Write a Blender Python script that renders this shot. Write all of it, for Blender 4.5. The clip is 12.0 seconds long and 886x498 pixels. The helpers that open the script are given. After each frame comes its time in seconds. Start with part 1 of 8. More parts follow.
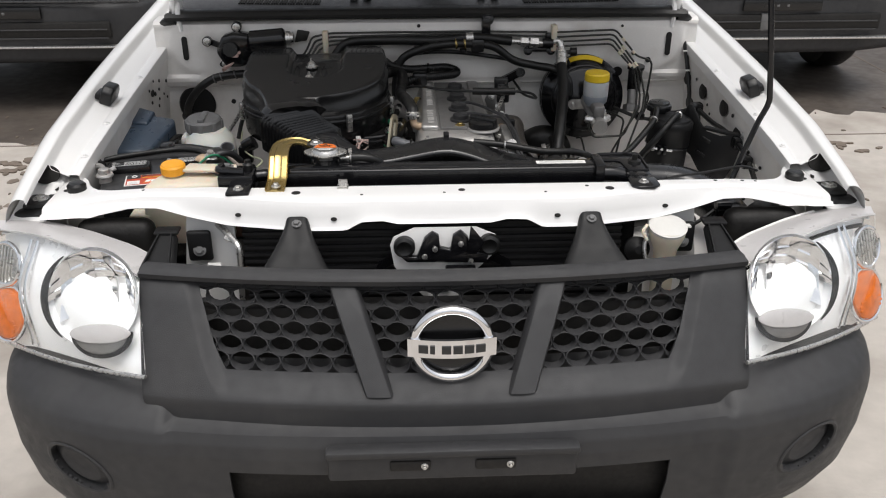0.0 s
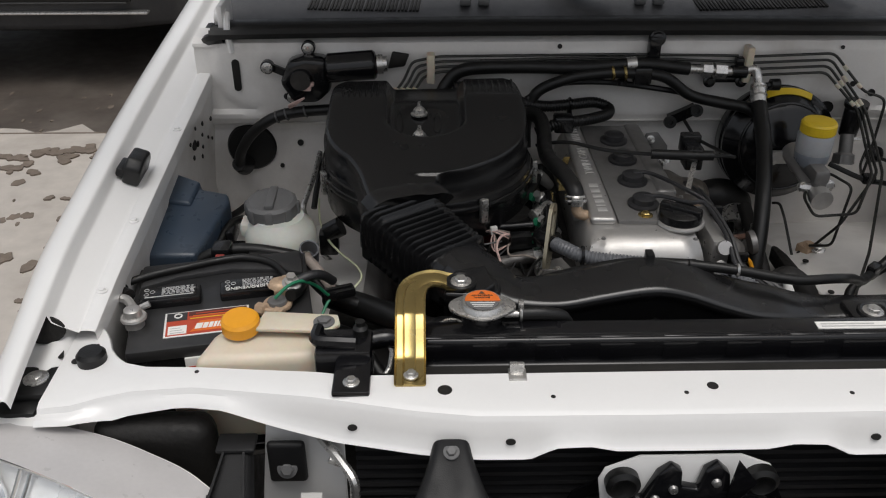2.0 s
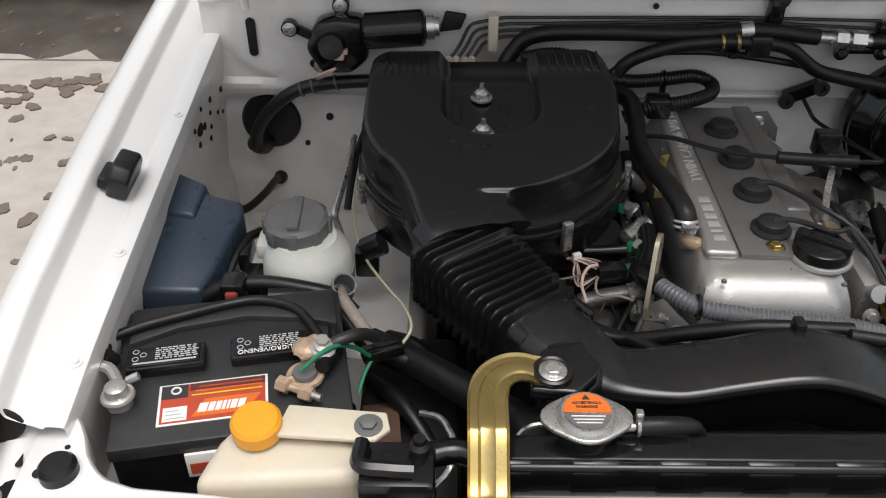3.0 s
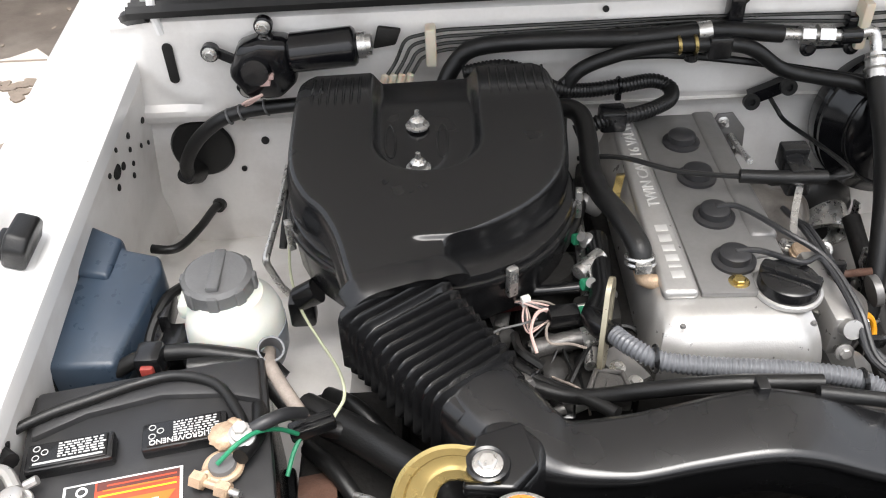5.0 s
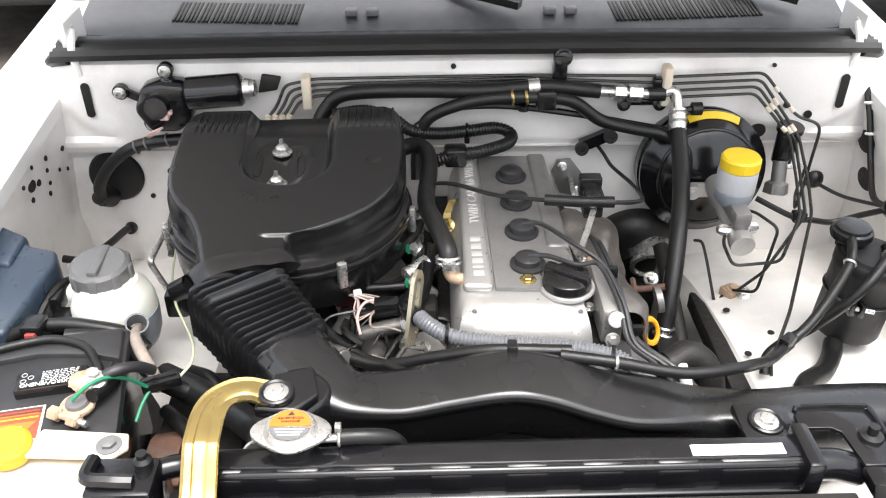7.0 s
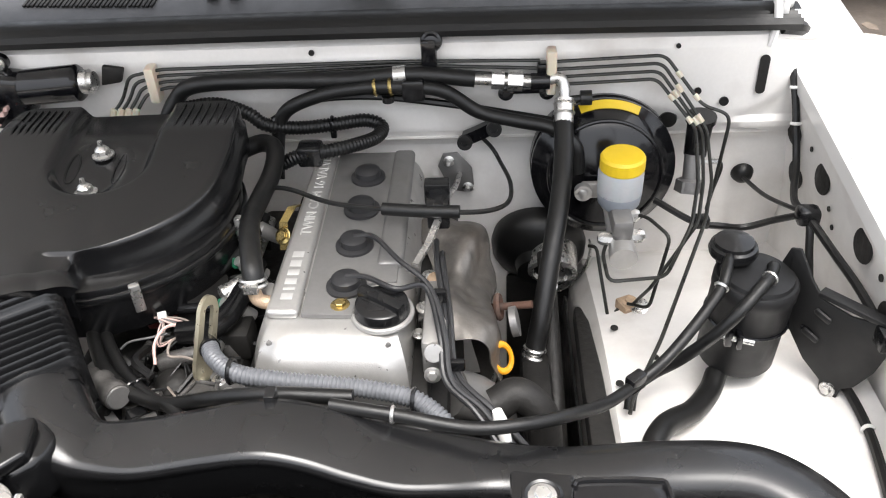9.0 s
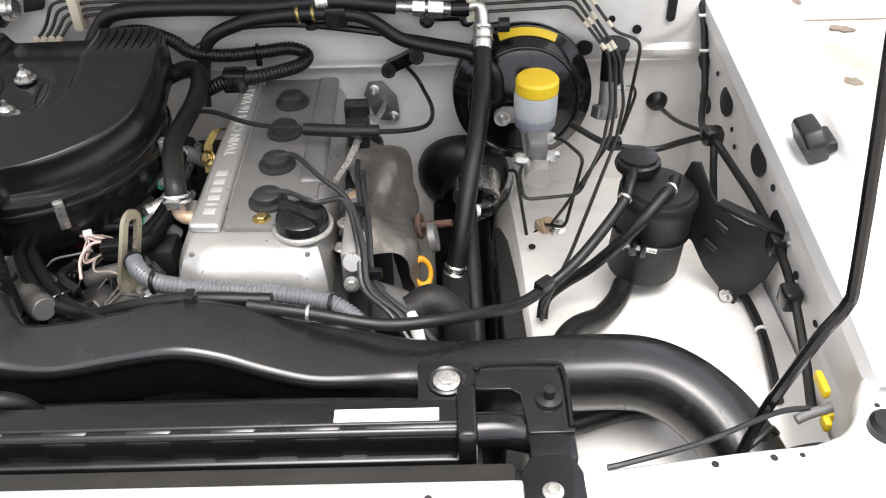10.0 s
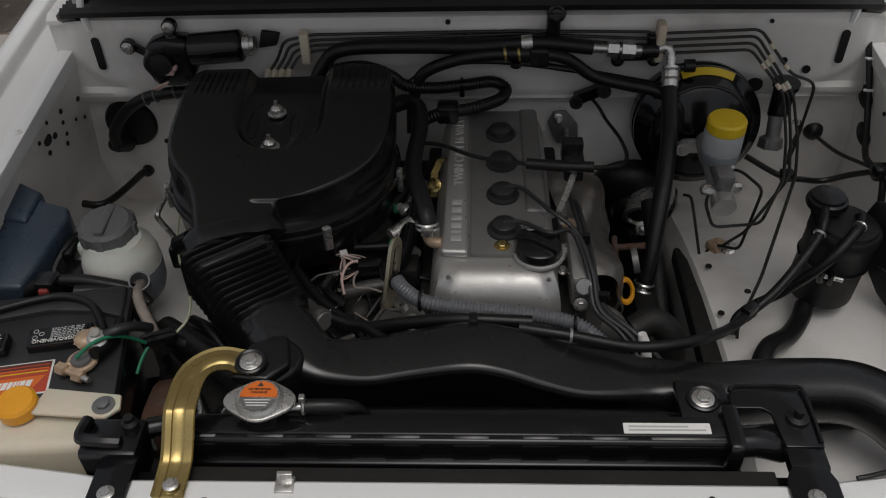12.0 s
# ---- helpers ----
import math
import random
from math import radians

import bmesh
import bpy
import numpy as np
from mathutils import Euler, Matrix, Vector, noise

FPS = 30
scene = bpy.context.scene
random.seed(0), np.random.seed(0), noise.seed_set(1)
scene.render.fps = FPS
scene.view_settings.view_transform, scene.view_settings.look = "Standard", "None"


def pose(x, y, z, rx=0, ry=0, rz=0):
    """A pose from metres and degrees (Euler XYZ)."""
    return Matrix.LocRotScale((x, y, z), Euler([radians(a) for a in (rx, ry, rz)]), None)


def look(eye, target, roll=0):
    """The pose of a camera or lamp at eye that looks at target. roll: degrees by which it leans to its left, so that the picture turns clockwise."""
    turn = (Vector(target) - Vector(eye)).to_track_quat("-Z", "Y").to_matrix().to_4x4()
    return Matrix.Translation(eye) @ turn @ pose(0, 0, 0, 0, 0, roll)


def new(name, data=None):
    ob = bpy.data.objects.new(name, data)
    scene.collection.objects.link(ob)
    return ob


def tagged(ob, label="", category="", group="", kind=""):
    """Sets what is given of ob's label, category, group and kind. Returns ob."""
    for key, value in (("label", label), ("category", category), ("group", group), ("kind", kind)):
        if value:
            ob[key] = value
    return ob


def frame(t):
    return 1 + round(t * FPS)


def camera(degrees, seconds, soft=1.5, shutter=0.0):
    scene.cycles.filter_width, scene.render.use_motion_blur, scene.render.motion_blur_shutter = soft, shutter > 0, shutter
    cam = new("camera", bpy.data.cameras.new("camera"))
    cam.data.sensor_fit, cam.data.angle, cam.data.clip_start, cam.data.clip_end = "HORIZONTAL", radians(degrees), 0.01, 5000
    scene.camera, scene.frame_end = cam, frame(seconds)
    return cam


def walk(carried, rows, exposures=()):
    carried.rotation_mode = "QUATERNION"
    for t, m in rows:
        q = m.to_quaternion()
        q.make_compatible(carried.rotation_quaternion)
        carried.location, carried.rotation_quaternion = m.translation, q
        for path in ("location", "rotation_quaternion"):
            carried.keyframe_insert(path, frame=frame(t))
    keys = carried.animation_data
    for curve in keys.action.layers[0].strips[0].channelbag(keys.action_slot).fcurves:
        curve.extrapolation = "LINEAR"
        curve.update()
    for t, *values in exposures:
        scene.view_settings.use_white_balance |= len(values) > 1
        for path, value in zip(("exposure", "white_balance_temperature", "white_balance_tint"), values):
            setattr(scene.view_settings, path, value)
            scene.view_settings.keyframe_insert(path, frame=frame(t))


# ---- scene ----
cam = camera(54.0, 12.0, soft=1.1)
PATH = [
    (0, (-0.07, -1.539, 1.604), (0.008, 0.251, 0.716), -0.0),
    (0.5, (-0.012, -1.385, 1.63), (0.015, 0.374, 0.68), 0.9),
    (1, (-0.012, -1.198, 1.632), (-0.094, 0.537, 0.641), 1.4),
    (1.5, (-0.152, -0.99, 1.628), (-0.194, 0.743, 0.632), 0.1),
    (2, (-0.31, -0.767, 1.63), (-0.271, 0.95, 0.604), 0.1),
    (2.5, (-0.375, -0.589, 1.616), (-0.313, 1.072, 0.503), 1.5),
    (3, (-0.372, -0.399, 1.61), (-0.378, 1.197, 0.404), 0.3),
    (3.5, (-0.368, -0.283, 1.614), (-0.385, 1.254, 0.334), -0.1),
    (3.7, (-0.362, -0.249, 1.616), (-0.396, 1.293, 0.343), -1.0),
    (5.3, (-0.28, -0.257, 1.639), (-0.269, 1.282, 0.361), -2.5),
    (5.5, (-0.269, -0.298, 1.627), (-0.26, 1.243, 0.352), -2.3),
    (6, (-0.248, -0.402, 1.637), (-0.236, 1.139, 0.361), -0.9),
    (6.5, (-0.201, -0.505, 1.663), (-0.17, 1.127, 0.507), -1.2),
    (7, (-0.094, -0.513, 1.677), (-0.044, 1.145, 0.559), -0.0),
    (7.2, (-0.038, -0.491, 1.679), (-0.004, 1.14, 0.522), -0.0),
    (8.8, (0.254, -0.336, 1.645), (0.097, 1.264, 0.456), -4.4),
    (9, (0.262, -0.335, 1.649), (0.145, 1.266, 0.455), -3.3),
    (9.5, (0.311, -0.354, 1.647), (0.244, 1.246, 0.449), -2.3),
    (10, (0.31, -0.413, 1.626), (0.3, 1.136, 0.36), -1.6),
    (10.5, (0.242, -0.458, 1.648), (0.209, 1.067, 0.356), -2.7),
    (11, (0.129, -0.473, 1.706), (0.019, 1.065, 0.432), -2.8),
    (11.5, (0.064, -0.429, 1.753), (-0.028, 1.079, 0.443), -2.6),
    (12, (0.023, -0.5, 1.808), (-0.055, 1.005, 0.493), -2.0),
]
# the clip's camera opens up once the bright front has left its picture, and the shot fades out at the end
EXPOSURES = [(0.0, -0.45), (1.0, -0.55), (1.5, -0.75), (2.0, -0.92), (2.6, -0.8), (3.2, -0.13), (3.7, 0.25), (5.3, 1.0), (6.0, 1.2), (7.0, 1.27), (9.0, 1.1), (10.0, 0.92), (10.5, 0.72), (11.0, 0.4), (11.4, 0.6), (11.6, 0.42), (12.0, -1.55)]
walk(cam, [(t, look(eye, target, roll)) for t, eye, target, roll in PATH], EXPOSURES)

# ---- light ----
world = bpy.data.worlds.new("sky")
scene.world = world
world.use_nodes = True
_wn = world.node_tree.nodes
_sky = _wn.new("ShaderNodeTexSky")
_sky.sky_type, _sky.sun_disc = "NISHITA", False
_sky.sun_elevation, _sky.sun_rotation = radians(75), radians(163)
_sky.air_density, _sky.dust_density, _sky.ozone_density = 1.0, 6.0, 1.0
_hs = _wn.new("ShaderNodeHueSaturation")
_hs.inputs["Saturation"].default_value = 0.3
world.node_tree.links.new(_sky.outputs[0], _hs.inputs["Color"])
world.node_tree.links.new(_hs.outputs[0], _wn["Background"].inputs["Color"])
_wn["Background"].inputs["Strength"].default_value = 0.235
sun = new("sun", bpy.data.lights.new("sun", "SUN"))
sun.data.energy, sun.data.angle, sun.data.color = 1.1, radians(40), (1.0, 0.985, 0.96)
sun.matrix_basis = look((0.3, -1.0, 3.9), (0, 0, 0))

# ---- materials ----
def mat(name, color, rough=0.5, metal=0.0, var=0.12, scale=14.0, bump=0.0, bump_scale=300.0, coat=0.0,
        dirt=None, dirt_amount=0.0, dirt_scale=6.0, trans=0.0, sss=0.0, rough_var=0.1, per_object=0.0, spec=0.5):
    m = bpy.data.materials.new(name)
    m.use_nodes = True
    nt = m.node_tree
    n, l = nt.nodes, nt.links
    b = n["Principled BSDF"]
    geo = n.new("ShaderNodeNewGeometry")
    def noise_tex(s, detail=5.0):
        t = n.new("ShaderNodeTexNoise")
        t.inputs["Scale"].default_value, t.inputs["Detail"].default_value = s, detail
        l.new(geo.outputs["Position"], t.inputs["Vector"])
        return t.outputs["Fac"]
    def ramp(src, lo, hi, a, z):
        r = n.new("ShaderNodeMapRange")
        for k, v in zip(("From Min", "From Max", "To Min", "To Max"), (lo, hi, a, z)):
            r.inputs[k].default_value = v
        l.new(src, r.inputs["Value"])
        return r.outputs["Result"]
    def mix(fac, a, c):
        x = n.new("ShaderNodeMix")
        x.data_type = "RGBA"
        l.new(fac, x.inputs[0])
        for sock, v in ((x.inputs[6], a), (x.inputs[7], c)):
            if isinstance(v, tuple):
                sock.default_value = v
            else:
                l.new(v, sock)
        return x.outputs[2]
    lo = tuple(c * (1 - var) for c in color) + (1,)
    hi = tuple(min(1, c * (1 + var)) for c in color) + (1,)
    coarse, fine = noise_tex(scale), noise_tex(scale * 12, 3.0)
    both = n.new("ShaderNodeMath")
    both.operation = "MULTIPLY_ADD"
    l.new(coarse, both.inputs[0])
    both.inputs[1].default_value = 0.6
    half = n.new("ShaderNodeMath")
    half.operation = "MULTIPLY"
    l.new(fine, half.inputs[0])
    half.inputs[1].default_value = 0.4
    l.new(half.outputs[0], both.inputs[2])
    col = mix(ramp(both.outputs[0], 0.3, 0.7, 0, 1), lo, hi)
    if dirt:
        col = mix(ramp(noise_tex(dirt_scale, 8.0), 0.5, 0.75, 0.0, dirt_amount), col, tuple(dirt) + (1,))
    if per_object:
        info = n.new("ShaderNodeObjectInfo")
        v = n.new("ShaderNodeHueSaturation")
        l.new(col, v.inputs["Color"])
        l.new(ramp(info.outputs["Random"], 0, 1, 1 - per_object, 1 + per_object), v.inputs["Value"])
        col = v.outputs["Color"]
    l.new(col, b.inputs["Base Color"])
    l.new(ramp(noise_tex(scale * 3), 0.3, 0.7, max(0.02, rough - rough_var), min(1, rough + rough_var)), b.inputs["Roughness"])
    b.inputs["Metallic"].default_value, b.inputs["Specular IOR Level"].default_value = metal, spec
    b.inputs["Coat Weight"].default_value, b.inputs["Coat Roughness"].default_value = coat, 0.08
    b.inputs["Transmission Weight"].default_value = trans
    if sss:
        b.inputs["Subsurface Weight"].default_value, b.inputs["Subsurface Scale"].default_value = sss, 0.02
    if bump:
        bp = n.new("ShaderNodeBump")
        bp.inputs["Strength"].default_value, bp.inputs["Distance"].default_value = bump, 0.002
        l.new(noise_tex(bump_scale, 4.0), bp.inputs["Height"])
        l.new(bp.outputs["Normal"], b.inputs["Normal"])
    return m


WHITE = mat("white_car_paint", (0.76, 0.755, 0.745), 0.3, var=0.015, coat=0.5, dirt=(0.7, 0.69, 0.66), dirt_amount=0.03, dirt_scale=5, rough_var=0.015)
BAY = mat("white_bay_paint", (0.74, 0.72, 0.695), 0.42, var=0.04, coat=0.1, dirt=(0.42, 0.38, 0.34), dirt_amount=0.5, dirt_scale=9)
BUMPER = mat("grey_textured_plastic", (0.025, 0.025, 0.0265), 0.55, var=0.12, bump=0.35, bump_scale=900, dirt=(0.05, 0.048, 0.046), dirt_amount=0.35)
PLASTIC = mat("black_moulded_plastic", (0.0065, 0.0065, 0.007), 0.25, var=0.1, scale=5, bump=0.02, bump_scale=900, rough_var=0.03, spec=0.5, coat=0.08)
SATIN = mat("satin_black_plastic", (0.008, 0.008, 0.0085), 0.26, var=0.12, scale=5, bump=0.02, bump_scale=900, rough_var=0.03, spec=0.6, coat=0.12)
MATT = mat("matt_black_plastic", (0.009, 0.009, 0.0095), 0.5, var=0.2, bump=0.15, bump_scale=700, dirt=(0.02, 0.02, 0.019), dirt_amount=0.4, spec=0.3)
GREYWHITE = mat("pale_grey_plastic", (0.62, 0.61, 0.58), 0.45, var=0.05, dirt=(0.5, 0.47, 0.42), dirt_amount=0.4)
DUSTY = mat("dusty_grey_black_plastic", (0.02, 0.02, 0.021), 0.42, var=0.15, bump=0.08, bump_scale=500, dirt=(0.055, 0.053, 0.05), dirt_amount=0.5, dirt_scale=12)
FOAM = mat("dusty_black_foam", (0.021, 0.02, 0.0185), 0.95, var=0.2, bump=0.3, bump_scale=500, spec=0.2)
RUBBER = mat("black_rubber", (0.0065, 0.0065, 0.0065), 0.4, var=0.2, bump=0.15, bump_scale=400, dirt=(0.028, 0.027, 0.025), dirt_amount=0.3, spec=0.4)
LEAD = mat("dark_grey_rubber_lead", (0.022, 0.022, 0.0235), 0.4, var=0.15)
FLUIDPOT = mat("greyish_translucent_plastic", (0.36, 0.37, 0.38), 0.35, var=0.06, sss=0.15)
BLACKPAINT = mat("black_enamel_steel", (0.005, 0.005, 0.006), 0.18, var=0.2, coat=0.15, dirt=(0.02, 0.02, 0.02), dirt_amount=0.3, spec=0.4)
COWLGREY = mat("weathered_grey_cowl_plastic", (0.042, 0.042, 0.044), 0.42, var=0.12, bump=0.25, bump_scale=900, dirt=(0.1, 0.098, 0.095), dirt_amount=0.4)
PALEWIRE = mat("pale_green_wire", (0.5, 0.52, 0.36), 0.5)
# Colours grimy metal, and also the pieces that stand in for shade
DARK = mat("dark_grime_and_shade", (0.014, 0.013, 0.012), 0.6, metal=0.3, var=0.4, scale=30, bump=0.4, bump_scale=150)
PIPE = mat("olive_black_brake_pipe", (0.03, 0.03, 0.027), 0.35, metal=0.5, var=0.3)
CAST = mat("cast_aluminium", (0.47, 0.46, 0.445), 0.36, metal=0.65, var=0.08, bump=0.12, bump_scale=500, dirt=(0.36, 0.34, 0.31), dirt_amount=0.35, dirt_scale=14)
CASTDARK = mat("greyed_aluminium_panel", (0.22, 0.215, 0.21), 0.42, metal=0.5, var=0.1, bump=0.12, bump_scale=500, dirt=(0.17, 0.16, 0.15), dirt_amount=0.5, dirt_scale=14)
SHIELD = mat("dull_heat_stained_steel", (0.175, 0.163, 0.15), 0.42, metal=0.6, var=0.25, scale=18, bump=0.2, bump_scale=120, dirt=(0.13, 0.1, 0.075), dirt_amount=0.6, dirt_scale=16)
TAPE = mat("grubby_beige_tape", (0.26, 0.22, 0.19), 0.7, var=0.3, scale=60, bump=0.4, bump_scale=200)
GRIMY = mat("oily_grey_aluminium", (0.13, 0.125, 0.12), 0.42, metal=0.6, var=0.4, scale=40, bump=0.4, bump_scale=160, dirt=(0.03, 0.028, 0.025), dirt_amount=0.8, dirt_scale=22)
MAROON = mat("dark_maroon_plastic", (0.07, 0.012, 0.012), 0.4)
STEEL = mat("zinc_plated_steel", (0.6, 0.59, 0.57), 0.3, metal=0.9, var=0.12, scale=40)
REFLECTOR = mat("bright_lamp_reflector", (0.95, 0.95, 0.95), 0.28, metal=0.25, var=0.01, scale=4, rough_var=0.01)
BRACKET = mat("yellowed_zinc_steel", (0.42, 0.38, 0.28), 0.35, metal=0.8, var=0.12, scale=40)
FLANGE = mat("frosted_clear_plastic", (0.5, 0.485, 0.48), 0.35, var=0.06, coat=0.4)
CHROME = mat("chrome", (0.85, 0.85, 0.86), 0.06, metal=1.0, var=0.02, rough_var=0.03)
GOLD = mat("yellow_zinc_bracket", (0.44, 0.335, 0.135), 0.25, metal=0.9, var=0.08, scale=12, rough_var=0.04)
YELLOW = mat("yellow_plastic", (0.72, 0.5, 0.02), 0.4, var=0.04)
ORANGECAP = mat("amber_orange_plastic", (0.76, 0.33, 0.015), 0.4, var=0.05)
TANK = mat("cream_translucent_plastic", (0.62, 0.56, 0.45), 0.4, var=0.05, sss=0.25, dirt=(0.55, 0.45, 0.3), dirt_amount=0.4)
RESERVOIR = mat("milky_plastic", (0.62, 0.63, 0.58), 0.4, var=0.05, sss=0.2, dirt=(0.5, 0.48, 0.42), dirt_amount=0.3)
FLUID = mat("grey_fluid_in_milky_plastic", (0.24, 0.26, 0.29), 0.35, var=0.06)
GREYCAP = mat("grey_plastic_cap", (0.12, 0.12, 0.12), 0.5, var=0.1, bump=0.2)
BLUEBOX = mat("slate_blue_plastic", (0.022, 0.038, 0.062), 0.33, var=0.12, dirt=(0.06, 0.07, 0.08), dirt_amount=0.35)
CONDUIT = mat("grey_corrugated_plastic", (0.12, 0.125, 0.135), 0.38, var=0.12)
AMBER = mat("amber_lens", (0.62, 0.13, 0.006), 0.15, var=0.3, scale=60, coat=0.6)
CONCRETE = mat("stained_concrete", (0.43, 0.395, 0.355), 0.85, var=0.18, scale=1.2, bump=0.5, bump_scale=60, dirt=(0.2, 0.17, 0.14), dirt_amount=0.75, dirt_scale=1.7)
OIL = mat("dark_oil_stain", (0.15, 0.12, 0.095), 0.75, var=0.3, scale=20)
DARKGROUND = mat("dark_brown_concrete", (0.075, 0.062, 0.052), 0.55, var=0.35, scale=5, bump=0.3, bump_scale=80, dirt=(0.16, 0.14, 0.12), dirt_amount=0.6, dirt_scale=3)
CARPAINT = mat("graphite_car_paint", (0.05, 0.051, 0.055), 0.3, metal=0.4, var=0.06, coat=0.6, dirt=(0.09, 0.085, 0.08), dirt_amount=0.3)
LABEL = mat("white_paper_label", (0.78, 0.77, 0.74), 0.5, var=0.04)
PRINT = mat("black_print", (0.03, 0.03, 0.03), 0.5)
ORANGEPRINT = mat("orange_print", (0.68, 0.15, 0.02), 0.45, var=0.08)
LETTER = mat("bright_cast_letters", (0.66, 0.65, 0.63), 0.5, metal=0.5, var=0.1)
GREYPRINT = mat("grey_print", (0.45, 0.45, 0.44), 0.5)
LABELRED = mat("red_orange_print", (0.45, 0.06, 0.025), 0.45, var=0.15, scale=30)
LABELDARK = mat("dark_red_print", (0.09, 0.025, 0.02), 0.45, var=0.2)
RED = mat("red_plastic", (0.28, 0.045, 0.035), 0.4, var=0.2, scale=50)
GREEN = mat("green_wire", (0.02, 0.2, 0.1), 0.4)
RUST = mat("rusty_steel", (0.1, 0.05, 0.034), 0.85, var=0.4, scale=30, bump=0.5, bump_scale=200, dirt=(0.09, 0.085, 0.08), dirt_amount=0.8, dirt_scale=25)
BRASS = mat("corroded_brass", (0.52, 0.38, 0.26), 0.55, metal=0.45, var=0.3, scale=80, bump=0.6, bump_scale=250, dirt=(0.45, 0.34, 0.26), dirt_amount=0.6, dirt_scale=60)
PINK = mat("faded_pink_wire", (0.6, 0.42, 0.38), 0.5)
GLASS = mat("clear_lens", (0.97, 0.98, 0.98), 0.02, trans=1.0, var=0.0, rough_var=0.01)
GLASS.node_tree.nodes["Principled BSDF"].inputs["IOR"].default_value = 1.25
SCREEN = mat("dark_windscreen_glass", (0.02, 0.022, 0.022), 0.05, var=0.1, coat=0.5)

# ---- builders ----
ORIGIN = {}


def thing(name, label, category, at=(0, 0, 0), group="", kind=""):
    ob = new(name)
    ob.location, ob.empty_display_size = at, 0.05
    ORIGIN[ob] = Vector(at)
    return tagged(ob, label, category, group, kind)


def mesh_of(bm, name, smooth=38):
    for e in bm.edges:
        e.smooth = len(e.link_faces) < 2 or e.calc_face_angle(0) < radians(smooth)
    for f in bm.faces:
        f.smooth = True
    me = bpy.data.meshes.new(name)
    bm.to_mesh(me)
    bm.free()
    return me


def part(name, bm, material, parent=None, label="", smooth=38):
    """One mesh object, given in world metres, under a thing or a part."""
    o = ORIGIN.get(parent, Vector((0, 0, 0)))
    if o.length:
        bmesh.ops.translate(bm, verts=bm.verts, vec=-o)
    bmesh.ops.recalc_face_normals(bm, faces=bm.faces)
    ob = new(name, mesh_of(bm, name, smooth))
    ob.data.materials.append(material)
    ob.parent = parent
    ORIGIN[ob] = o
    return tagged(ob, label)


def parts(name, bms, material, parent=None, label="", smooth=38):
    for bm in bms:
        part(name, bm, material, parent, label, smooth)


def alone(name, bm, material, label, category, group="", kind="", smooth=38):
    return tagged(part(name, bm, material, None, label, smooth), "", category, group, kind)


def join(*bms):
    out = bmesh.new()
    for b in bms:
        me = bpy.data.meshes.new("tmp")
        b.to_mesh(me)
        b.free()
        out.from_mesh(me)
        bpy.data.meshes.remove(me)
    return out


def moved(bm, m):
    bmesh.ops.transform(bm, matrix=m, verts=bm.verts)
    return bm


def soften(bm, width, seg=2, angle=30):
    if width > 0:
        es = [e for e in bm.edges if len(e.link_faces) == 2 and e.calc_face_angle(0) > radians(angle)]
        bmesh.ops.bevel(bm, geom=es, offset=width, segments=seg, affect="EDGES", profile=0.5, clamp_overlap=True)
    return bm


def box(x0, x1, y0, y1, z0, z1, bevel=0.003, seg=2, m=None):
    bm = bmesh.new()
    bmesh.ops.create_cube(bm, size=1)
    bmesh.ops.scale(bm, vec=(x1 - x0, y1 - y0, z1 - z0), verts=bm.verts)
    bmesh.ops.translate(bm, vec=((x0 + x1) / 2, (y0 + y1) / 2, (z0 + z1) / 2), verts=bm.verts)
    soften(bm, bevel, seg)
    return moved(bm, m) if m else bm


def prism(outline, z0, z1, bevel=0.003, seg=2, m=None, taper=1.0):
    bm = bmesh.new()
    cx = sum(p[0] for p in outline) / len(outline)
    cy = sum(p[1] for p in outline) / len(outline)
    lo = [bm.verts.new((x, y, z0)) for x, y in outline]
    hi = [bm.verts.new((cx + (x - cx) * taper, cy + (y - cy) * taper, z1)) for x, y in outline]
    n = len(outline)
    bm.faces.new(lo[::-1])
    bm.faces.new(hi)
    for i in range(n):
        bm.faces.new((lo[i], lo[(i + 1) % n], hi[(i + 1) % n], hi[i]))
    bmesh.ops.recalc_face_normals(bm, faces=bm.faces)
    soften(bm, bevel, seg, 25)
    return moved(bm, m) if m else bm


def lathe(profile, m=None, seg=28, caps=True):
    """A turned body: (radius, height) pairs round z."""
    bm = bmesh.new()
    rings = []
    for r, z in profile:
        rings.append([bm.verts.new((max(r, 1e-4) * math.cos(a), max(r, 1e-4) * math.sin(a), z)) for a in (2 * math.pi * i / seg for i in range(seg))])
    for a, b in zip(rings, rings[1:]):
        for i in range(seg):
            bm.faces.new((a[i], a[(i + 1) % seg], b[(i + 1) % seg], b[i]))
    if caps:
        bm.faces.new(rings[0][::-1])
        bm.faces.new(rings[-1])
    return moved(bm, m) if m else bm


def at(x, y, z, rx=0, ry=0, rz=0):
    return pose(x, y, z, rx, ry, rz)


def aim(p, q):
    """Local z from p towards q, origin at p."""
    d = Vector(q) - Vector(p)
    return Matrix.Translation(p) @ d.to_track_quat("Z", "Y").to_matrix().to_4x4()


def smooth_path(pts, n=8):
    pts = [Vector(p) for p in pts]
    if len(pts) == 2:
        return [pts[0].lerp(pts[1], i / n) for i in range(n + 1)]
    ext = [pts[0] * 2 - pts[1]] + pts + [pts[-1] * 2 - pts[-2]]
    out = []
    for a, b, c, d in zip(ext, ext[1:], ext[2:], ext[3:]):
        for i in range(n):
            t = i / n
            out.append(0.5 * (2 * b + (c - a) * t + (2 * a - 5 * b + 4 * c - d) * t * t + (3 * b - a - 3 * c + d) * t ** 3))
    out.append(pts[-1])
    return out


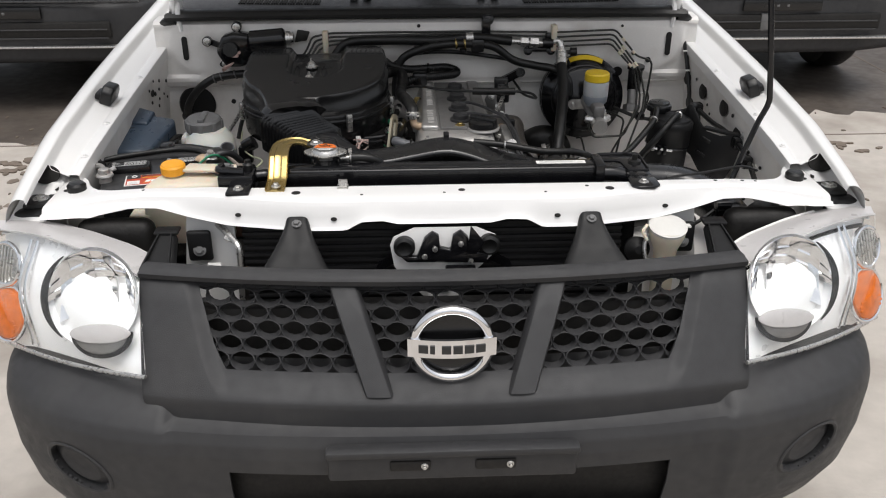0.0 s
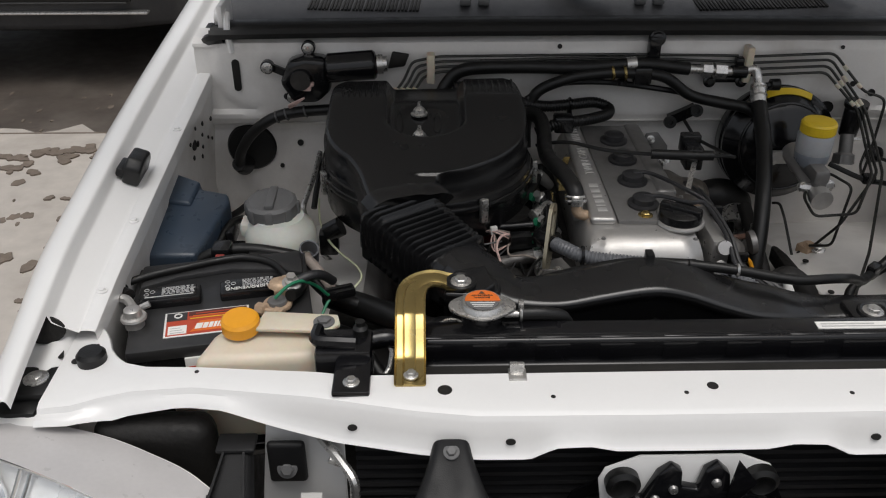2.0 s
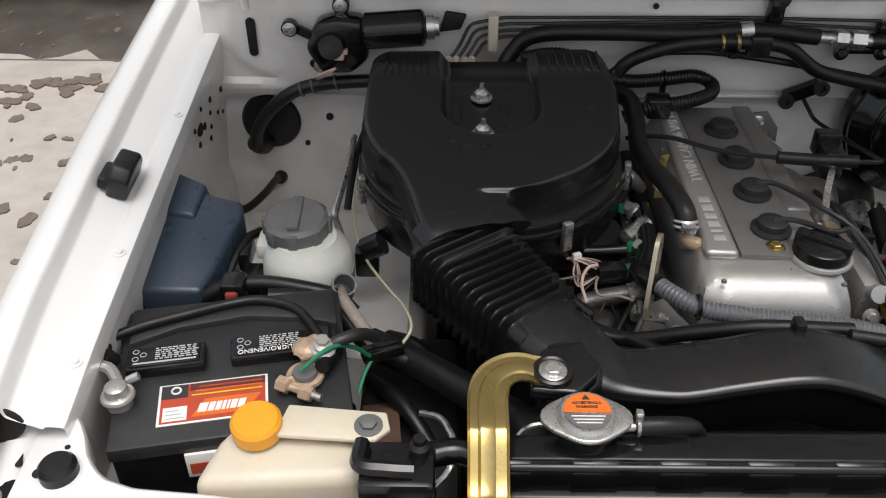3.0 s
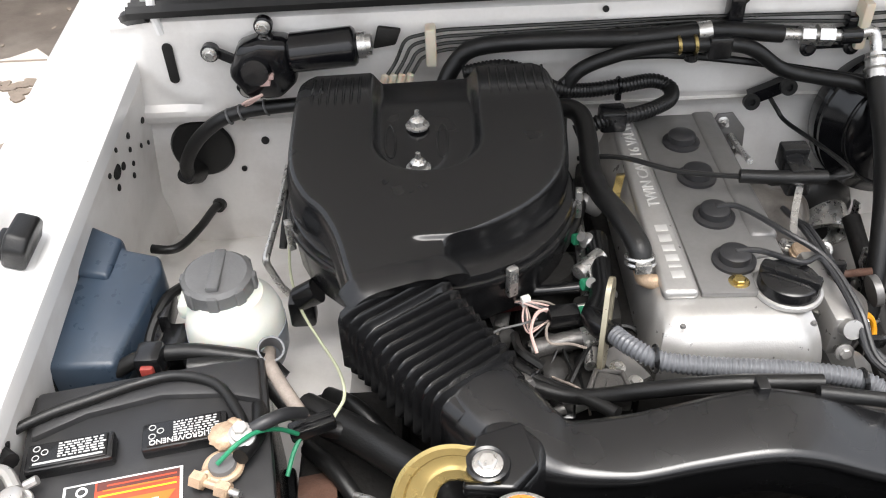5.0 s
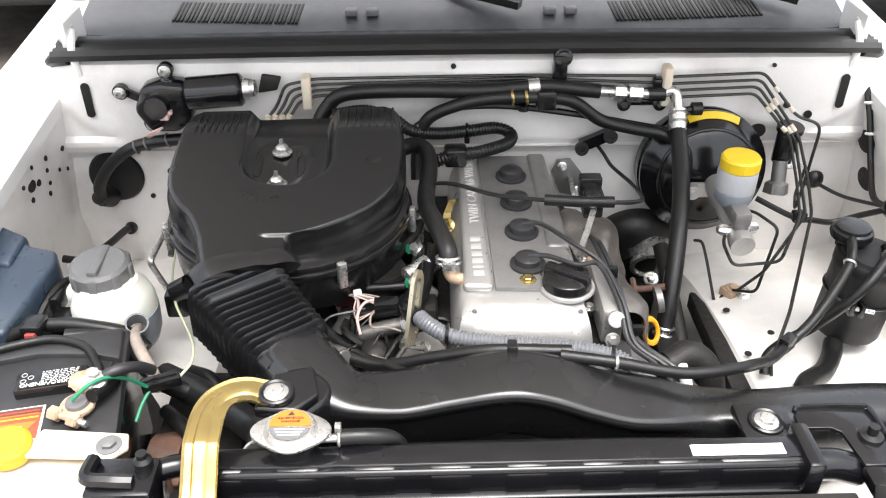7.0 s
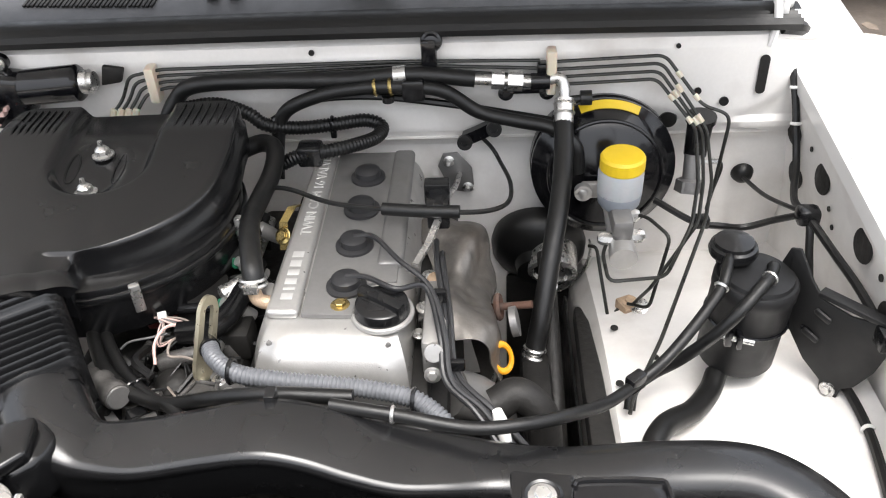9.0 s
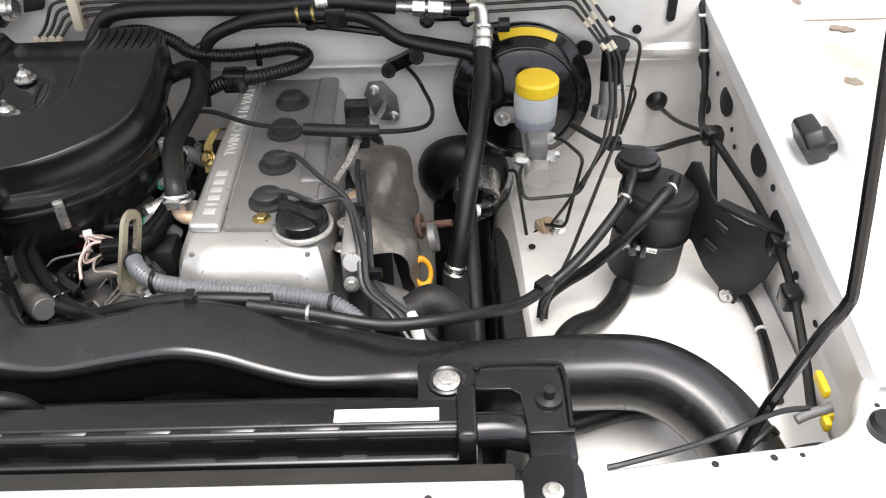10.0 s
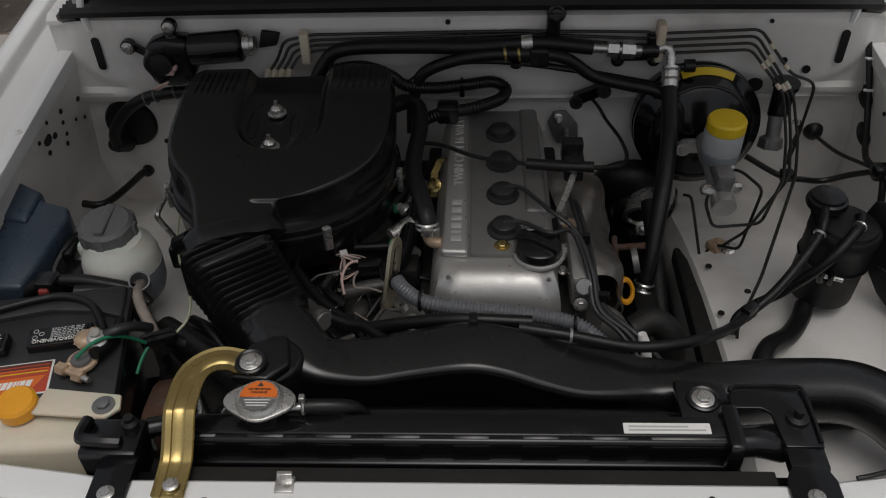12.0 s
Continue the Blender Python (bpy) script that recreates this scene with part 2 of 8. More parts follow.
def even(line, step):
    """The same line with points at even steps."""
    out, left = [line[0]], step
    for a, b in zip(line, line[1:]):
        d, s = (b - a).length, 0.0
        while d - s > left:
            s += left
            out.append(a.lerp(b, s / d))
            left = step
        left -= d - s
    out.append(line[-1])
    return out


def sweep(line, section, up=(0, 0, 1), close=True, scales=None):
    """A closed section of (side, up) pairs carried along a line, kept upright; scales: one (side, up) pair a point."""
    bm = bmesh.new()
    rings = []
    up = Vector(up)
    for i, p in enumerate(line):
        d = (line[min(i + 1, len(line) - 1)] - line[max(i - 1, 0)]).normalized()
        s = d.cross(up).normalized()
        u = s.cross(d)
        k = scales[i] if scales else (1, 1)
        rings.append([bm.verts.new(p + s * a * k[0] + u * b * k[1]) for a, b in section])
    n = len(section)
    for a, b in zip(rings, rings[1:]):
        for i in range(n):
            bm.faces.new((a[i], a[(i + 1) % n], b[(i + 1) % n], b[i]))
    if close:
        bm.faces.new(rings[0][::-1])
        bm.faces.new(rings[-1])
    return bm


def tube(pts, r, seg=10, n=7, rib=0.0, pitch=0.006, straight=False, r_end=None):
    """A round hose through the points, turned without twist; rib: how far its corrugations stand out."""
    line = [Vector(p) for p in pts] if straight else smooth_path(pts, n)
    if rib:
        line = even(line, pitch / 4)
    bm = bmesh.new()
    rings, side = [], None
    for i, p in enumerate(line):
        d = (line[min(i + 1, len(line) - 1)] - line[max(i - 1, 0)]).normalized()
        if side is None:
            side = d.orthogonal().normalized()
        side = (side - d * side.dot(d)).normalized()
        v = d.cross(side)
        f = i / max(1, len(line) - 1)
        k = r + ((r_end - r) * f if r_end else 0) + (rib if rib and i % 4 in (1, 2) else 0)
        rings.append([bm.verts.new(p + (side * math.cos(a) + v * math.sin(a)) * k) for a in (2 * math.pi * j / seg for j in range(seg))])
    for a, b in zip(rings, rings[1:]):
        for i in range(seg):
            bm.faces.new((a[i], a[(i + 1) % seg], b[(i + 1) % seg], b[i]))
    bm.faces.new(rings[0][::-1])
    bm.faces.new(rings[-1])
    return bm


def bent(pts, r, turn=0.012, seg=8):
    """A rigid pipe: straight runs with small rounded bends."""
    pts = [Vector(p) for p in pts]
    line = [pts[0]]
    for a, b, c in zip(pts, pts[1:], pts[2:]):
        k1 = min(turn, (a - b).length * 0.45)
        k2 = min(turn, (c - b).length * 0.45)
        s, e = b + (a - b).normalized() * k1, b + (c - b).normalized() * k2
        for i in range(6):
            t = i / 5
            line.append(s * (1 - t) ** 2 + b * 2 * t * (1 - t) + e * t * t)
    line.append(pts[-1])
    return tube(line, r, seg, straight=True)


def strip(line, width, thick, across=None, up=(0, 0, 1)):
    """A flat metal strap along a line; across: its fixed sideways direction."""
    line = [Vector(p) for p in line]
    bm = bmesh.new()
    rings = []
    for i, p in enumerate(line):
        d = (line[min(i + 1, len(line) - 1)] - line[max(i - 1, 0)]).normalized()
        s = Vector(across) if across else d.cross(Vector(up)).normalized()
        nrm = s.cross(d).normalized()
        w = width[i] if isinstance(width, (list, tuple)) else width
        rings.append([bm.verts.new(p + s * a * w / 2 + nrm * b * thick / 2) for a, b in ((-1, -1), (1, -1), (1, 1), (-1, 1))])
    for a, b in zip(rings, rings[1:]):
        for i in range(4):
            bm.faces.new((a[i], a[(i + 1) % 4], b[(i + 1) % 4], b[i]))
    bm.faces.new(rings[0][::-1])
    bm.faces.new(rings[-1])
    return bm


def sheet(f, nu, nv, thick=0.003, keep=None):
    """A panel f(u, v) with u, v in 0..1, given thickness; keep: which faces stay."""
    bm = bmesh.new()
    g = [[bm.verts.new(f(i / nu, j / nv)) for j in range(nv + 1)] for i in range(nu + 1)]
    for i in range(nu):
        for j in range(nv):
            q = (g[i][j], g[i + 1][j], g[i + 1][j + 1], g[i][j + 1])
            if keep is None or keep(sum((v.co for v in q), Vector()) / 4):
                bm.faces.new(q)
    bmesh.ops.delete(bm, geom=[v for v in bm.verts if not v.link_faces], context="VERTS")
    bm.normal_update()
    if thick:
        bmesh.ops.solidify(bm, geom=bm.faces[:], thickness=thick)
    return bm


def curve1(table, x):
    """Smooth look-up in a table of (x, value) pairs."""
    if x <= table[0][0]:
        return table[0][1]
    for (a, p), (b, q) in zip(table, table[1:]):
        if x <= b:
            t = (x - a) / (b - a)
            return p + (q - p) * t
    return table[-1][1]


def bolt_head(p, normal, r, h=0.006, washer=True):
    m = aim(p, Vector(p) + Vector(normal))
    hexa = lathe([(r, 0), (r, h), (r * 0.85, h * 1.15)], m, seg=6)
    if not washer:
        return hexa
    return join(hexa, lathe([(r * 1.6, -0.001), (r * 1.6, h * 0.25), (r * 1.45, h * 0.35)], m, seg=20))


def ring(p, normal, big, small, seg=28, sub=10):
    m = aim(p, Vector(p) + Vector(normal))
    bm = bmesh.new()
    rows = [[bm.verts.new(((big + small * math.cos(b)) * math.cos(a), (big + small * math.cos(b)) * math.sin(a), small * math.sin(b)))
             for b in (2 * math.pi * j / sub for j in range(sub))] for a in (2 * math.pi * i / seg for i in range(seg))]
    for i in range(seg):
        for j in range(sub):
            bm.faces.new((rows[i][j], rows[(i + 1) % seg][j], rows[(i + 1) % seg][(j + 1) % sub], rows[i][(j + 1) % sub]))
    return moved(bm, m)


def disc(p, normal, r, thick=0.002, seg=24, ry=None):
    bm = lathe([(r, 0), (r, thick * 0.6), (r * 0.97, thick)], None, seg)
    if ry:
        bmesh.ops.scale(bm, vec=(1, ry / r, 1), verts=bm.verts)
    return moved(bm, aim(p, Vector(p) + Vector(normal)))


def text_on(words, size, m, material, parent, name="lettering", depth=0.0006):
    """Raised letters in the built-in font, lying in the plane of m."""
    cu = bpy.data.curves.new(name, "FONT")
    cu.body, cu.size, cu.extrude, cu.align_x, cu.align_y = words, size, depth, "CENTER", "CENTER"
    ob = new(name, cu)
    dg = bpy.context.evaluated_depsgraph_get()
    me = bpy.data.meshes.new_from_object(ob.evaluated_get(dg))
    bpy.data.objects.remove(ob)
    bm = bmesh.new()
    bm.from_mesh(me)
    bpy.data.meshes.remove(me)
    return part(name, moved(bm, m), material, parent)

# ---- ground ----
def ground_sheet():
    bm = bmesh.new()
    bmesh.ops.create_grid(bm, x_segments=8, y_segments=8, size=120)
    return bm


yard = alone("ground", ground_sheet(), CONCRETE, "worn stained concrete yard under the vehicles", "ground", kind="structure")
for y0, y1 in ((3.05, 3.062), (-1.0, -0.988)):
    part("expansion_joint", box(-30, 30, y0, y1, -0.01, 0.002, 0), OIL, yard)
for x0 in (-3.4, 3.3):
    part("expansion_joint", box(x0, x0 + 0.012, -30, 30, -0.01, 0.0025, 0), OIL, yard)
rng = random.Random(4)
for i in range(280):
    px, py = rng.choice((-1, -1, 1)) * rng.uniform(1.0, 3.2), rng.uniform(0.2, 3.6)
    n = 18
    rad = rng.uniform(0.005, 0.012) if i % 3 else rng.uniform(0.014, 0.03)
    ph, k2, k3 = rng.uniform(0, 6), rng.uniform(0.15, 0.35), rng.uniform(0.08, 0.2)
    wob = [1 + k2 * math.sin(2 * 6.283 * k / n + ph) + k3 * math.sin(5 * 6.283 * k / n + 2 * ph) for k in range(n)]
    blot = [(px + rad * wob[k] * math.cos(6.283 * k / n), py + 1.4 * rad * wob[k] * math.sin(6.283 * k / n)) for k in range(n)]
    part("stain", prism(blot, -0.002, 0.0012 + 0.00002 * i, 0), OIL, yard)

for px, py, n in ((-2.0, 2.82, 24), (-1.55, 2.3, 10), (-2.3, 2.6, 12), (2.25, 2.9, 8)):
    for i in range(n):
        x, y, rad, ph = rng.gauss(px, 0.14), rng.gauss(py, 0.07), rng.uniform(0.014, 0.042), rng.uniform(0, 6)
        blot = [(x + rad * (1 + 0.3 * math.sin(2 * a + ph) + 0.15 * math.sin(5 * a - ph)) * math.cos(a), y + 0.8 * rad * (1 + 0.3 * math.sin(2 * a + ph) + 0.15 * math.sin(5 * a - ph)) * math.sin(a)) for a in [6.283 * k / 18 for k in range(18)]]
        part("stain", prism(blot, -0.002, 0.0072 + 0.00003 * i + 0.0008 * (px > 0), 0), OIL, yard)
# Darker brown ground with a wavy front edge under each parked car
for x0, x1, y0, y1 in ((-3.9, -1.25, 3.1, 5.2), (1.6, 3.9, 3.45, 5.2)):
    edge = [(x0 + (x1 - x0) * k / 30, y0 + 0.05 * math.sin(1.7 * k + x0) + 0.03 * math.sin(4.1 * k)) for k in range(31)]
    part("damp_patch", prism(edge + [(x1, y1), (x0, y1)], -0.002, 0.0009, 0), DARKGROUND, yard, "darker brown patch of ground under a parked car")

# ---- the pickup truck ----
truck = thing("pickup_truck", "white pickup truck with open bonnet and grey plastic bumper", "pickup truck", (0, 0, 0))
SIDES = (-1, 1)
Z_FENDER = [(-0.05, 0.925), (0.1, 0.955), (0.3, 0.985), (0.55, 1.01), (0.9, 1.04), (1.3, 1.07), (1.7, 1.1)]
W_FENDER = [(-0.05, 0.095), (0.03, 0.1), (0.12, 0.11), (0.34, 0.132), (0.7, 0.143), (1.0, 0.146), (1.7, 0.148)]
GUTTER = [(0.0, -0.062), (0.0, -0.04), (0.02, -0.034), (0.16, -0.033), (0.19, -0.036), (0.30, -0.03), (0.44, -0.022), (0.48, -0.018), (0.505, -0.008)]
SKIN = [(0.505, -0.008), (0.53, 0.001), (0.57, 0.004), (0.66, 0.004), (0.75, 0.0), (0.83, -0.008), (0.90, -0.02), (0.95, -0.036), (0.985, -0.06), (1.0, -0.09), (1.015, -0.13)]
SKIRT = [(1.015, -0.13), (1.03, -0.2), (1.04, -0.3), (1.03, -0.4), (1.0, -0.5), (0.97, -0.58)]


def along_wing(s, sec, y0, y1, nu, nv):
    pts = smooth_path([(w, dz, 0) for w, dz in sec], 3)

    def f(u, v):
        p = pts[round(v * (len(pts) - 1))]
        y = y0 + (y1 - y0) * u
        return Vector((s * (0.756 + curve1(W_FENDER, y) * p.x), y, curve1(Z_FENDER, y) + p.y))
    return sheet(f, nu, len(pts) - 1, 0)


def fender_panel(s):
    return join(along_wing(s, GUTTER, 0.19, 1.75, 60, 0), along_wing(s, SKIN, 0.035, 1.75, 70, 0), along_wing(s, SKIRT, 0.05, 1.75, 40, 0))


def fender_stop(s):
    bm = join(prism([(-0.034, -0.012), (0.03, -0.012), (0.036, 0.012), (0.022, 0.03), (-0.022, 0.034), (-0.036, 0.02)], -0.015, 0.013, 0.005, 3, m=Matrix(((0, 0, 1, 0), (1, 0, 0, 0), (0, 1, 0, 0), (0, 0, 0, 1)))), box(0.008, 0.026, -0.03, 0.012, -0.006, 0.012, 0.005))
    return moved(bm, Matrix.Translation((s * 0.797, 0.568, 0.994)) @ Matrix.Diagonal((s, 1, 1, 1)) @ pose(0, 0, 0, 4, -20, 0))


for s in SIDES:
    fender = part("fender", fender_panel(s), WHITE, truck, "white painted front wing")
    part("bump_stop", fender_stop(s), RUBBER, fender, "black rubber bonnet stop")
    for y in (0.27, 0.44, 0.74):
        part("wing_bolt", bolt_head((s * 0.769, y, curve1(Z_FENDER, y) - 0.033), (0, 0, 1), 0.005, 0.004), WHITE, fender)

# inner wings: wall, then the wheel house
for s in SIDES:
    def wing(u, v, s=s):
        sec = [(0.758, 0.0), (0.764, -0.05), (0.776, -0.14), (0.787, -0.24), (0.777, -0.285), (0.74, -0.305), (0.62, -0.30), (0.5, -0.305), (0.43, -0.315), (0.405, -0.35), (0.395, -0.5), (0.39, -0.62)]
        k = v * (len(sec) - 1)
        i = min(int(k), len(sec) - 2)
        x = sec[i][0] + (sec[i + 1][0] - sec[i][0]) * (k - i)
        dz = sec[i][1] + (sec[i + 1][1] - sec[i][1]) * (k - i)
        y = 0.10 + 0.92 * u
        top = curve1(Z_FENDER, y) - 0.052
        z = top + dz * (top - 0.39) / (0.96 - 0.39)
        if dz < -0.28:
            z = 0.742 - 0.32 * (y - 0.42) ** 2 + (dz + 0.305)
        return Vector((s * x, y, z))
    inner = part("inner_wing", sheet(wing, 40, 44, 0.002, keep=(lambda c: not (c.y < 0.5 and abs(c.x) < 0.70)) if s < 0 else None), BAY, truck, "white inner wing and wheel house panel")

def fire(u, v):
    sec = [(1.012, 0.36), (1.014, 0.6), (1.014, 0.876), (1.008, 0.891), (0.992, 0.899), (0.984, 0.914), (0.982, 1.06), (0.985, 1.078), (1.0, 1.086), (1.06, 1.088)]
    k = v * (len(sec) - 1)
    i = min(int(k), len(sec) - 2)
    y = sec[i][0] + (sec[i + 1][0] - sec[i][0]) * (k - i)
    z = sec[i][1] + (sec[i + 1][1] - sec[i][1]) * (k - i)
    x = -0.784 + 1.568 * u
    bulge = 0.05 * math.exp(-((x - 0.22) / 0.2) ** 2) * max(0, min(1, (0.86 - z) / 0.25))
    bend = 0.978 - 0.25 * max(0, abs(x - 0.05) - 0.38)
    y += 0.008 * max(0, min(1, (bend - z) / 0.008)) if z > 0.9 else 0
    if z > 0.93:
        corner = ((abs(x) - 0.655) / 0.088) ** 2 + ((z - 1.025) / 0.085) ** 2
        y += 0.008 * max(0.0, min(1.0, (corner - 1) / 0.35)) * max(0.0, min(1.0, (abs(x) - 0.64) / 0.02)) if z < 1.07 else 0.0
        for x0, x1, zc in ((0.19, 0.42, 1.052), (-0.06, 0.12, 1.05), (-0.52, -0.40, 1.05)):
            y -= 0.0045 * math.exp(-((z - zc) / 0.011) ** 2) * max(0.0, min(1.0, (x - x0) / 0.03, (x1 - x) / 0.03))
    elif z < 0.87 and z > 0.7:
        for slope in (0.55, -0.5):
            d = (z - 0.82 - slope * (x - 0.16)) / 0.012
            y -= 0.005 * math.exp(-d * d) * max(0.0, min(1.0, (x - 0.06) / 0.03, (0.28 - x) / 0.03))
    return Vector((x, y - bulge, z))


firewall = part("firewall", sheet(fire, 170, 135, 0.003), BAY, truck, "white painted bulkhead behind the engine")
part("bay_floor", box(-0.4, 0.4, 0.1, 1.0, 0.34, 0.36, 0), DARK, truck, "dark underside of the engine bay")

# cowl, seal, screen
part("cowl_seal", sweep([Vector((x, 1.015, 1.096 + 0.006 * (1 - (x / 0.75) ** 2))) for x in [-0.745 + 0.1355 * i for i in range(12)]],
     [(-0.045, -0.006), (0.045, -0.006), (0.046, 0.004), (0.039, 0.012), (0.031, 0.005), (0.023, 0.012), (0.014, 0.005), (0.006, 0.011), (-0.003, 0.004), (-0.014, 0.010), (-0.03, 0.013), (-0.042, 0.008)]), RUBBER, truck, "black ribbed rubber bonnet seal")


def cowl_top(u, v):
    x = -0.74 + 1.48 * u
    return Vector((x, 1.045 + 0.30 * v + 0.05 * (x / 0.74) ** 2, 1.095 + 0.055 * v + 0.012 * math.sin(v * 3.1)))


cowl = part("cowl_panel", sheet(cowl_top, 40, 8, 0.004), COWLGREY, truck, "grey plastic cowl panel below the windscreen")
part("windscreen", sheet(lambda u, v: Vector((-0.68 + 1.36 * u, 1.36 + 0.5 * v + 0.06 * (2 * u - 1) ** 2, 1.155 + 0.42 * v)), 16, 6, 0.005), SCREEN, truck, "dark sloping windscreen")
part("cabin", box(-0.72, 0.72, 1.45, 2.9, 0.5, 1.15, 0.05), WHITE, truck, "white cabin body")
part("roof", prism([(-0.66, 1.9), (0.66, 1.9), (0.66, 2.9), (-0.66, 2.9)], 1.15, 1.66, 0.06, 3, taper=0.93), WHITE, truck, "white cabin roof")

# raised bonnet, hinged at the cowl
HOOD = pose(0, 1.09, 1.15, -41, 0, 0)
part("bonnet", moved(sheet(lambda u, v: Vector((-0.74 + 1.48 * u, -0.02 - 1.02 * v, 0.03 * math.sin(math.pi * u) - 0.05 * v * v)), 16, 12, 0.03), HOOD), WHITE, truck, "raised white bonnet")

# radiator support
Y_REAR = [(0, 0.078), (0.4, 0.078), (0.53, 0.1), (0.67, 0.125), (0.705, 0.14), (0.728, 0.165), (0.745, 0.205), (0.76, 0.225), (0.8, 0.235)]
Y_FRONT = [(0, 0.0), (0.25, 0.002), (0.32, 0.012), (0.49, 0.05), (0.6, 0.075), (0.68, 0.08), (0.715, 0.074), (0.75, 0.062), (0.8, 0.06)]
Z_SUP = [(0, 0.946), (0.45, 0.945), (0.6, 0.934), (0.7, 0.922), (0.75, 0.918), (0.8, 0.914)]
Z_LOW = [(0, 0.905), (0.09, 0.905), (0.12, 0.912), (0.16, 0.91), (0.19, 0.893), (0.42, 0.893), (0.5, 0.905), (0.56, 0.918), (0.62, 0.914), (0.7, 0.895), (0.74, 0.9), (0.8, 0.9)]


def support(u, v):
    x = -0.79 + 1.58 * u
    a = abs(x)
    yr, yf, z, zl = curve1(Y_REAR, a), curve1(Y_FRONT, a), curve1(Z_SUP, a), curve1(Z_LOW, a)
    sec = [(yr, z - 0.04), (yr, z - 0.004), (yr - 0.004, z), (yf + 0.008, z), (yf, z - 0.003), (yf - 0.004, z - 0.01), (yf - 0.014, zl + 0.006), (yf - 0.02, zl)]
    k = v * (len(sec) - 1)
    i = min(int(k), len(sec) - 2)
    return Vector((x, sec[i][0] + (sec[i + 1][0] - sec[i][0]) * (k - i), sec[i][1] + (sec[i + 1][1] - sec[i][1]) * (k - i)))


panel = part("radiator_support", sheet(support, 160, 14, 0.0015), WHITE, truck, "white upper radiator support panel")
for s in SIDES:
    part("rubber_stop", lathe([(0.019, 0), (0.019, 0.012), (0.015, 0.017), (0.0, 0.018)], at(s * 0.748, 0.145, 0.919)), RUBBER, panel, "round black rubber stop")
part("support_wall", box(-0.4, 0.4, 0.084, 0.1, 0.4, 0.93, 0.002), PLASTIC, truck, "black panel in front of the radiator")

# bumper
Y_BUMP = [(0.30, -0.26), (0.36, -0.295), (0.42, -0.318), (0.50, -0.328), (0.58, -0.33), (0.605, -0.326), (0.626, -0.316), (0.643, -0.298), (0.666, -0.262), (0.70, -0.215)]
X_BUMP = [(0.30, 0.80), (0.36, 0.838), (0.42, 0.862), (0.5, 0.876), (0.6, 0.88), (0.64, 0.877), (0.66, 0.868), (0.68, 0.85), (0.70, 0.82)]


def bump_xy(x, q, z, out):
    th = q * math.pi / 2
    centre = max(0.0, min(1.0, (0.525 - abs(x)) / 0.03))
    inset = (0.008 + (0.02 + 0.2 * (z - 0.629) if z > 0.629 else 0)) * centre * centre * (3 - 2 * centre)
    return Vector((x, curve1(Y_BUMP, z) - out + 0.1 * x * x + 0.30 * (1 - abs(math.cos(th)) ** 0.55) + inset, z))


def bump_at(q, z, out=0.0):
    """q from -1 to 1 round the front."""
    x = math.copysign((curve1(X_BUMP, z) + out) * abs(math.sin(q * math.pi / 2)) ** 0.5, q)
    return bump_xy(x, q, z, out)


def bump_over(x, z, out=0.0):
    """The bumper's skin over a given x."""
    q = math.asin(min(1.0, (abs(x) / (curve1(X_BUMP, z) + out)) ** 2)) * 2 / math.pi
    return bump_xy(x, q, z, out)


FOG_X, FOG_Z = 0.69, 0.52


bumper = part("bumper", sheet(lambda u, v: bump_at(math.copysign(abs(2 * u - 1) ** 1.6, 2 * u - 1), 0.30 + 0.40 * v), 190, 80, 0.004,
              keep=lambda c: not (abs(c.x) < 0.40 and 0.44 < c.z < 0.552) and ((abs(c.x) - FOG_X) * 0.85 + (c.z - FOG_Z) * 0.53) ** 2 / 0.062 ** 2 + ((c.z - FOG_Z) * 0.85 - (abs(c.x) - FOG_X) * 0.53) ** 2 / 0.042 ** 2 > 1), BUMPER, truck, "dark grey textured plastic front bumper")
part("lower_intake", box(-0.42, 0.42, -0.27, -0.2, 0.4, 0.56, 0.004), DARK, bumper, "dark lower air intake")


for s in SIDES:
    def fog(a, size, out, s=s):
        u, v = 0.062 * size * math.cos(a), 0.042 * size * math.sin(a)
        return bump_over(s * (FOG_X + 0.85 * u - 0.53 * v), FOG_Z + 0.53 * u + 0.85 * v, out)
    part("fog_lamp_blank", sheet(lambda u, v: fog(6.2832 * u, 1.1 * v, -0.015 + 0.006 * (v < 0.75) + 0.002 * math.sin(25 * v)), 36, 5, 0), BUMPER, bumper, "recessed oval blank in place of a fog lamp")
    rim = [(1.14, 0.0008), (1.07, 0.0025), (1.0, 0.001), (0.97, -0.006), (0.95, -0.018)]
    part("fog_lamp_rim", sheet(lambda u, v: fog(6.2832 * u, *rim[round(v * 4)]), 40, 4, 0), BUMPER, bumper)
plate = part("plate_mount", box(-0.219, 0.219, -0.345, -0.318, 0.558, 0.622, 0.006), BUMPER, bumper, "empty number plate holder")
part("plate_ledge", box(-0.221, 0.221, -0.356, -0.33, 0.614, 0.628, 0.004), BUMPER, plate)
for x in (-0.075, 0.075):
    part("plate_slot", box(x - 0.036, x + 0.036, -0.349, -0.34, 0.580, 0.602, 0.004), DARK, plate)
    part("plate_screw", bolt_head((x + 0.025, -0.349, 0.592), (0, -1, 0), 0.004), STEEL, plate)

# grille
def face(x, z):
    """The front above the bumper, at the face of the grille's frame."""
    return -0.174 - 0.72 * (0.825 - z) * (1 if z < 0.825 else 1.6) + 0.17 * x * x


G_ROWS = [0.620, 0.63, 0.645, 0.66, 0.67, 0.675, 0.68, 0.685, 0.69, 0.695, 0.70, 0.705, 0.712, 0.73, 0.75, 0.77, 0.79, 0.81, 0.822, 0.833, 0.838, 0.842, 0.847, 0.852]


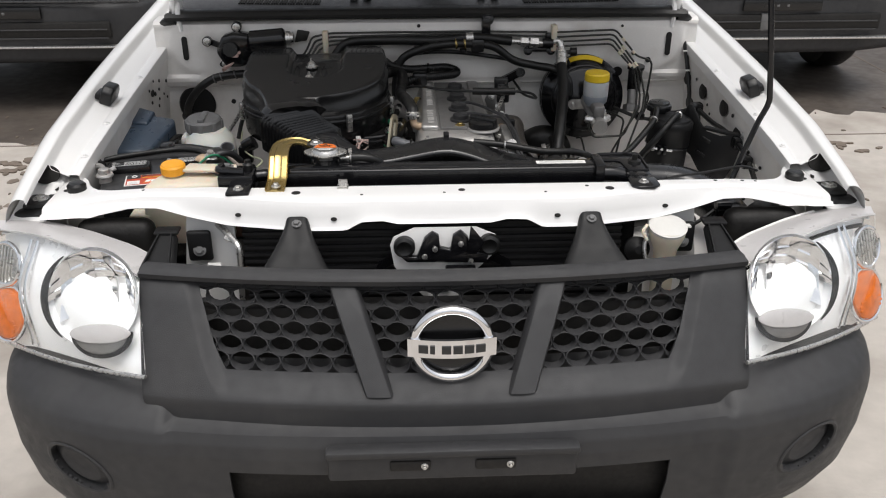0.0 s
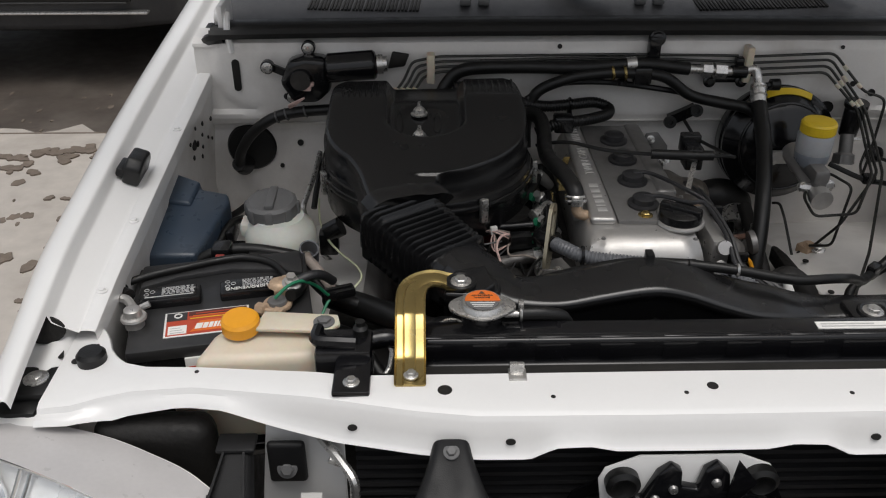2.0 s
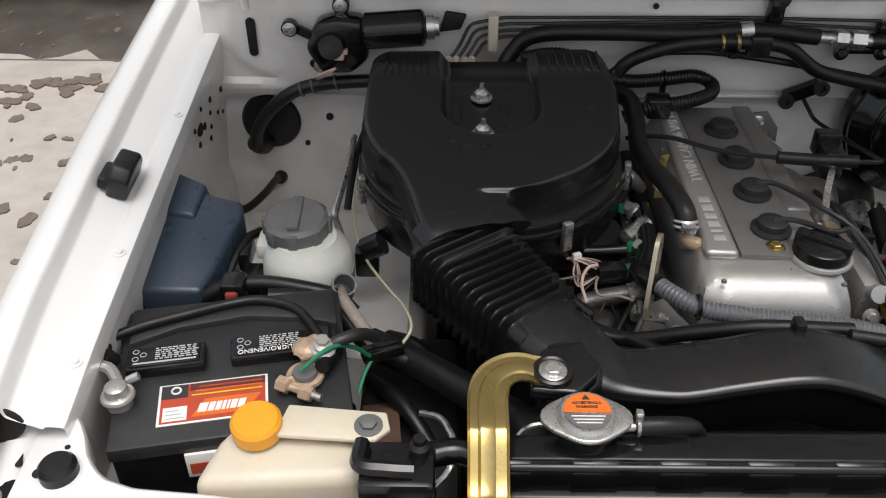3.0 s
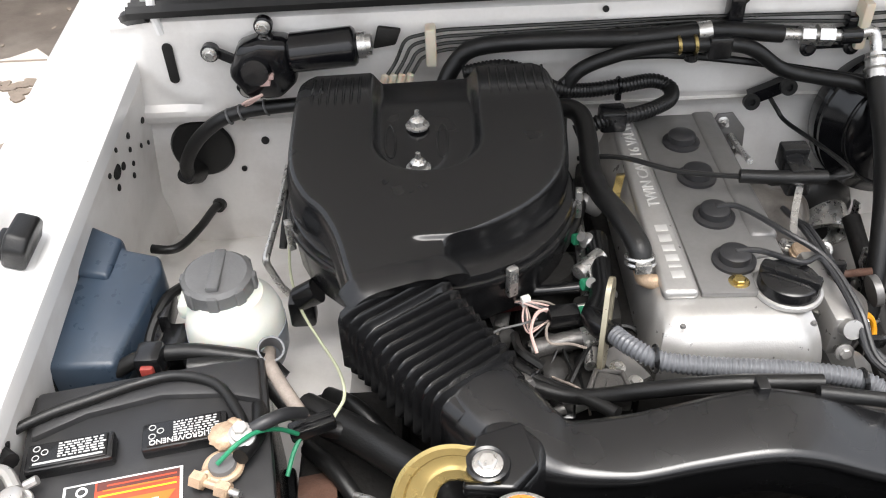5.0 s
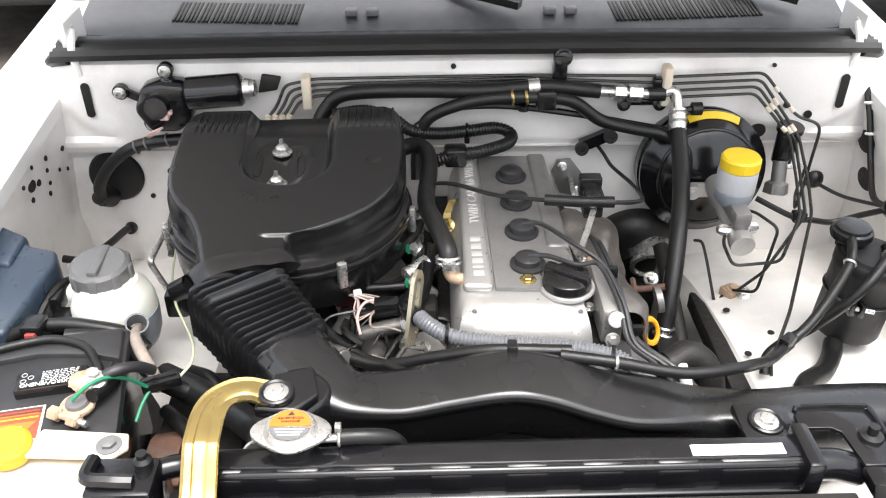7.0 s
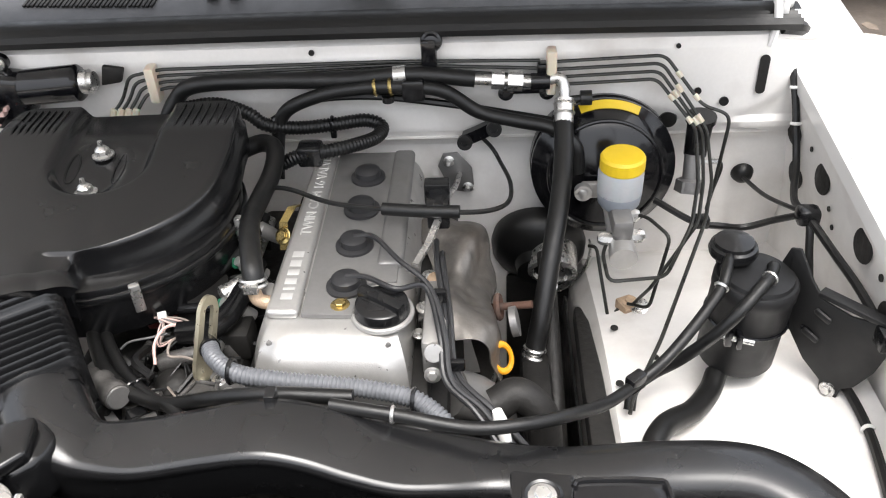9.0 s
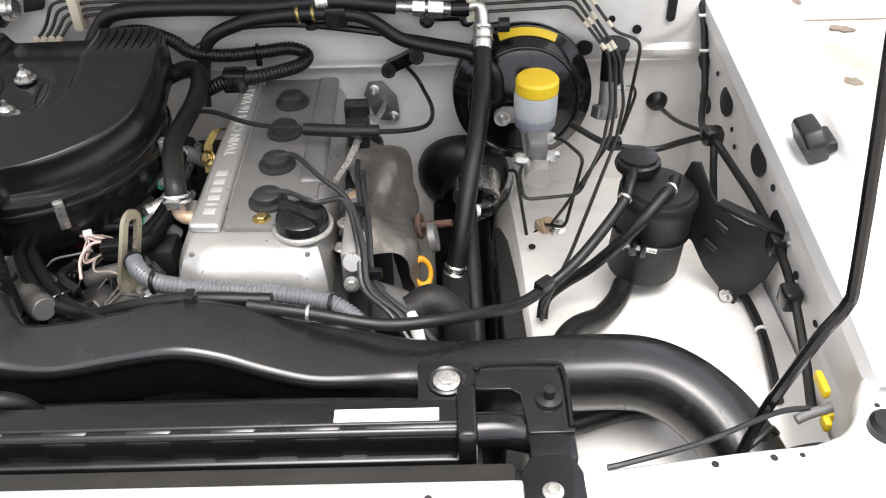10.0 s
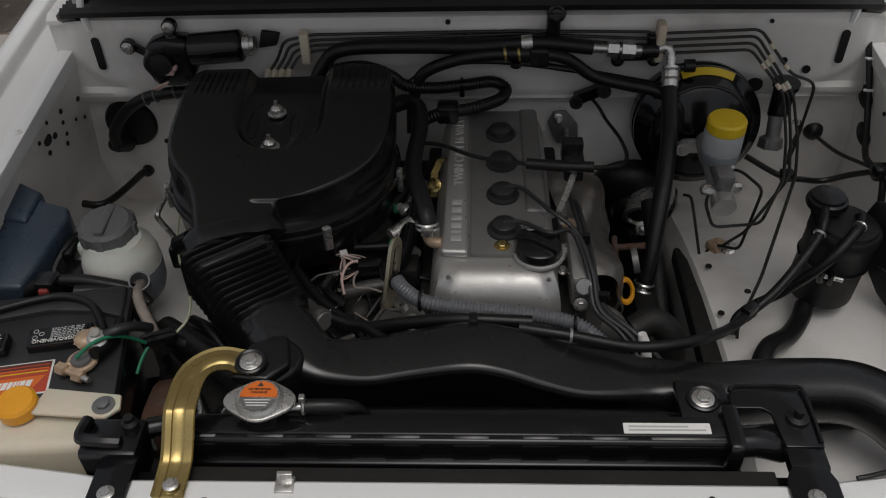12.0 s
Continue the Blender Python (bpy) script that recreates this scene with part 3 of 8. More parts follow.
def ease(k):
    k = max(0.0, min(1.0, k))
    return k * k * (3 - 2 * k)


def g_cols(z):
    """Edge of the frame, of the sunk part and of the opening."""
    d = 0.833 - z
    return 0.569 - 0.08 * max(0, 0.84 - z), 0.472 - 0.34 * d - 0.9 * max(0, d - 0.1) ** 1.5, 0.458 - 0.36 * d - 1.2 * max(0, d - 0.08) ** 1.5


def frame_y(x, z):
    e, b2, b = g_cols(z)
    y = face(x, max(z, 0.672)) - 0.1 * max(0, 0.672 - z)
    return y + 0.016 * ease((b2 + 0.012 - abs(x)) / 0.03) * ease((z - 0.672) / 0.036)


def grille_surround():
    bm = bmesh.new()
    rows, tags = [], []
    for z in G_ROWS:
        e, b2, b = g_cols(z)
        xs = [-e - 0.004, -e, -e + 0.006]
        tags = [0, 0]
        for p, q, n in ((-e + 0.006, -b2 - 0.012, 6), (-b2 - 0.012, -b, 9), (-b, b, 48), (b, b2 + 0.012, 9), (b2 + 0.012, e - 0.006, 6)):
            xs += [p + (q - p) * (i + 1) / n for i in range(n)]
            tags += [n] * n
        xs += [e, e + 0.004]
        tags += [0, 0]
        ys = [frame_y(x, z) + (0.003 if abs(abs(x) - e) < 1e-6 else 0.06 if abs(x) > e else 0) for x in xs]
        rows.append([bm.verts.new((x, y, z)) for x, y in zip(xs, ys)])
    for j in range(len(rows) - 1):
        z = (G_ROWS[j] + G_ROWS[j + 1]) / 2
        for i in range(len(rows[j]) - 1):
            if 0.712 < z < 0.833 and tags[i] == 48:
                continue
            bm.faces.new((rows[j][i], rows[j][i + 1], rows[j + 1][i + 1], rows[j + 1][i]))
    bm.normal_update()
    bmesh.ops.solidify(bm, geom=bm.faces[:], thickness=0.008)
    return bm


def grille_bar(s):
    bm = bmesh.new()
    lines = []
    for k, w in ((0.030, 0.0), (0.006, 0.0), (0.0, 0.004), (-0.001, 0.025), (0.0, 0.046), (0.006, 0.05), (0.030, 0.05)):
        line = []
        for z in (0.845, 0.83, 0.79, 0.75, 0.71, 0.692, 0.686, 0.684):
            x = s * (0.213 - 0.41 * (0.833 - z) - w)
            line.append(bm.verts.new((x, face(x, z) - 0.003 + k + (0.012 if z < 0.685 else 0.0), z)))
        lines.append(line)
    for p, q in zip(lines, lines[1:]):
        for i in range(len(p) - 1):
            bm.faces.new((p[i], p[i + 1], q[i + 1], q[i]))
    bm.faces.new([l[-1] for l in lines])
    bmesh.ops.recalc_face_normals(bm, faces=bm.faces[:])
    return bm


grille = part("grille", grille_surround(), BUMPER, truck, "dark grey plastic grille surround")
for s in SIDES:
    part("grille_bar", grille_bar(s), BUMPER, grille)
part("grille_lip", sweep([Vector((x, -0.137 + 0.17 * x * x, 0.856)) for x in [i / 20 * 0.564 for i in range(-20, 21)]],
     [(-0.024, -0.01), (0.024, -0.01), (0.026, 0.0), (0.014, 0.003), (0.01, 0.006), (-0.012, 0.006), (-0.018, 0.0), (-0.026, -0.002)]), BUMPER, grille, "plastic strip on top of the grille")


def honeycomb():
    """Oval holes in staggered rows, each with a rim of some depth."""
    bm = bmesh.new()
    px, row = 0.047, 0.0236
    for j in range(-2, 8):
        for i in range(-12, 13):
            cx, cz = (i + 0.5 * (j % 2)) * px, 0.721 + j * row
            if abs(cx) > 0.46 or cz > 0.845 or cz < 0.70:
                continue
            hexa = [(0, 2 / 3), (0.25, 0.5), (0.5, 1 / 3), (0.5, 0), (0.5, -1 / 3), (0.25, -0.5), (0, -2 / 3), (-0.25, -0.5), (-0.5, -1 / 3), (-0.5, 0), (-0.5, 1 / 3), (-0.25, 0.5)]
            loops = []
            for kind, back in (("hex", 0.002), ("rim", -0.003), ("mid", -0.004), ("hole", -0.001), ("hole", 0.016)):
                vs = []
                for k, (hx, hz) in enumerate(hexa):
                    a = radians(90 - 30 * k)
                    if kind == "hex":
                        x, z = cx + hx * px, cz + hz * row
                    else:
                        g = {"rim": 1.1, "mid": 1.04, "hole": 0.985}[kind]
                        x, z = cx + 0.0216 * g * math.cos(a), cz + 0.0139 * g * math.sin(a)
                    z = max(0.7, min(z, 0.845))
                    vs.append(bm.verts.new((x, face(x, min(z, 0.825)) + 0.028 + back, z)))
                loops.append(vs)
            for p, q in zip(loops, loops[1:]):
                for k in range(12):
                    bm.faces.new((p[k], p[(k + 1) % 12], q[(k + 1) % 12], q[k]))
    return bm


part("grille_mesh", honeycomb(), BUMPER, grille, "grey plastic mesh of oval holes")
emblem = part("emblem", ring((0.002, -0.246, 0.775), (0, -1, 0.06), 0.067, 0.0085, 48, 12), CHROME, truck, "round chrome badge with a cross bar")
part("badge_bar", sheet(lambda u, v: Vector((0.002 - 0.078 + 0.156 * u, -0.254 - 0.01 * math.sin(math.pi * u), 0.757 + 0.036 * v)), 16, 3, 0.006), CHROME, emblem)
for i in range(6):
    u0 = -0.059 + 0.0202 * i
    part("badge_block", sheet(lambda u, v: Vector((0.002 + u0 + (0.0165 if i != 1 else 0.008) * u, -0.2555 - 0.0105 * math.sin(math.pi * (0.5 + (u0 + 0.0165 * u) / 0.156)), 0.767 + 0.0155 * v)), 4, 2, 0.003), PRINT, emblem, "plain dark block" if i == 0 else "")
part("badge_pod", lathe([(0.07, 0.0), (0.066, 0.008), (0.0, 0.01)], aim((0.002, -0.232, 0.776), (0.002, -0.4, 0.78)), 36), PLASTIC, emblem)

# Baffle added behind the mesh to keep light out of its holes
part("crash_beam", box(-0.52, 0.52, -0.13, -0.09, 0.52, 0.79, 0.01), DARK, truck, "dark baffle added to blacken the grille's holes")

# headlamps
def lamp_patch(s, inset=0.0, lo=(0.0, 0.0), hi=(1.0, 1.0)):
    def f(u, v):
        a, b = lo[0] + (hi[0] - lo[0]) * u, lo[1] + (hi[1] - lo[1]) * v
        ib, it = Vector((0.546, -0.222, 0.705)), Vector((0.572, -0.092, 0.842))
        ob, ot = Vector((0.884, -0.04, 0.686)), Vector((0.868, 0.02, 0.893))
        p = (ib * (1 - b) + it * b) * (1 - a) + (ob * (1 - b) + ot * b) * a
        p += Vector((0.35, -0.72, 0.5)) * (0.045 * math.sin(math.pi * a) ** 0.8 * (0.4 + 0.6 * math.sin(math.pi * b)) - inset)
        p.z += 0.022 * math.sin(math.pi * a) * b
        p.z -= 0.012 * math.sin(math.pi * a) * (1 - b)
        return Vector((s * p.x, p.y, p.z))
    return f


for s in SIDES:
    f = lamp_patch(s)
    lamp = part("headlamp", sheet(lamp_patch(s, 0.032), 24, 16, 0.004), REFLECTOR, truck, "clear headlamp with chrome reflector and amber indicator")
    g = lamp_patch(s, 0.02)
    def place(a, b, lift=0.0):
        return lamp_patch(s, 0.02 - lift)(a, b)
    nrm = Vector((s * 0.22, -0.85, 0.42)).normalized()
    c = place(0.28, 0.62)
    side = Vector((s * 0.95, 0.2, -0.1)).normalized()
    side = (side - nrm * side.dot(nrm)).normalized()
    upv = nrm.cross(side).normalized() * (1 if nrm.cross(side).z > 0 else -1)
    bowl = Matrix((side, upv, nrm)).transposed().to_4x4()
    bowl.translation = c
    part("reflector_bowl", lathe([(0.093, 0.001), (0.092, 0.0), (0.084, -0.014), (0.062, -0.03), (0.04, -0.04), (0.02, -0.044), (0.016, -0.03), (0.0, -0.026)], bowl, 40, False), REFLECTOR, lamp, "bright stepped bowl")
    # Dark crescent painted on where the bowl's outer edge falls into shade
    crescent = [c + nrm * 0.011 + (side * math.cos(radians(a)) + upv * math.sin(radians(a))) * 0.092 for a in range(-52, 62, 6)]
    part("bowl_rim", strip(crescent, [0.001 + 0.012 * math.sin(math.pi * k / (len(crescent) - 1)) for k in range(len(crescent))], 0.004, up=nrm), PRINT, lamp, "dark crescent painted as shade on the bowl's outer edge")
    # stepped mirror facets in slanting bands
    for k in range(8):
        def facet(u, v, k=k):
            x = -0.088 + 0.0225 * (k + u)
            hi = math.sqrt(max(0.0, 0.0915 ** 2 - x * x)) - 0.004
            lo = min(hi - 0.006, -0.012 + 0.05 * (k % 2) - 0.5 * max(0, x))
            y = lo + (hi - lo) * v
            deep = -0.030 * (1 - (x * x + y * y) / 0.0088) + 0.004
            step = v * 3 - math.floor(min(v * 3, 2.999))
            return bowl @ Vector((x, y, deep + 0.004 * (u if k % 2 else 1 - u) + 0.003 * step))
        part("reflector_facet", sheet(facet, 3, 12, 0.002), CHROME, lamp, smooth=20)
    low = place(0.225, 0.33, 0.008)
    cup = bowl.copy()
    cup.translation = low
    part("shade_cup", moved(prism([(0.062 * math.cos(radians(a)), 0.046 * math.sin(radians(a))) for a in range(176, 365, 12)], -0.002, 0.004, 0.002), cup), PRINT, lamp, "dark half-round shade")
    part("shade_bowl", moved(prism([(0.054 * math.cos(radians(a)), 0.038 * math.sin(radians(a))) for a in range(180, 361, 12)], 0.003, 0.007, 0.003), cup), CASTDARK, lamp)
    part("shade_top", moved(prism([(0.062 * math.copysign(abs(math.cos(radians(a))) ** 0.8, math.cos(radians(a))), 0.018 * math.copysign(abs(math.sin(radians(a))) ** 1.3, math.sin(radians(a)))) for a in range(0, 360, 15)], 0.006, 0.011, 0.003), cup), FLANGE, lamp, "grey top of the shade")
    c2 = place(0.905, 0.26, 0.010)
    n2 = Vector((s * 0.45, -0.78, 0.35)).normalized()
    part("indicator", moved(lathe([(1, 0), (0.97, 0.3), (0.7, 0.7), (0.0, 0.9)], None, 28), aim(c2, c2 + n2) @ Matrix.Diagonal((0.046, 0.05, 0.016, 1))), AMBER, lamp, "amber indicator lens")
    for i in range(5):
        part("indicator_rib", moved(box(-0.036 + 0.003 * abs(i - 1), 0.036 - 0.003 * abs(i - 1), -0.03 + 0.009 * i, -0.024 + 0.009 * i, 0.006, 0.0125 - 0.0012 * abs(i - 2), 0.002), aim(c2, c2 + n2)), AMBER, lamp)
    part("indicator_rim", moved(ring((0, 0, 0), (0, 0, 1), 1.06, 0.09, 30, 8), aim(c2, c2 + n2) @ Matrix.Diagonal((0.048, 0.052, 0.05, 1))), CHROME, lamp)
    c3 = place(0.915, 0.70, 0.008)
    for i in range(7):
        part("side_light_rib", moved(box(-0.03 + 0.0085 * i, -0.0255 + 0.0085 * i, -0.036 + 0.0012 * abs(i - 3) ** 2, 0.036 - 0.0012 * abs(i - 3) ** 2, -0.003, 0.005, 0.002), aim(c3, c3 + n2)), STEEL, lamp)
    part("side_light_rim", ring(c3, n2, 0.04, 0.005, 28, 8), CHROME, lamp)
    for a in (0.70, 0.75):
        part("reflector_step", tube([place(a, 0.05), place(a + 0.03, 0.5, 0.006), place(a - 0.02, 0.95)], 0.0032, 8, 6), CHROME, lamp)
    lens = part("lens", sheet(f, 28, 18, 0.003), GLASS, lamp, "clear moulded plastic lens")
    lens.visible_shadow = False
    back = [Vector(p) for p in ((0.557, -0.029, 0.846), (0.6, 0.005, 0.852), (0.641, 0.026, 0.858), (0.712, 0.05, 0.872), (0.793, 0.057, 0.889), (0.87, 0.045, 0.897))]
    back = even(smooth_path(back, 6), 0.012)
    def flange(u, v, s=s, back=back):
        p = lamp_patch(s, 0.002)(u, 0.985)
        q = back[round(u * (len(back) - 1))]
        return p * (1 - v) + Vector((s * q.x, q.y, q.z)) * v
    part("lens_flange", sheet(flange, 24, 4, 0.003), FLANGE, lamp, "frosted edge flange of the lens")
    part("flange_edge", tube([flange(i / 24, 1.0) for i in range(17)], 0.003, 6, straight=True), LABEL, lamp)
    part("lens_foot", tube([lamp_patch(s, -0.002)(i / 16, 0.0) for i in range(17)], 0.0045, 8, straight=True), STEEL, lamp)
    part("lamp_case", sheet(lambda u, v, s=s: lamp_patch(s, 0.03 + 0.05 * v)(0.04 + 0.92 * u, 0.93 - 0.25 * v), 14, 6, 0.004), PLASTIC, lamp, "black back of the headlamp")
    part("lamp_bracket", sheet(lambda u, v, s=s: Vector((s * 0.545 + (2 * u - 1) * (0.017 + 0.014 * v), 0.03 - 0.10 * v, 0.872 - 0.028 * v - 0.014 * abs(2 * u - 1) ** 7)), 20, 12, 0.003), MATT, truck, "black plastic grille bracket")
    parts("bracket_rib", [sheet(lambda u, v, s=s, k=k: Vector((s * 0.545 + k * (0.012 + 0.014 * v), 0.02 - 0.1 * v, 0.877 - 0.026 * v + 0.014 * (u - 1))), 2, 8, 0.003) for k in (-1, 1)], MATT, truck)
    part("bracket_head", box(s * 0.545 - 0.024, s * 0.545 + 0.024, 0.018, 0.05, 0.872, 0.879, 0.003), MATT, truck)
    part("lamp_mount", box(s * 0.487 - 0.024, s * 0.487 + 0.024, 0.034, 0.046, 0.806, 0.872, 0.006, 3), MATT, truck, "black mount behind the grille")
    part("lamp_bolt", bolt_head((s * 0.487, 0.034, 0.832), (0, -0.9, 0.4), 0.008), GREYCAP, truck)
    part("wire_loop", bent([(s * 0.43, 0.01, 0.87), (s * 0.405, 0.008, 0.858), (s * 0.398, 0.0, 0.835), (s * 0.408, -0.02, 0.79)], 0.0045), STEEL, truck, "bare wire loop beside the apron")
    part("apron", sheet(lambda u, v, s=s: Vector((s * (0.412 + 0.10 * u + 0.03 * (1 - v) * u), 0.03 - 0.02 * (1 - v) + 0.03 * u + 0.02 * math.sin(3 * u), 0.62 + 0.275 * v)), 8, 6, 0.003), WHITE, truck, "white front apron behind the lamp")
    # Solid block, coloured dark in place of the shade behind the lamp
    part("apron_void", box(min(s * 0.58, s * 0.735), max(s * 0.58, s * 0.735), 0.05, 0.1, 0.7, 0.885, 0.03, 4), DARK, truck, "solid dark block in place of the shaded cavity behind the headlamp")
    part("tab", box(-0.013, 0.013, -0.018, 0.018, -0.001, 0.001, 0, m=at(s * 0.455, 0.0, 0.80, 65)), LABEL, truck) if s < 0 else None
    # wing corner plate
    part("corner_plate", sheet(lambda u, v, s=s: Vector((s * (0.785 + 0.067 * u), 0.03 + 0.20 * v - 0.02 * u, 0.905 - 0.02 * (1 - v) ** 2 + 0.012 * math.sin(6 * u) * v + 0.03 * u * v)), 14, 14, 0.002), WHITE, truck, "white pressed wing corner plate")
    part("corner_cushion", join(box(s * 0.813 - 0.027, s * 0.813 + 0.027, 0.085, 0.145, 0.898, 0.914, 0.006), box(s * 0.825 - 0.03, s * 0.825 + 0.03, 0.06, 0.1, 0.86, 0.905, 0.01)), RUBBER, truck, "black rubber cushion")
    part("cushion_bolt", bolt_head((s * 0.812, 0.117, 0.914), (0, 0, 1), 0.010), STEEL, truck)
    part("corner_hole", moved(disc((0, 0, 0), (0, 0, 1), 0.03, 0.003, 24, 0.02), at(s * 0.825, 0.192, 0.937, 72)), DARK, truck)
    part("panel_slot", prism([(0.004 * math.cos(radians(a)), (0.006 if a % 360 <= 180 else -0.006) + 0.004 * math.sin(radians(a))) for a in range(0, 360, 30)], 0, 0.0008, 0, m=at(s * 0.797, 0.165, 0.9158, 0, 0, -20 * s)), DARK, truck)
    part("panel_hole", disc((s * 0.77, 0.146, 0.9185), (0, 0, 1), 0.006, 0.0008, 16), DARK, truck)
    part("panel_hole", disc((s * 0.752, 0.178, 0.9195), (0, 0, 1), 0.003, 0.0008, 12), DARK, truck)

# triangular grille stays
for s in SIDES:
    stay = part("grille_stay", sheet(lambda u, v, s=s: Vector((s * 0.283 + (2 * u - 1) * (0.02 + 0.056 * v ** 1.1), -0.012 - 0.112 * v, 0.921 - 0.072 * v ** 0.75 - 0.016 * abs(2 * u - 1) ** 7 - 0.004 * (1 - (2 * u - 1) ** 2) * v)), 24, 16, 0.003), MATT, truck, "black triangular plastic grille stay")
    part("stay_clip", bolt_head((s * 0.283, -0.024, 0.912), (0, -0.5, 1), 0.006), GREYCAP, stay)

# latch
latch = part("latch_plate", prism([(-0.1, 0.878), (-0.107, 0.86), (-0.1, 0.815), (-0.085, 0.79), (-0.042, 0.745), (0.03, 0.745), (0.04, 0.78), (0.098, 0.84), (0.106, 0.86), (0.098, 0.88), (0.06, 0.897), (-0.06, 0.897)], -0.002, 0.002, 0.0015, m=pose(0, -0.004, 0, 90)), WHITE, truck, "white bonnet latch plate")
latch.location.y = -0.014
part("latch_jaw", join(prism([(-0.055, 0.84), (-0.04, 0.88), (-0.025, 0.893), (-0.012, 0.885), (-0.01, 0.86), (0.01, 0.855), (0.015, 0.885), (0.03, 0.895), (0.045, 0.88), (0.05, 0.85), (0.085, 0.845), (0.08, 0.825), (-0.075, 0.83), (-0.09, 0.845)], 0, 0.014, 0.003, m=pose(0, -0.007, 0, 90)),
     box(0.0, 0.06, -0.03, -0.012, 0.79, 0.82, 0.004), tube([(0.03, -0.02, 0.80), (0.09, -0.025, 0.80), (0.14, -0.02, 0.795)], 0.006)), BLACKPAINT, latch, "black steel latch jaw")
part("latch_hook", prism([(0.042, 0.85), (0.048, 0.91), (0.075, 0.875), (0.06, 0.85)], 0, 0.004, 0.001, m=pose(0, -0.026, 0, 90)), BLACKPAINT, latch)
for x, z in ((-0.079, 0.86), (0.086, 0.862)):
    part("latch_buffer", lathe([(0.021, 0), (0.021, 0.012), (0.015, 0.016), (0.008, 0.012), (0, 0.012)], aim((x, -0.006, z), (x, -0.1, z))), RUBBER, latch)
part("latch_foot", join(box(-0.035, 0.03, -0.032, -0.028, 0.748, 0.80, 0.003), box(-0.02, 0.012, -0.034, -0.018, 0.795, 0.812, 0.004)), WHITE, latch)
part("latch_nut", bolt_head((-0.002, -0.034, 0.79), (0, -1, 0), 0.012, 0.006), GREYCAP, latch)
for x, z in ((-0.055, 0.80), (-0.04, 0.842), (0.05, 0.83), (-0.02, 0.858), (0.03, 0.868)):
    part("rivet", lathe([(0.006, 0), (0.005, 0.004), (0, 0.005)], aim((x, -0.021, z), (x, -0.1, z)), 14), STEEL, latch)

# holes and clips of the support panel
for x, y, r in ((-0.289, 0.045, 0.009), (0.036, 0.046, 0.007), (0.001, 0.034, 0.003), (0.33, 0.044, 0.009), (0.287, 0.058, 0.004), (-0.16, 0.03, 0.003), (0.2, 0.03, 0.003), (0.56, 0.095, 0.004), (0.62, 0.105, 0.004), (0.65, 0.11, 0.003), (-0.6, 0.1, 0.003)):
    part("panel_hole", disc((x, y, curve1(Z_SUP, abs(x)) + 0.0012), (0, 0, 1), r, 0.0008, 18), DARK, panel)
for x in (-0.4, -0.213, 0.219, 0.44):
    part("panel_hole", disc((x, curve1(Y_FRONT, abs(x)) - 0.012, 0.914), (0, -1, 0.3), 0.006, 0.002, 14, 0.004), DARK, panel)
part("wire_clip", join(box(-0.21, -0.188, 0.06, 0.082, 0.946, 0.95, 0.001), box(-0.208, -0.190, 0.076, 0.082, 0.93, 0.96, 0.001)), STEEL, panel)
part("panel_mark", box(0.088, 0.104, 0.011, 0.015, 0.9455, 0.9466, 0), GREYPRINT, panel)

# what shows between the panel and the grille
condenser = thing("condenser", "dark finned condenser in front of the radiator", "condenser", (0, 0.05, 0.45))
part("fin_block", box(-0.40, 0.36, 0.04, 0.062, 0.46, 0.88, 0.002), DARK, condenser)
for i in range(26):
    part("condenser_tube", box(-0.40, 0.36, 0.032, 0.041, 0.475 + 0.0155 * i, 0.481 + 0.0155 * i, 0), LEAD, condenser)
part("refrigerant_pipe", bent([(-0.45, 0.05, 0.88), (-0.42, 0.01, 0.875), (-0.397, -0.02, 0.865), (-0.40, -0.03, 0.76), (-0.41, -0.02, 0.6)], 0.006), STEEL, condenser, "bare aluminium pipe")
for x in (-0.13, 0.13):
    part("hook_brace", strip([(x * 0.5, 0.02, 0.83), (x, 0.01, 0.8), (x * 1.3, 0.0, 0.72)], 0.02, 0.003, across=(0, 0, 1)), BLACKPAINT, condenser)
filler = thing("washer_filler", "cream plastic washer bottle filler neck with lid", "filler neck", (0.445, 0.02, 0.7))
part("neck", lathe([(0.022, -0.16), (0.022, -0.04), (0.024, -0.025), (0.034, 0.0), (0.036, 0.01), (0.036, 0.018)], at(0.44, -0.006, 0.862, 0, 0)), TANK, filler)
part("lid", join(lathe([(0.037, 0), (0.038, 0.006), (0.033, 0.009), (0.0, 0.0095)], at(0.44, -0.006, 0.880, 14)), box(0.474, 0.486, -0.012, 0.002, 0.881, 0.886, 0.002)), GREYWHITE, filler, "pale grey snap lid")
part("hinge_strap", tube([(0.399, -0.006, 0.888), (0.389, -0.016, 0.878), (0.397, -0.021, 0.861)], 0.0035, 8), TANK, filler)
part("horn", lathe([(0.024, 0), (0.026, 0.016), (0.018, 0.022), (0.008, 0.03), (0, 0.03)], aim((0.39, 0.03, 0.82), (0.39, -0.1, 0.86))), MATT, filler)
for s in SIDES:
    part("front_tyre", lathe([(0.2, -0.1), (0.33, -0.11), (0.35, -0.07), (0.35, 0.07), (0.33, 0.11), (0.2, 0.1)], at(s * 0.73, 0.45, 0.35, 0, 90), 40), RUBBER, truck, "black front tyre")
    part("wheel_rim", lathe([(0.2, -0.08), (0.19, 0.02), (0.05, 0.05), (0.0, 0.05)], at(s * 0.73, 0.45, 0.35, 0, 90 * s), 32), STEEL, truck)

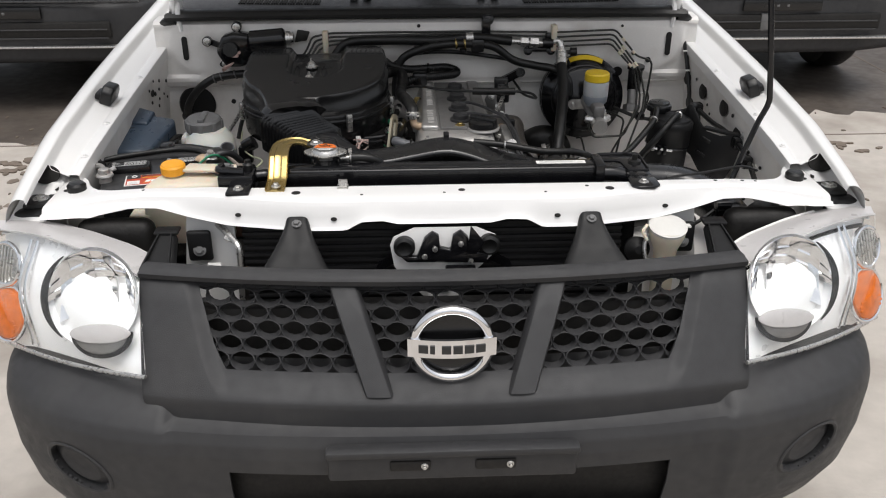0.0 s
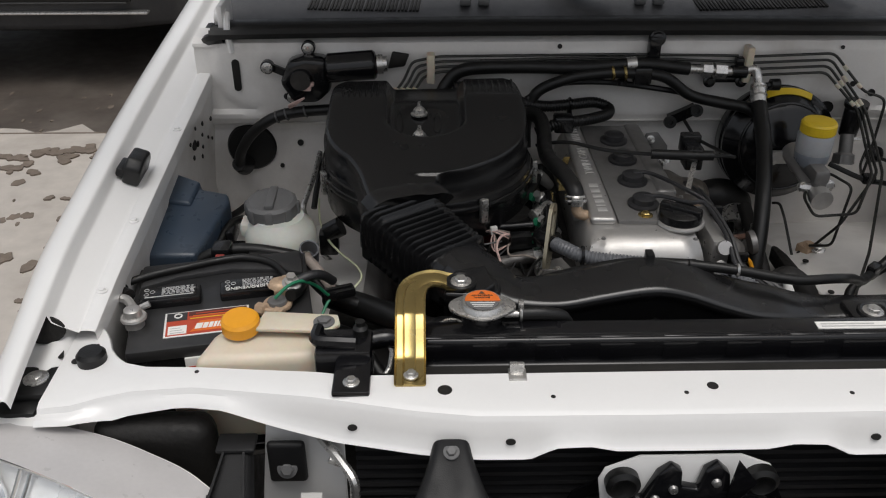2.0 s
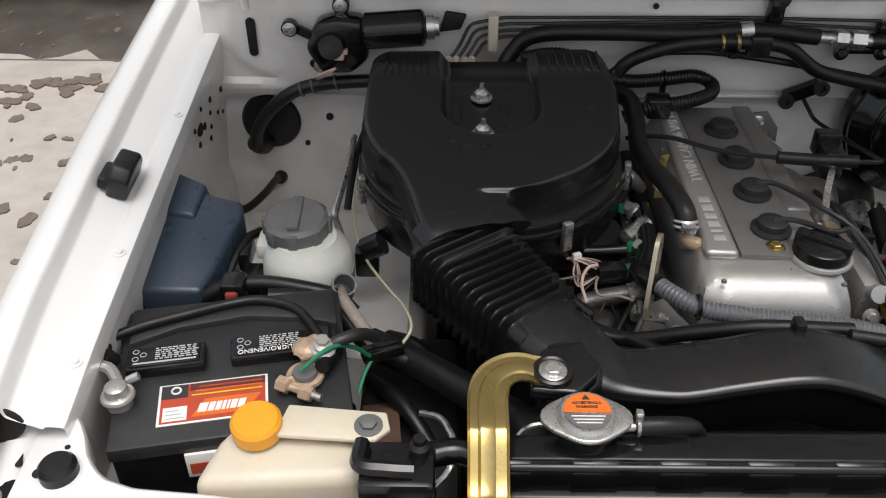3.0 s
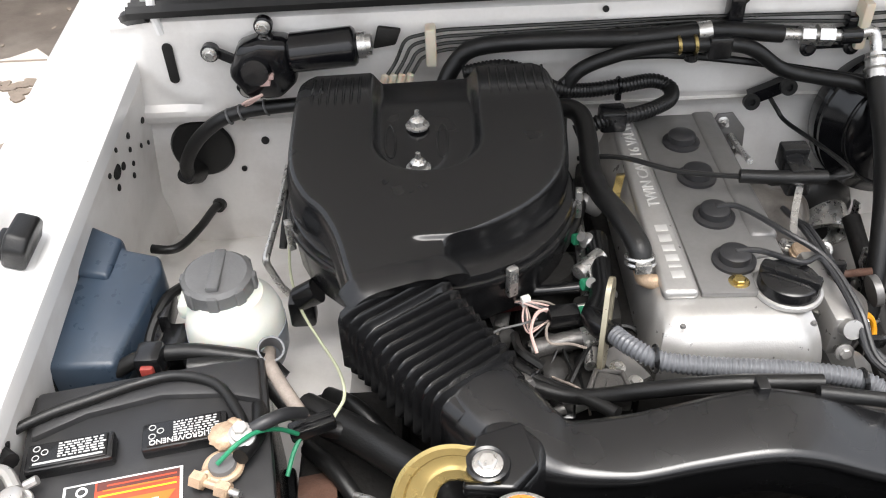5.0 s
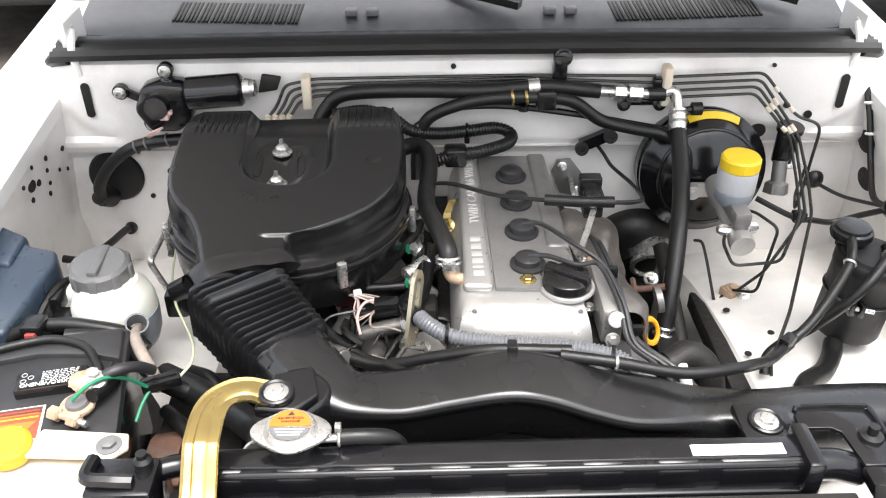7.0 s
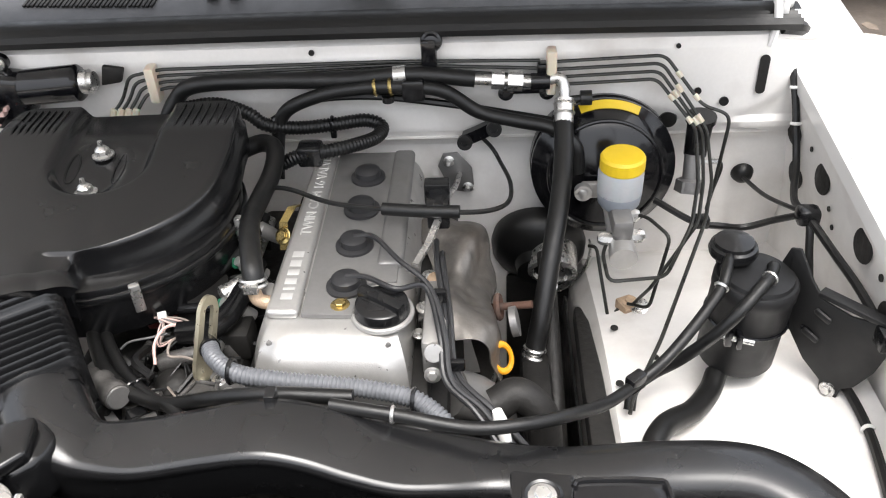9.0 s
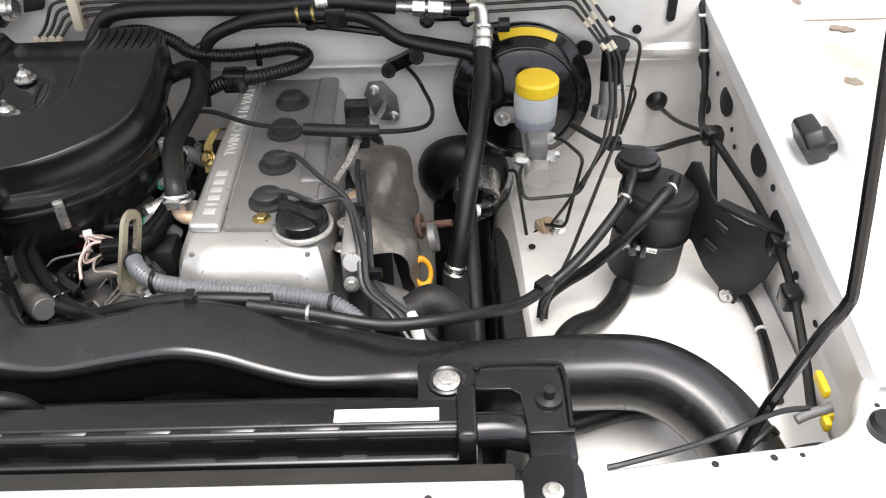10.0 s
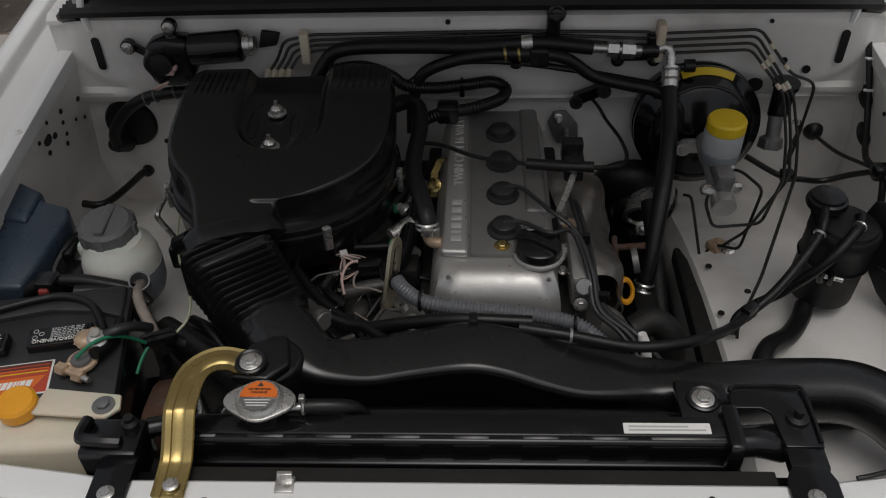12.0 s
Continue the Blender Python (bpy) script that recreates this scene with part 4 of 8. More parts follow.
# ---- openings and fittings of the bay panels ----
for s, pts in ((-1, ((0.964, 0.923, 0.005, 0.007), (0.881, 0.946, 0.005, 0.006), (0.817, 0.962, 0.004, 0.004), (0.837, 0.921, 0.006, 0.008), (0.806, 0.932, 0.010, 0.015), (0.886, 0.893, 0.004, 0.005), (0.803, 0.906, 0.005, 0.006), (0.881, 0.874, 0.005, 0.005), (0.938, 0.892, 0.004, 0.004), (0.979, 0.872, 0.004, 0.004), (0.773, 0.947, 0.004, 0.005), (0.88, 0.922, 0.004, 0.005), (0.66, 0.92, 0.005, 0.008), (0.60, 0.91, 0.005, 0.008))),
               (1, ((0.962, 0.915, 0.02, 0.032), (0.94, 0.845, 0.02, 0.033), (0.809, 0.918, 0.022, 0.03), (0.629, 0.925, 0.022, 0.03), (0.527, 0.885, 0.02, 0.026), (0.87, 0.935, 0.004, 0.005), (0.77, 0.89, 0.004, 0.005), (0.75, 0.87, 0.004, 0.005), (0.56, 0.925, 0.005, 0.006), (0.44, 0.87, 0.005, 0.007), (0.36, 0.86, 0.004, 0.006)))):
    for y, z, a, b in pts:
        top = curve1(Z_FENDER, y) - 0.052
        x = curve1([(-0.24, 0.787), (-0.14, 0.776), (-0.05, 0.764), (0.0, 0.758)], (z - top) / (top - 0.39) * 0.57)
        part("wing_hole", disc((s * (x - 0.0025), y, z), (-s, 0, 0.12), b, 0.0015, 20, a), DARK, truck)
for s in SIDES:
    part("hinge_slot", prism([(0.008 * math.cos(radians(a)), (0.026 if 0 <= a % 360 <= 180 else -0.026) + 0.008 * math.sin(radians(a))) for a in range(0, 360, 20)], 0, 0.002, 0, m=at(s * 0.70, 0.9805, 1.012, 90)), DARK, firewall, "dark slot in the bulkhead")
    part("hinge", join(box(s * 0.725 - 0.006, s * 0.725 + 0.006, 1.0, 1.1, 1.085, 1.15, 0.004), lathe([(0.016, -0.012), (0.016, 0.012)], at(s * 0.728, 1.03, 1.12, 0, 90)), tube([(s * 0.705, 0.985, 1.06), (s * 0.71, 0.985, 1.1), (s * 0.715, 1.02, 1.13)], 0.007, 8)), WHITE, truck, "white bonnet hinge")
    part("corner_seal", tube([(s * 0.72, 0.985, 1.09), (s * 0.748, 0.99, 1.085), (s * 0.765, 1.02, 1.07), (s * 0.765, 1.09, 1.08)], 0.012, 8), RUBBER, truck)
for x, z, r in ((-0.60, 0.965, 0.007), (-0.585, 0.845, 0.007), (0.60, 0.985, 0.006), (0.645, 0.965, 0.008), (-0.03, 1.07, 0.005), (0.56, 1.065, 0.004), (0.17, 1.065, 0.004), (-0.63, 0.79, 0.005)):
    part("bulkhead_plug", disc((x, 0.981 if z > 0.9 else 1.013, z), (0, -1, 0.1), r, 0.003, 16), RUBBER, firewall)
for x0, n in ((-0.555, 10), (0.285, 12)):
    for i in range(n):
        for d in (0.0, 0.0075, 0.015):
            x = x0 + 0.0245 * i + d
            c = cowl_top((x + 0.74) / 1.48, 0.26)
            part("vent_slot", box(-0.0026, 0.0026, -0.034, 0.034, -0.002, 0.0022, 0.0008, m=at(x, c.y, c.z, 12, 0, 8 if x > 0 else -8)), DARK, cowl)
part("wiper_arm", strip([(-0.03, 1.18, 1.15), (0.04, 1.13, 1.15), (0.10, 1.10, 1.142)], [0.03, 0.03, 0.022], 0.014), PLASTIC, truck, "black wiper arm end")
part("wiper_arm", strip([(0.50, 1.2, 1.15), (0.58, 1.15, 1.15), (0.64, 1.12, 1.14)], [0.03, 0.03, 0.022], 0.014), PLASTIC, truck, "black wiper arm end")
for x in (-0.22, -0.18, 0.2, 0.16):
    part("washer_jet", box(x - 0.012, x + 0.012, 1.11, 1.13, 1.118, 1.132, 0.004), GREYCAP, cowl)
prop = part("prop_rod", tube([(0.60, 0.135, 0.86), (0.622, 0.157, 0.925), (0.655, 0.163, 1.03), (0.673, 0.164, 1.077), (0.672, 0.165, 1.11), (0.655, 0.176, 1.25), (0.63, 0.21, 1.5), (0.61, 0.25, 1.74), (0.6, 0.29, 1.82)], 0.0062, 8), BLACKPAINT, truck, "black bonnet prop rod")
part("rod_pivot", join(lathe([(0.012, -0.015), (0.012, 0.015)], at(0.60, 0.135, 0.865, 0, 90)), box(0.585, 0.615, 0.12, 0.15, 0.83, 0.86, 0.004)), BLACKPAINT, prop)

# ---- air cleaner ----
cleaner = thing("air_cleaner", "large black plastic air cleaner housing above the engine", "air cleaner", (-0.31, 0.68, 0.86))


RIGHT = [(-0.29, 0.512), (-0.289, 0.536), (-0.284, 0.552), (-0.243, 0.565), (-0.2, 0.588), (-0.165, 0.617), (-0.14, 0.652), (-0.127, 0.691), (-0.121, 0.754), (-0.123, 0.803), (-0.127, 0.855), (-0.133, 0.874), (-0.145, 0.882)]
LEFT = [(-0.4, 0.475), (-0.411, 0.515), (-0.424, 0.561), (-0.443, 0.601), (-0.465, 0.627), (-0.482, 0.659), (-0.49, 0.695), (-0.491, 0.74), (-0.49, 0.79), (-0.488, 0.845), (-0.483, 0.862), (-0.472, 0.872)]


def edge_line(pts, n):
    """n + 1 points at even steps on a smooth line through pts."""
    line = smooth_path([(x, y, 0) for x, y in pts], 8)
    total = sum((b - a).length for a, b in zip(line, line[1:]))
    line = even(line, total / (n + 0.001))
    return [line[min(i, len(line) - 1)] for i in range(n + 1)]


LID_N = 120
LID_L, LID_R = edge_line(LEFT, LID_N), edge_line(RIGHT, LID_N)


def ease01(k):
    k = max(0.0, min(1.0, k))
    return k * k * (3 - 2 * k)


def lid_height(x, y):
    z = 0.981 + 0.18 * max(0.0, y - 0.5)
    u = (x + 0.308) / 0.078
    # trough with a round end, open to the back
    e = 1 - abs(u) if y > 0.73 else 1 - math.sqrt(u * u + ((0.73 - y) / 0.07) ** 2)
    z -= 0.019 * ease01(e / 0.24)
    d = 1 - math.sqrt(((x + 0.32) / 0.05) ** 2 + ((y - 0.735) / 0.068) ** 2)
    z -= 0.006 * ease01(d / 0.35)
    # crease where the crown drops to the neck
    z -= 0.005 * ease01((0.556 - y) / 0.008) * ease01((x + 0.345) / 0.03)
    back = ease01((y - 0.79) / 0.09)
    return z - 0.012 * back


def lid_shell():
    """The crown of the lid with its neck, ruled between the two outer edges, then a rounded edge and a wall."""
    nu = 100
    bm = bmesh.new()
    g = []
    for j in range(LID_N + 1):
        a, b = LID_L[j], LID_R[j]
        w = (b - a).length
        row = []
        for i in range(nu + 1):
            t = i / nu
            t = 0.5 - 0.5 * math.cos(math.pi * t) * (1 - 0.25 * math.sin(math.pi * t))
            p = a.lerp(b, t)
            d = min(t * w, (1 - t) * w, (0.01 + 0.16 * (LID_N - j) / LID_N) if j > LID_N * 0.9 else 1)
            k = max(0.0, 1 - d / 0.011)
            row.append(bm.verts.new((p.x, p.y, lid_height(p.x, p.y) - 0.010 * (1 - math.sqrt(max(0.0, 1 - k * k))))))
        g.append(row)
    for j in range(LID_N):
        for i in range(nu):
            bm.faces.new((g[j][i], g[j][i + 1], g[j + 1][i + 1], g[j + 1][i]))
    rim = [r[0] for r in g] + g[-1][1:-1] + [r[-1] for r in reversed(g)] + g[0][-2:0:-1]
    mid = [bm.verts.new((v.co.x, v.co.y, v.co.z - 0.017)) for v in rim]
    out = [bm.verts.new((v.co.x + 0.004 * (1 if v.co.x > -0.3 else -1), v.co.y - 0.001, v.co.z - 0.021)) for v in rim]
    low = [bm.verts.new((v.co.x, v.co.y, v.co.z - 0.04)) for v in out]
    n = len(rim)
    for p, q in ((rim, mid), (mid, out), (out, low)):
        for k in range(n):
            bm.faces.new((p[k], p[(k + 1) % n], q[(k + 1) % n], q[k]))
    bmesh.ops.recalc_face_normals(bm, faces=bm.faces[:])
    return bm


lid = part("lid", lid_shell(), PLASTIC, cleaner, "black plastic lid with a sunk well", smooth=50)
for x0 in (-0.357, -0.287):
    loop = [(x0 + 0.007 * math.cos(a), 0.742 + 0.03 * math.sin(a)) for a in [6.2832 * i / 24 for i in range(25)]]
    part("well_rib", tube([(x, y, lid_height(x, y)) for x, y in loop], 0.0015, 8, straight=True), PLASTIC, lid)
def collar(u, v):
    p = LID_L[0].lerp(LID_R[0], u)
    z = lid_height(p.x, p.y) - 0.002 - 0.004 * v - 0.011 * abs(2 * u - 1) ** 8 + 0.002 * math.sin(math.pi * v)
    return Vector((p.x + 0.012 * v, p.y - 0.019 * v, z))


part("neck_collar", sheet(collar, 40, 6, 0.02), PLASTIC, lid)
for i in range(7):
    for x0, y0, y1 in ((-0.464, 0.792, 0.862), (-0.216, 0.806, 0.874)):
        x = x0 + (0.0108 if x0 < -0.3 else 0.0128) * i
        part("louvre", tube([(x, y0 + (y1 - y0) * j / 6, lid_height(x, y0 + (y1 - y0) * j / 6) + (-0.002 if j == 0 else 0.0008)) for j in range(7)], 0.0021, 6, straight=True), PLASTIC, lid)
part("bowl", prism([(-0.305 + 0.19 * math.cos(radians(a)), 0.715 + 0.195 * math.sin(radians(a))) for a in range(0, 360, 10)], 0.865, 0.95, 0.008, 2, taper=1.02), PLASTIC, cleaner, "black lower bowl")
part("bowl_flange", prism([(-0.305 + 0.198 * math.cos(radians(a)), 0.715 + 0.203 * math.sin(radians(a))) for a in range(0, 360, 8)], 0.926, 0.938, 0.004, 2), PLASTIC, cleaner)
for a in (-62, -8, 200):
    c = (-0.305 + 0.2 * math.cos(radians(a)), 0.715 + 0.205 * math.sin(radians(a)), 0.928)
    part("spring_clip", box(-0.007, 0.007, -0.005, 0.005, -0.022, 0.022, 0.002, m=at(*c, 0, 0, a + 90)), STEEL, cleaner, "bright steel clip")
for y, z in ((0.690, 0.9925), (0.772, 1.0065)):
    part("lid_nut", join(lathe([(0.016, 0), (0.0165, 0.003), (0.012, 0.005)], at(-0.32, y, z), 20), lathe([(0.0125, 0.003), (0.011, 0.011), (0.006, 0.016), (0.004, 0.017), (0.0035, 0.025), (0, 0.0255)], at(-0.32, y, z), 8)), STEEL, cleaner, "zinc-plated nut with protruding stud", smooth=25)

# ---- bellows and intake duct ----
duct = thing("intake_duct", "black plastic air intake duct behind the radiator", "intake duct", (0, 0.25, 0.88))
RR = [(-1, -0.7), (-0.9, -0.9), (-0.7, -1), (0.7, -1), (0.9, -0.9), (1, -0.7), (1, 0.55), (0.93, 0.85), (0.75, 1), (-0.75, 1), (-0.93, 0.85), (-1, 0.55)]
bl = even(smooth_path([(-0.366, 0.487, 0.935), (-0.335, 0.445, 0.933), (-0.30, 0.395, 0.927), (-0.252, 0.332, 0.922)], 10), 0.0017)
def fold(i):
    """How far the bellows stand out at step i."""
    return 0.0095 * max(0.0, math.sin(2 * math.pi * (i - 8) / 8)) ** 0.8 if 8 < i < len(bl) - 10 else 0.0


part("bellows", sweep(bl, RR, scales=[(0.062 - 0.014 * i / len(bl) + fold(i), 0.038 + fold(i)) for i in range(len(bl))]), PLASTIC, duct, "black ribbed plastic bellows", smooth=75)
DUCT = [(-0.272, 0.36, 0.926, 0.05, 0.04, 0.0), (-0.245, 0.322, 0.924, 0.05, 0.042, 0.05), (-0.215, 0.290, 0.914, 0.045, 0.044, 0.25), (-0.18, 0.277, 0.902, 0.038, 0.043, 0.6), (-0.12, 0.276, 0.902, 0.037, 0.043, 1.0), (-0.06, 0.28, 0.911, 0.037, 0.043, 1.0), (0.01, 0.283, 0.922, 0.039, 0.043, 1.0), (0.06, 0.282, 0.914, 0.04, 0.043, 1.0),
        (0.11, 0.278, 0.898, 0.042, 0.043, 1.0), (0.155, 0.276, 0.885, 0.043, 0.043, 1.0), (0.2, 0.277, 0.877, 0.041, 0.043, 0.9), (0.26, 0.277, 0.868, 0.038, 0.042, 0.5), (0.34, 0.27, 0.871, 0.041, 0.042, 0.0), (0.45, 0.288, 0.860, 0.041, 0.042, 0.0), (0.545, 0.288, 0.852, 0.041, 0.042, 0.0), (0.61, 0.25, 0.832, 0.041, 0.042, 0.0), (0.65, 0.19, 0.80, 0.041, 0.042, 0.0), (0.675, 0.12, 0.75, 0.041, 0.042, 0.0)]
FLAT = [(-1, -0.6), (-0.85, -1), (0.7, -1), (0.86, -0.8), (0.86, 0.2), (0.95, 0.42), (1.06, 0.5), (1.14, 0.62), (1.14, 0.76), (1.06, 0.87), (0.93, 0.91), (-0.6, 1.03), (-0.88, 0.96), (-0.99, 0.75)]
ROUND = [(math.copysign(abs(math.cos(a)) ** 0.75, math.cos(a)), math.copysign(abs(math.sin(a)) ** 0.75, math.sin(a))) for a in [radians(d) for d in (205, 235, 300, 325, 350, 15, 30, 42, 54, 66, 88, 125, 148, 170)]]


def duct_shell():
    """A moulded duct: flat with a lip at its front, then round where it turns down into the wing."""
    rows = [smooth_path([(d[0], d[1], d[2]) for d in DUCT], 8), smooth_path([(d[3], d[4], d[5]) for d in DUCT], 8)]
    bm = bmesh.new()
    rings = []
    for i, (p, q) in enumerate(zip(*rows)):
        line = rows[0]
        d = (line[min(i + 1, len(line) - 1)] - line[max(i - 1, 0)])
        d = Vector((d.x, d.y, d.z * 0.5 * (1 + (d.y < -0.01)))).normalized()
        side = d.cross(Vector((0, 0, 1))).normalized()
        up = side.cross(d)
        k = max(0.0, min(1.0, q.z))
        rings.append([bm.verts.new(p + side * q.x * (f[0] * k + r[0] * (1 - k)) + up * q.y * (f[1] * k + r[1] * (1 - k))) for f, r in zip(FLAT, ROUND)])
    for a, b in zip(rings, rings[1:]):
        for j in range(len(FLAT)):
            bm.faces.new((a[j], a[(j + 1) % len(FLAT)], b[(j + 1) % len(FLAT)], b[j]))
    bm.faces.new(rings[0][::-1])
    bm.faces.new(rings[-1])
    return bm


part("duct_body", duct_shell(), SATIN, duct, "black moulded duct with a lip", smooth=60)
part("duct_tie", join(box(0.012, 0.024, 0.308, 0.326, 0.952, 0.974, 0.002), tube([(0.018, 0.312, 0.9635), (0.018, 0.27, 0.9575), (0.018, 0.256, 0.955)], 0.0012, 6)), PLASTIC, duct)
part("duct_shoulder", prism([(-0.28, 0.21), (-0.232, 0.207), (-0.205, 0.235), (-0.2, 0.27), (-0.235, 0.31), (-0.268, 0.30)], 0.90, 0.962, 0.012, 4, taper=0.9), PLASTIC, duct)
part("mount_ear", prism([(-0.288, 0.207), (-0.24, 0.202), (-0.215, 0.23), (-0.225, 0.28), (-0.272, 0.265)], 0.962, 0.979, 0.005, 3), PLASTIC, duct)
part("mount_ear", prism([(0.275, 0.175), (0.335, 0.175), (0.34, 0.235), (0.275, 0.24)], 0.925, 0.94, 0.004), PLASTIC, duct)
for p in ((-0.263, 0.227, 0.983), (0.306, 0.206, 0.941)):
    part("mount_bolt", bolt_head(p, (0, -0.05, 1), 0.0092, 0.007), STEEL, duct, "zinc-plated flanged bolt")
    part("bolt_ring", ring(p, (0, -0.05, 1), 0.0175, 0.004, 24, 8), PLASTIC, duct)

# ---- radiator ----
radiator = thing("radiator", "black radiator with ribbed plastic top tank", "radiator", (0, 0.12, 0.4))
part("core", box(-0.33, 0.34, 0.105, 0.155, 0.4, 0.915, 0.004), DARK, radiator, "dark finned core")
ttank = part("top_tank", join(box(-0.345, 0.33, 0.122, 0.160, 0.905, 0.9625, 0.005, 3), box(-0.345, 0.33, 0.130, 0.160, 0.93, 0.966, 0.003, 2), box(-0.345, 0.335, 0.112, 0.16, 0.90, 0.93, 0.005, 3)), BLACKPAINT, radiator, "glossy black plastic tank")
for i in range(7):
    x = -0.335 + 0.082 * i
    part("tank_rib", prism([(0.119, 0.905), (0.121, 0.955), (0.125, 0.962), (0.132, 0.9645), (0.14, 0.9635), (0.14, 0.905)], x, x + 0.046, 0.003, 2, m=Matrix(((0, 0, 1, 0), (1, 0, 0, 0), (0, 1, 0, 0), (0, 0, 0, 1)))), BLACKPAINT, ttank)
part("tank_front", prism([(0.119, 0.905), (0.121, 0.955), (0.125, 0.962), (0.132, 0.9645), (0.14, 0.9635), (0.14, 0.905)], 0.226, 0.332, 0.003, 2, m=Matrix(((0, 0, 1, 0), (1, 0, 0, 0), (0, 1, 0, 0), (0, 0, 0, 1)))), BLACKPAINT, ttank)


def shroud(u, v):
    x = -0.33 + 0.66 * u
    arc = 0.028 * math.sqrt(max(0.0, 1 - ((x - 0.03) / 0.3) ** 2)) * math.sin(math.pi * min(1.0, v * 1.2))
    return Vector((x, 0.158 + 0.11 * v, 0.915 - 0.075 * v * v + 0.6 * arc + 0.003 * math.sin(v * 18) * (v > 0.3)))


part("fan_shroud", sheet(shroud, 50, 30, 0.003), PLASTIC, radiator, "black moulded fan shroud")
part("foam_strip", box(-0.34, 0.37, 0.082, 0.103, 0.88, 0.938, 0.003), FOAM, radiator, "matt black foam strip")
part("tank_end", join(tube([(0.33, 0.14, 0.94), (0.36, 0.142, 0.938), (0.39, 0.14, 0.93)], 0.018, 12), box(0.315, 0.335, 0.11, 0.175, 0.92, 0.972, 0.005)), BLACKPAINT, radiator)
part("sticker", box(0.196, 0.298, 0.133, 0.148, 0.966, 0.9672, 0), LABEL, radiator, "white paper sticker with small print")
for i in range(2):
    part("print_line", box(0.202, 0.292 - 0.02 * i, 0.1365 + 0.005 * i, 0.139 + 0.005 * i, 0.9672, 0.9675, 0), GREYPRINT, radiator)
neck = part("filler_neck", lathe([(0.026, 0), (0.026, 0.03), (0.031, 0.034), (0.031, 0.04)], at(-0.238, 0.162, 0.945)), BLACKPAINT, radiator)
capbm = join(prism([((0.0315 + 0.0125 * abs(math.cos(radians(a))) ** 7) * math.cos(radians(a)), (0.0315 + 0.0125 * abs(math.cos(radians(a))) ** 7) * math.sin(radians(a))) for a in range(0, 360, 6)], 0.0, 0.006, 0.002, 2, m=at(-0.238, 0.160, 0.986)), lathe([(0.030, 0), (0.0295, 0.006), (0.0265, 0.0095), (0.025, 0.0122), (0.0, 0.0130)], at(-0.238, 0.160, 0.986), 36))
part("pressure_cap", capbm, STEEL, radiator, "silver pressure cap with orange sticker")
part("cap_sticker", prism([(0.0225 * math.cos(radians(a)), 0.0225 * math.sin(radians(a))) for a in range(-5, 186, 10)], 0, 0.0006, 0, m=at(-0.238, 0.160, 0.9987)), ORANGEPRINT, radiator, "orange warning sticker")
part("cap_print", prism([(0.0225 * math.cos(radians(a)), 0.0225 * math.sin(radians(a))) for a in range(186, 356, 10)], 0, 0.0006, 0, m=at(-0.238, 0.160, 0.9987)), GREYCAP, radiator)
part("cap_triangle", prism([(-0.004, 0), (0.004, 0), (0, 0.006)], 0, 0.0004, 0, m=at(-0.238, 0.174, 0.9994)), PRINT, radiator)
for i in range(3):
    part("cap_line", box(-0.254 + 0.002 * i, -0.222 - 0.002 * i, 0.1525 - 0.004 * i, 0.1538 - 0.004 * i, 0.9993, 0.9997, 0), LABEL, radiator)
text_on("ADVERTENCIA", 0.0042, at(-0.238, 0.1695, 0.9995), PRINT, radiator)
text_on("WARNING", 0.0042, at(-0.238, 0.1645, 0.9995), PRINT, radiator)
part("overflow_spigot", tube([(-0.208, 0.162, 0.975), (-0.18, 0.163, 0.975)], 0.005, 10), STEEL, radiator)
part("overflow_hose", tube([(-0.19, 0.163, 0.975), (-0.155, 0.166, 0.973), (-0.13, 0.172, 0.962), (-0.118, 0.18, 0.935), (-0.115, 0.185, 0.91)], 0.009, 12), RUBBER, radiator, "thin black overflow hose")
part("hose_clip", join(ring((-0.187, 0.163, 0.975), (1, 0, 0), 0.009, 0.002, 18, 6), box(-0.191, -0.184, 0.159, 0.167, 0.983, 0.995, 0.001)), STEEL, radiator)
upper = thing("radiator_hose", "thick black rubber coolant hose beside the bellows", "hose", (-0.33, 0.3, 0.86))
part("hose_clamp", ring((-0.278, 0.182, 0.927), (-0.1, 1, -0.25), 0.022, 0.003, 24, 6), STEEL, upper)
part("hose_run", tube([(-0.275, 0.165, 0.93), (-0.28, 0.19, 0.925), (-0.285, 0.23, 0.9), (-0.31, 0.30, 0.85), (-0.39, 0.38, 0.83), (-0.47, 0.44, 0.82)], 0.021, 14), RUBBER, upper)

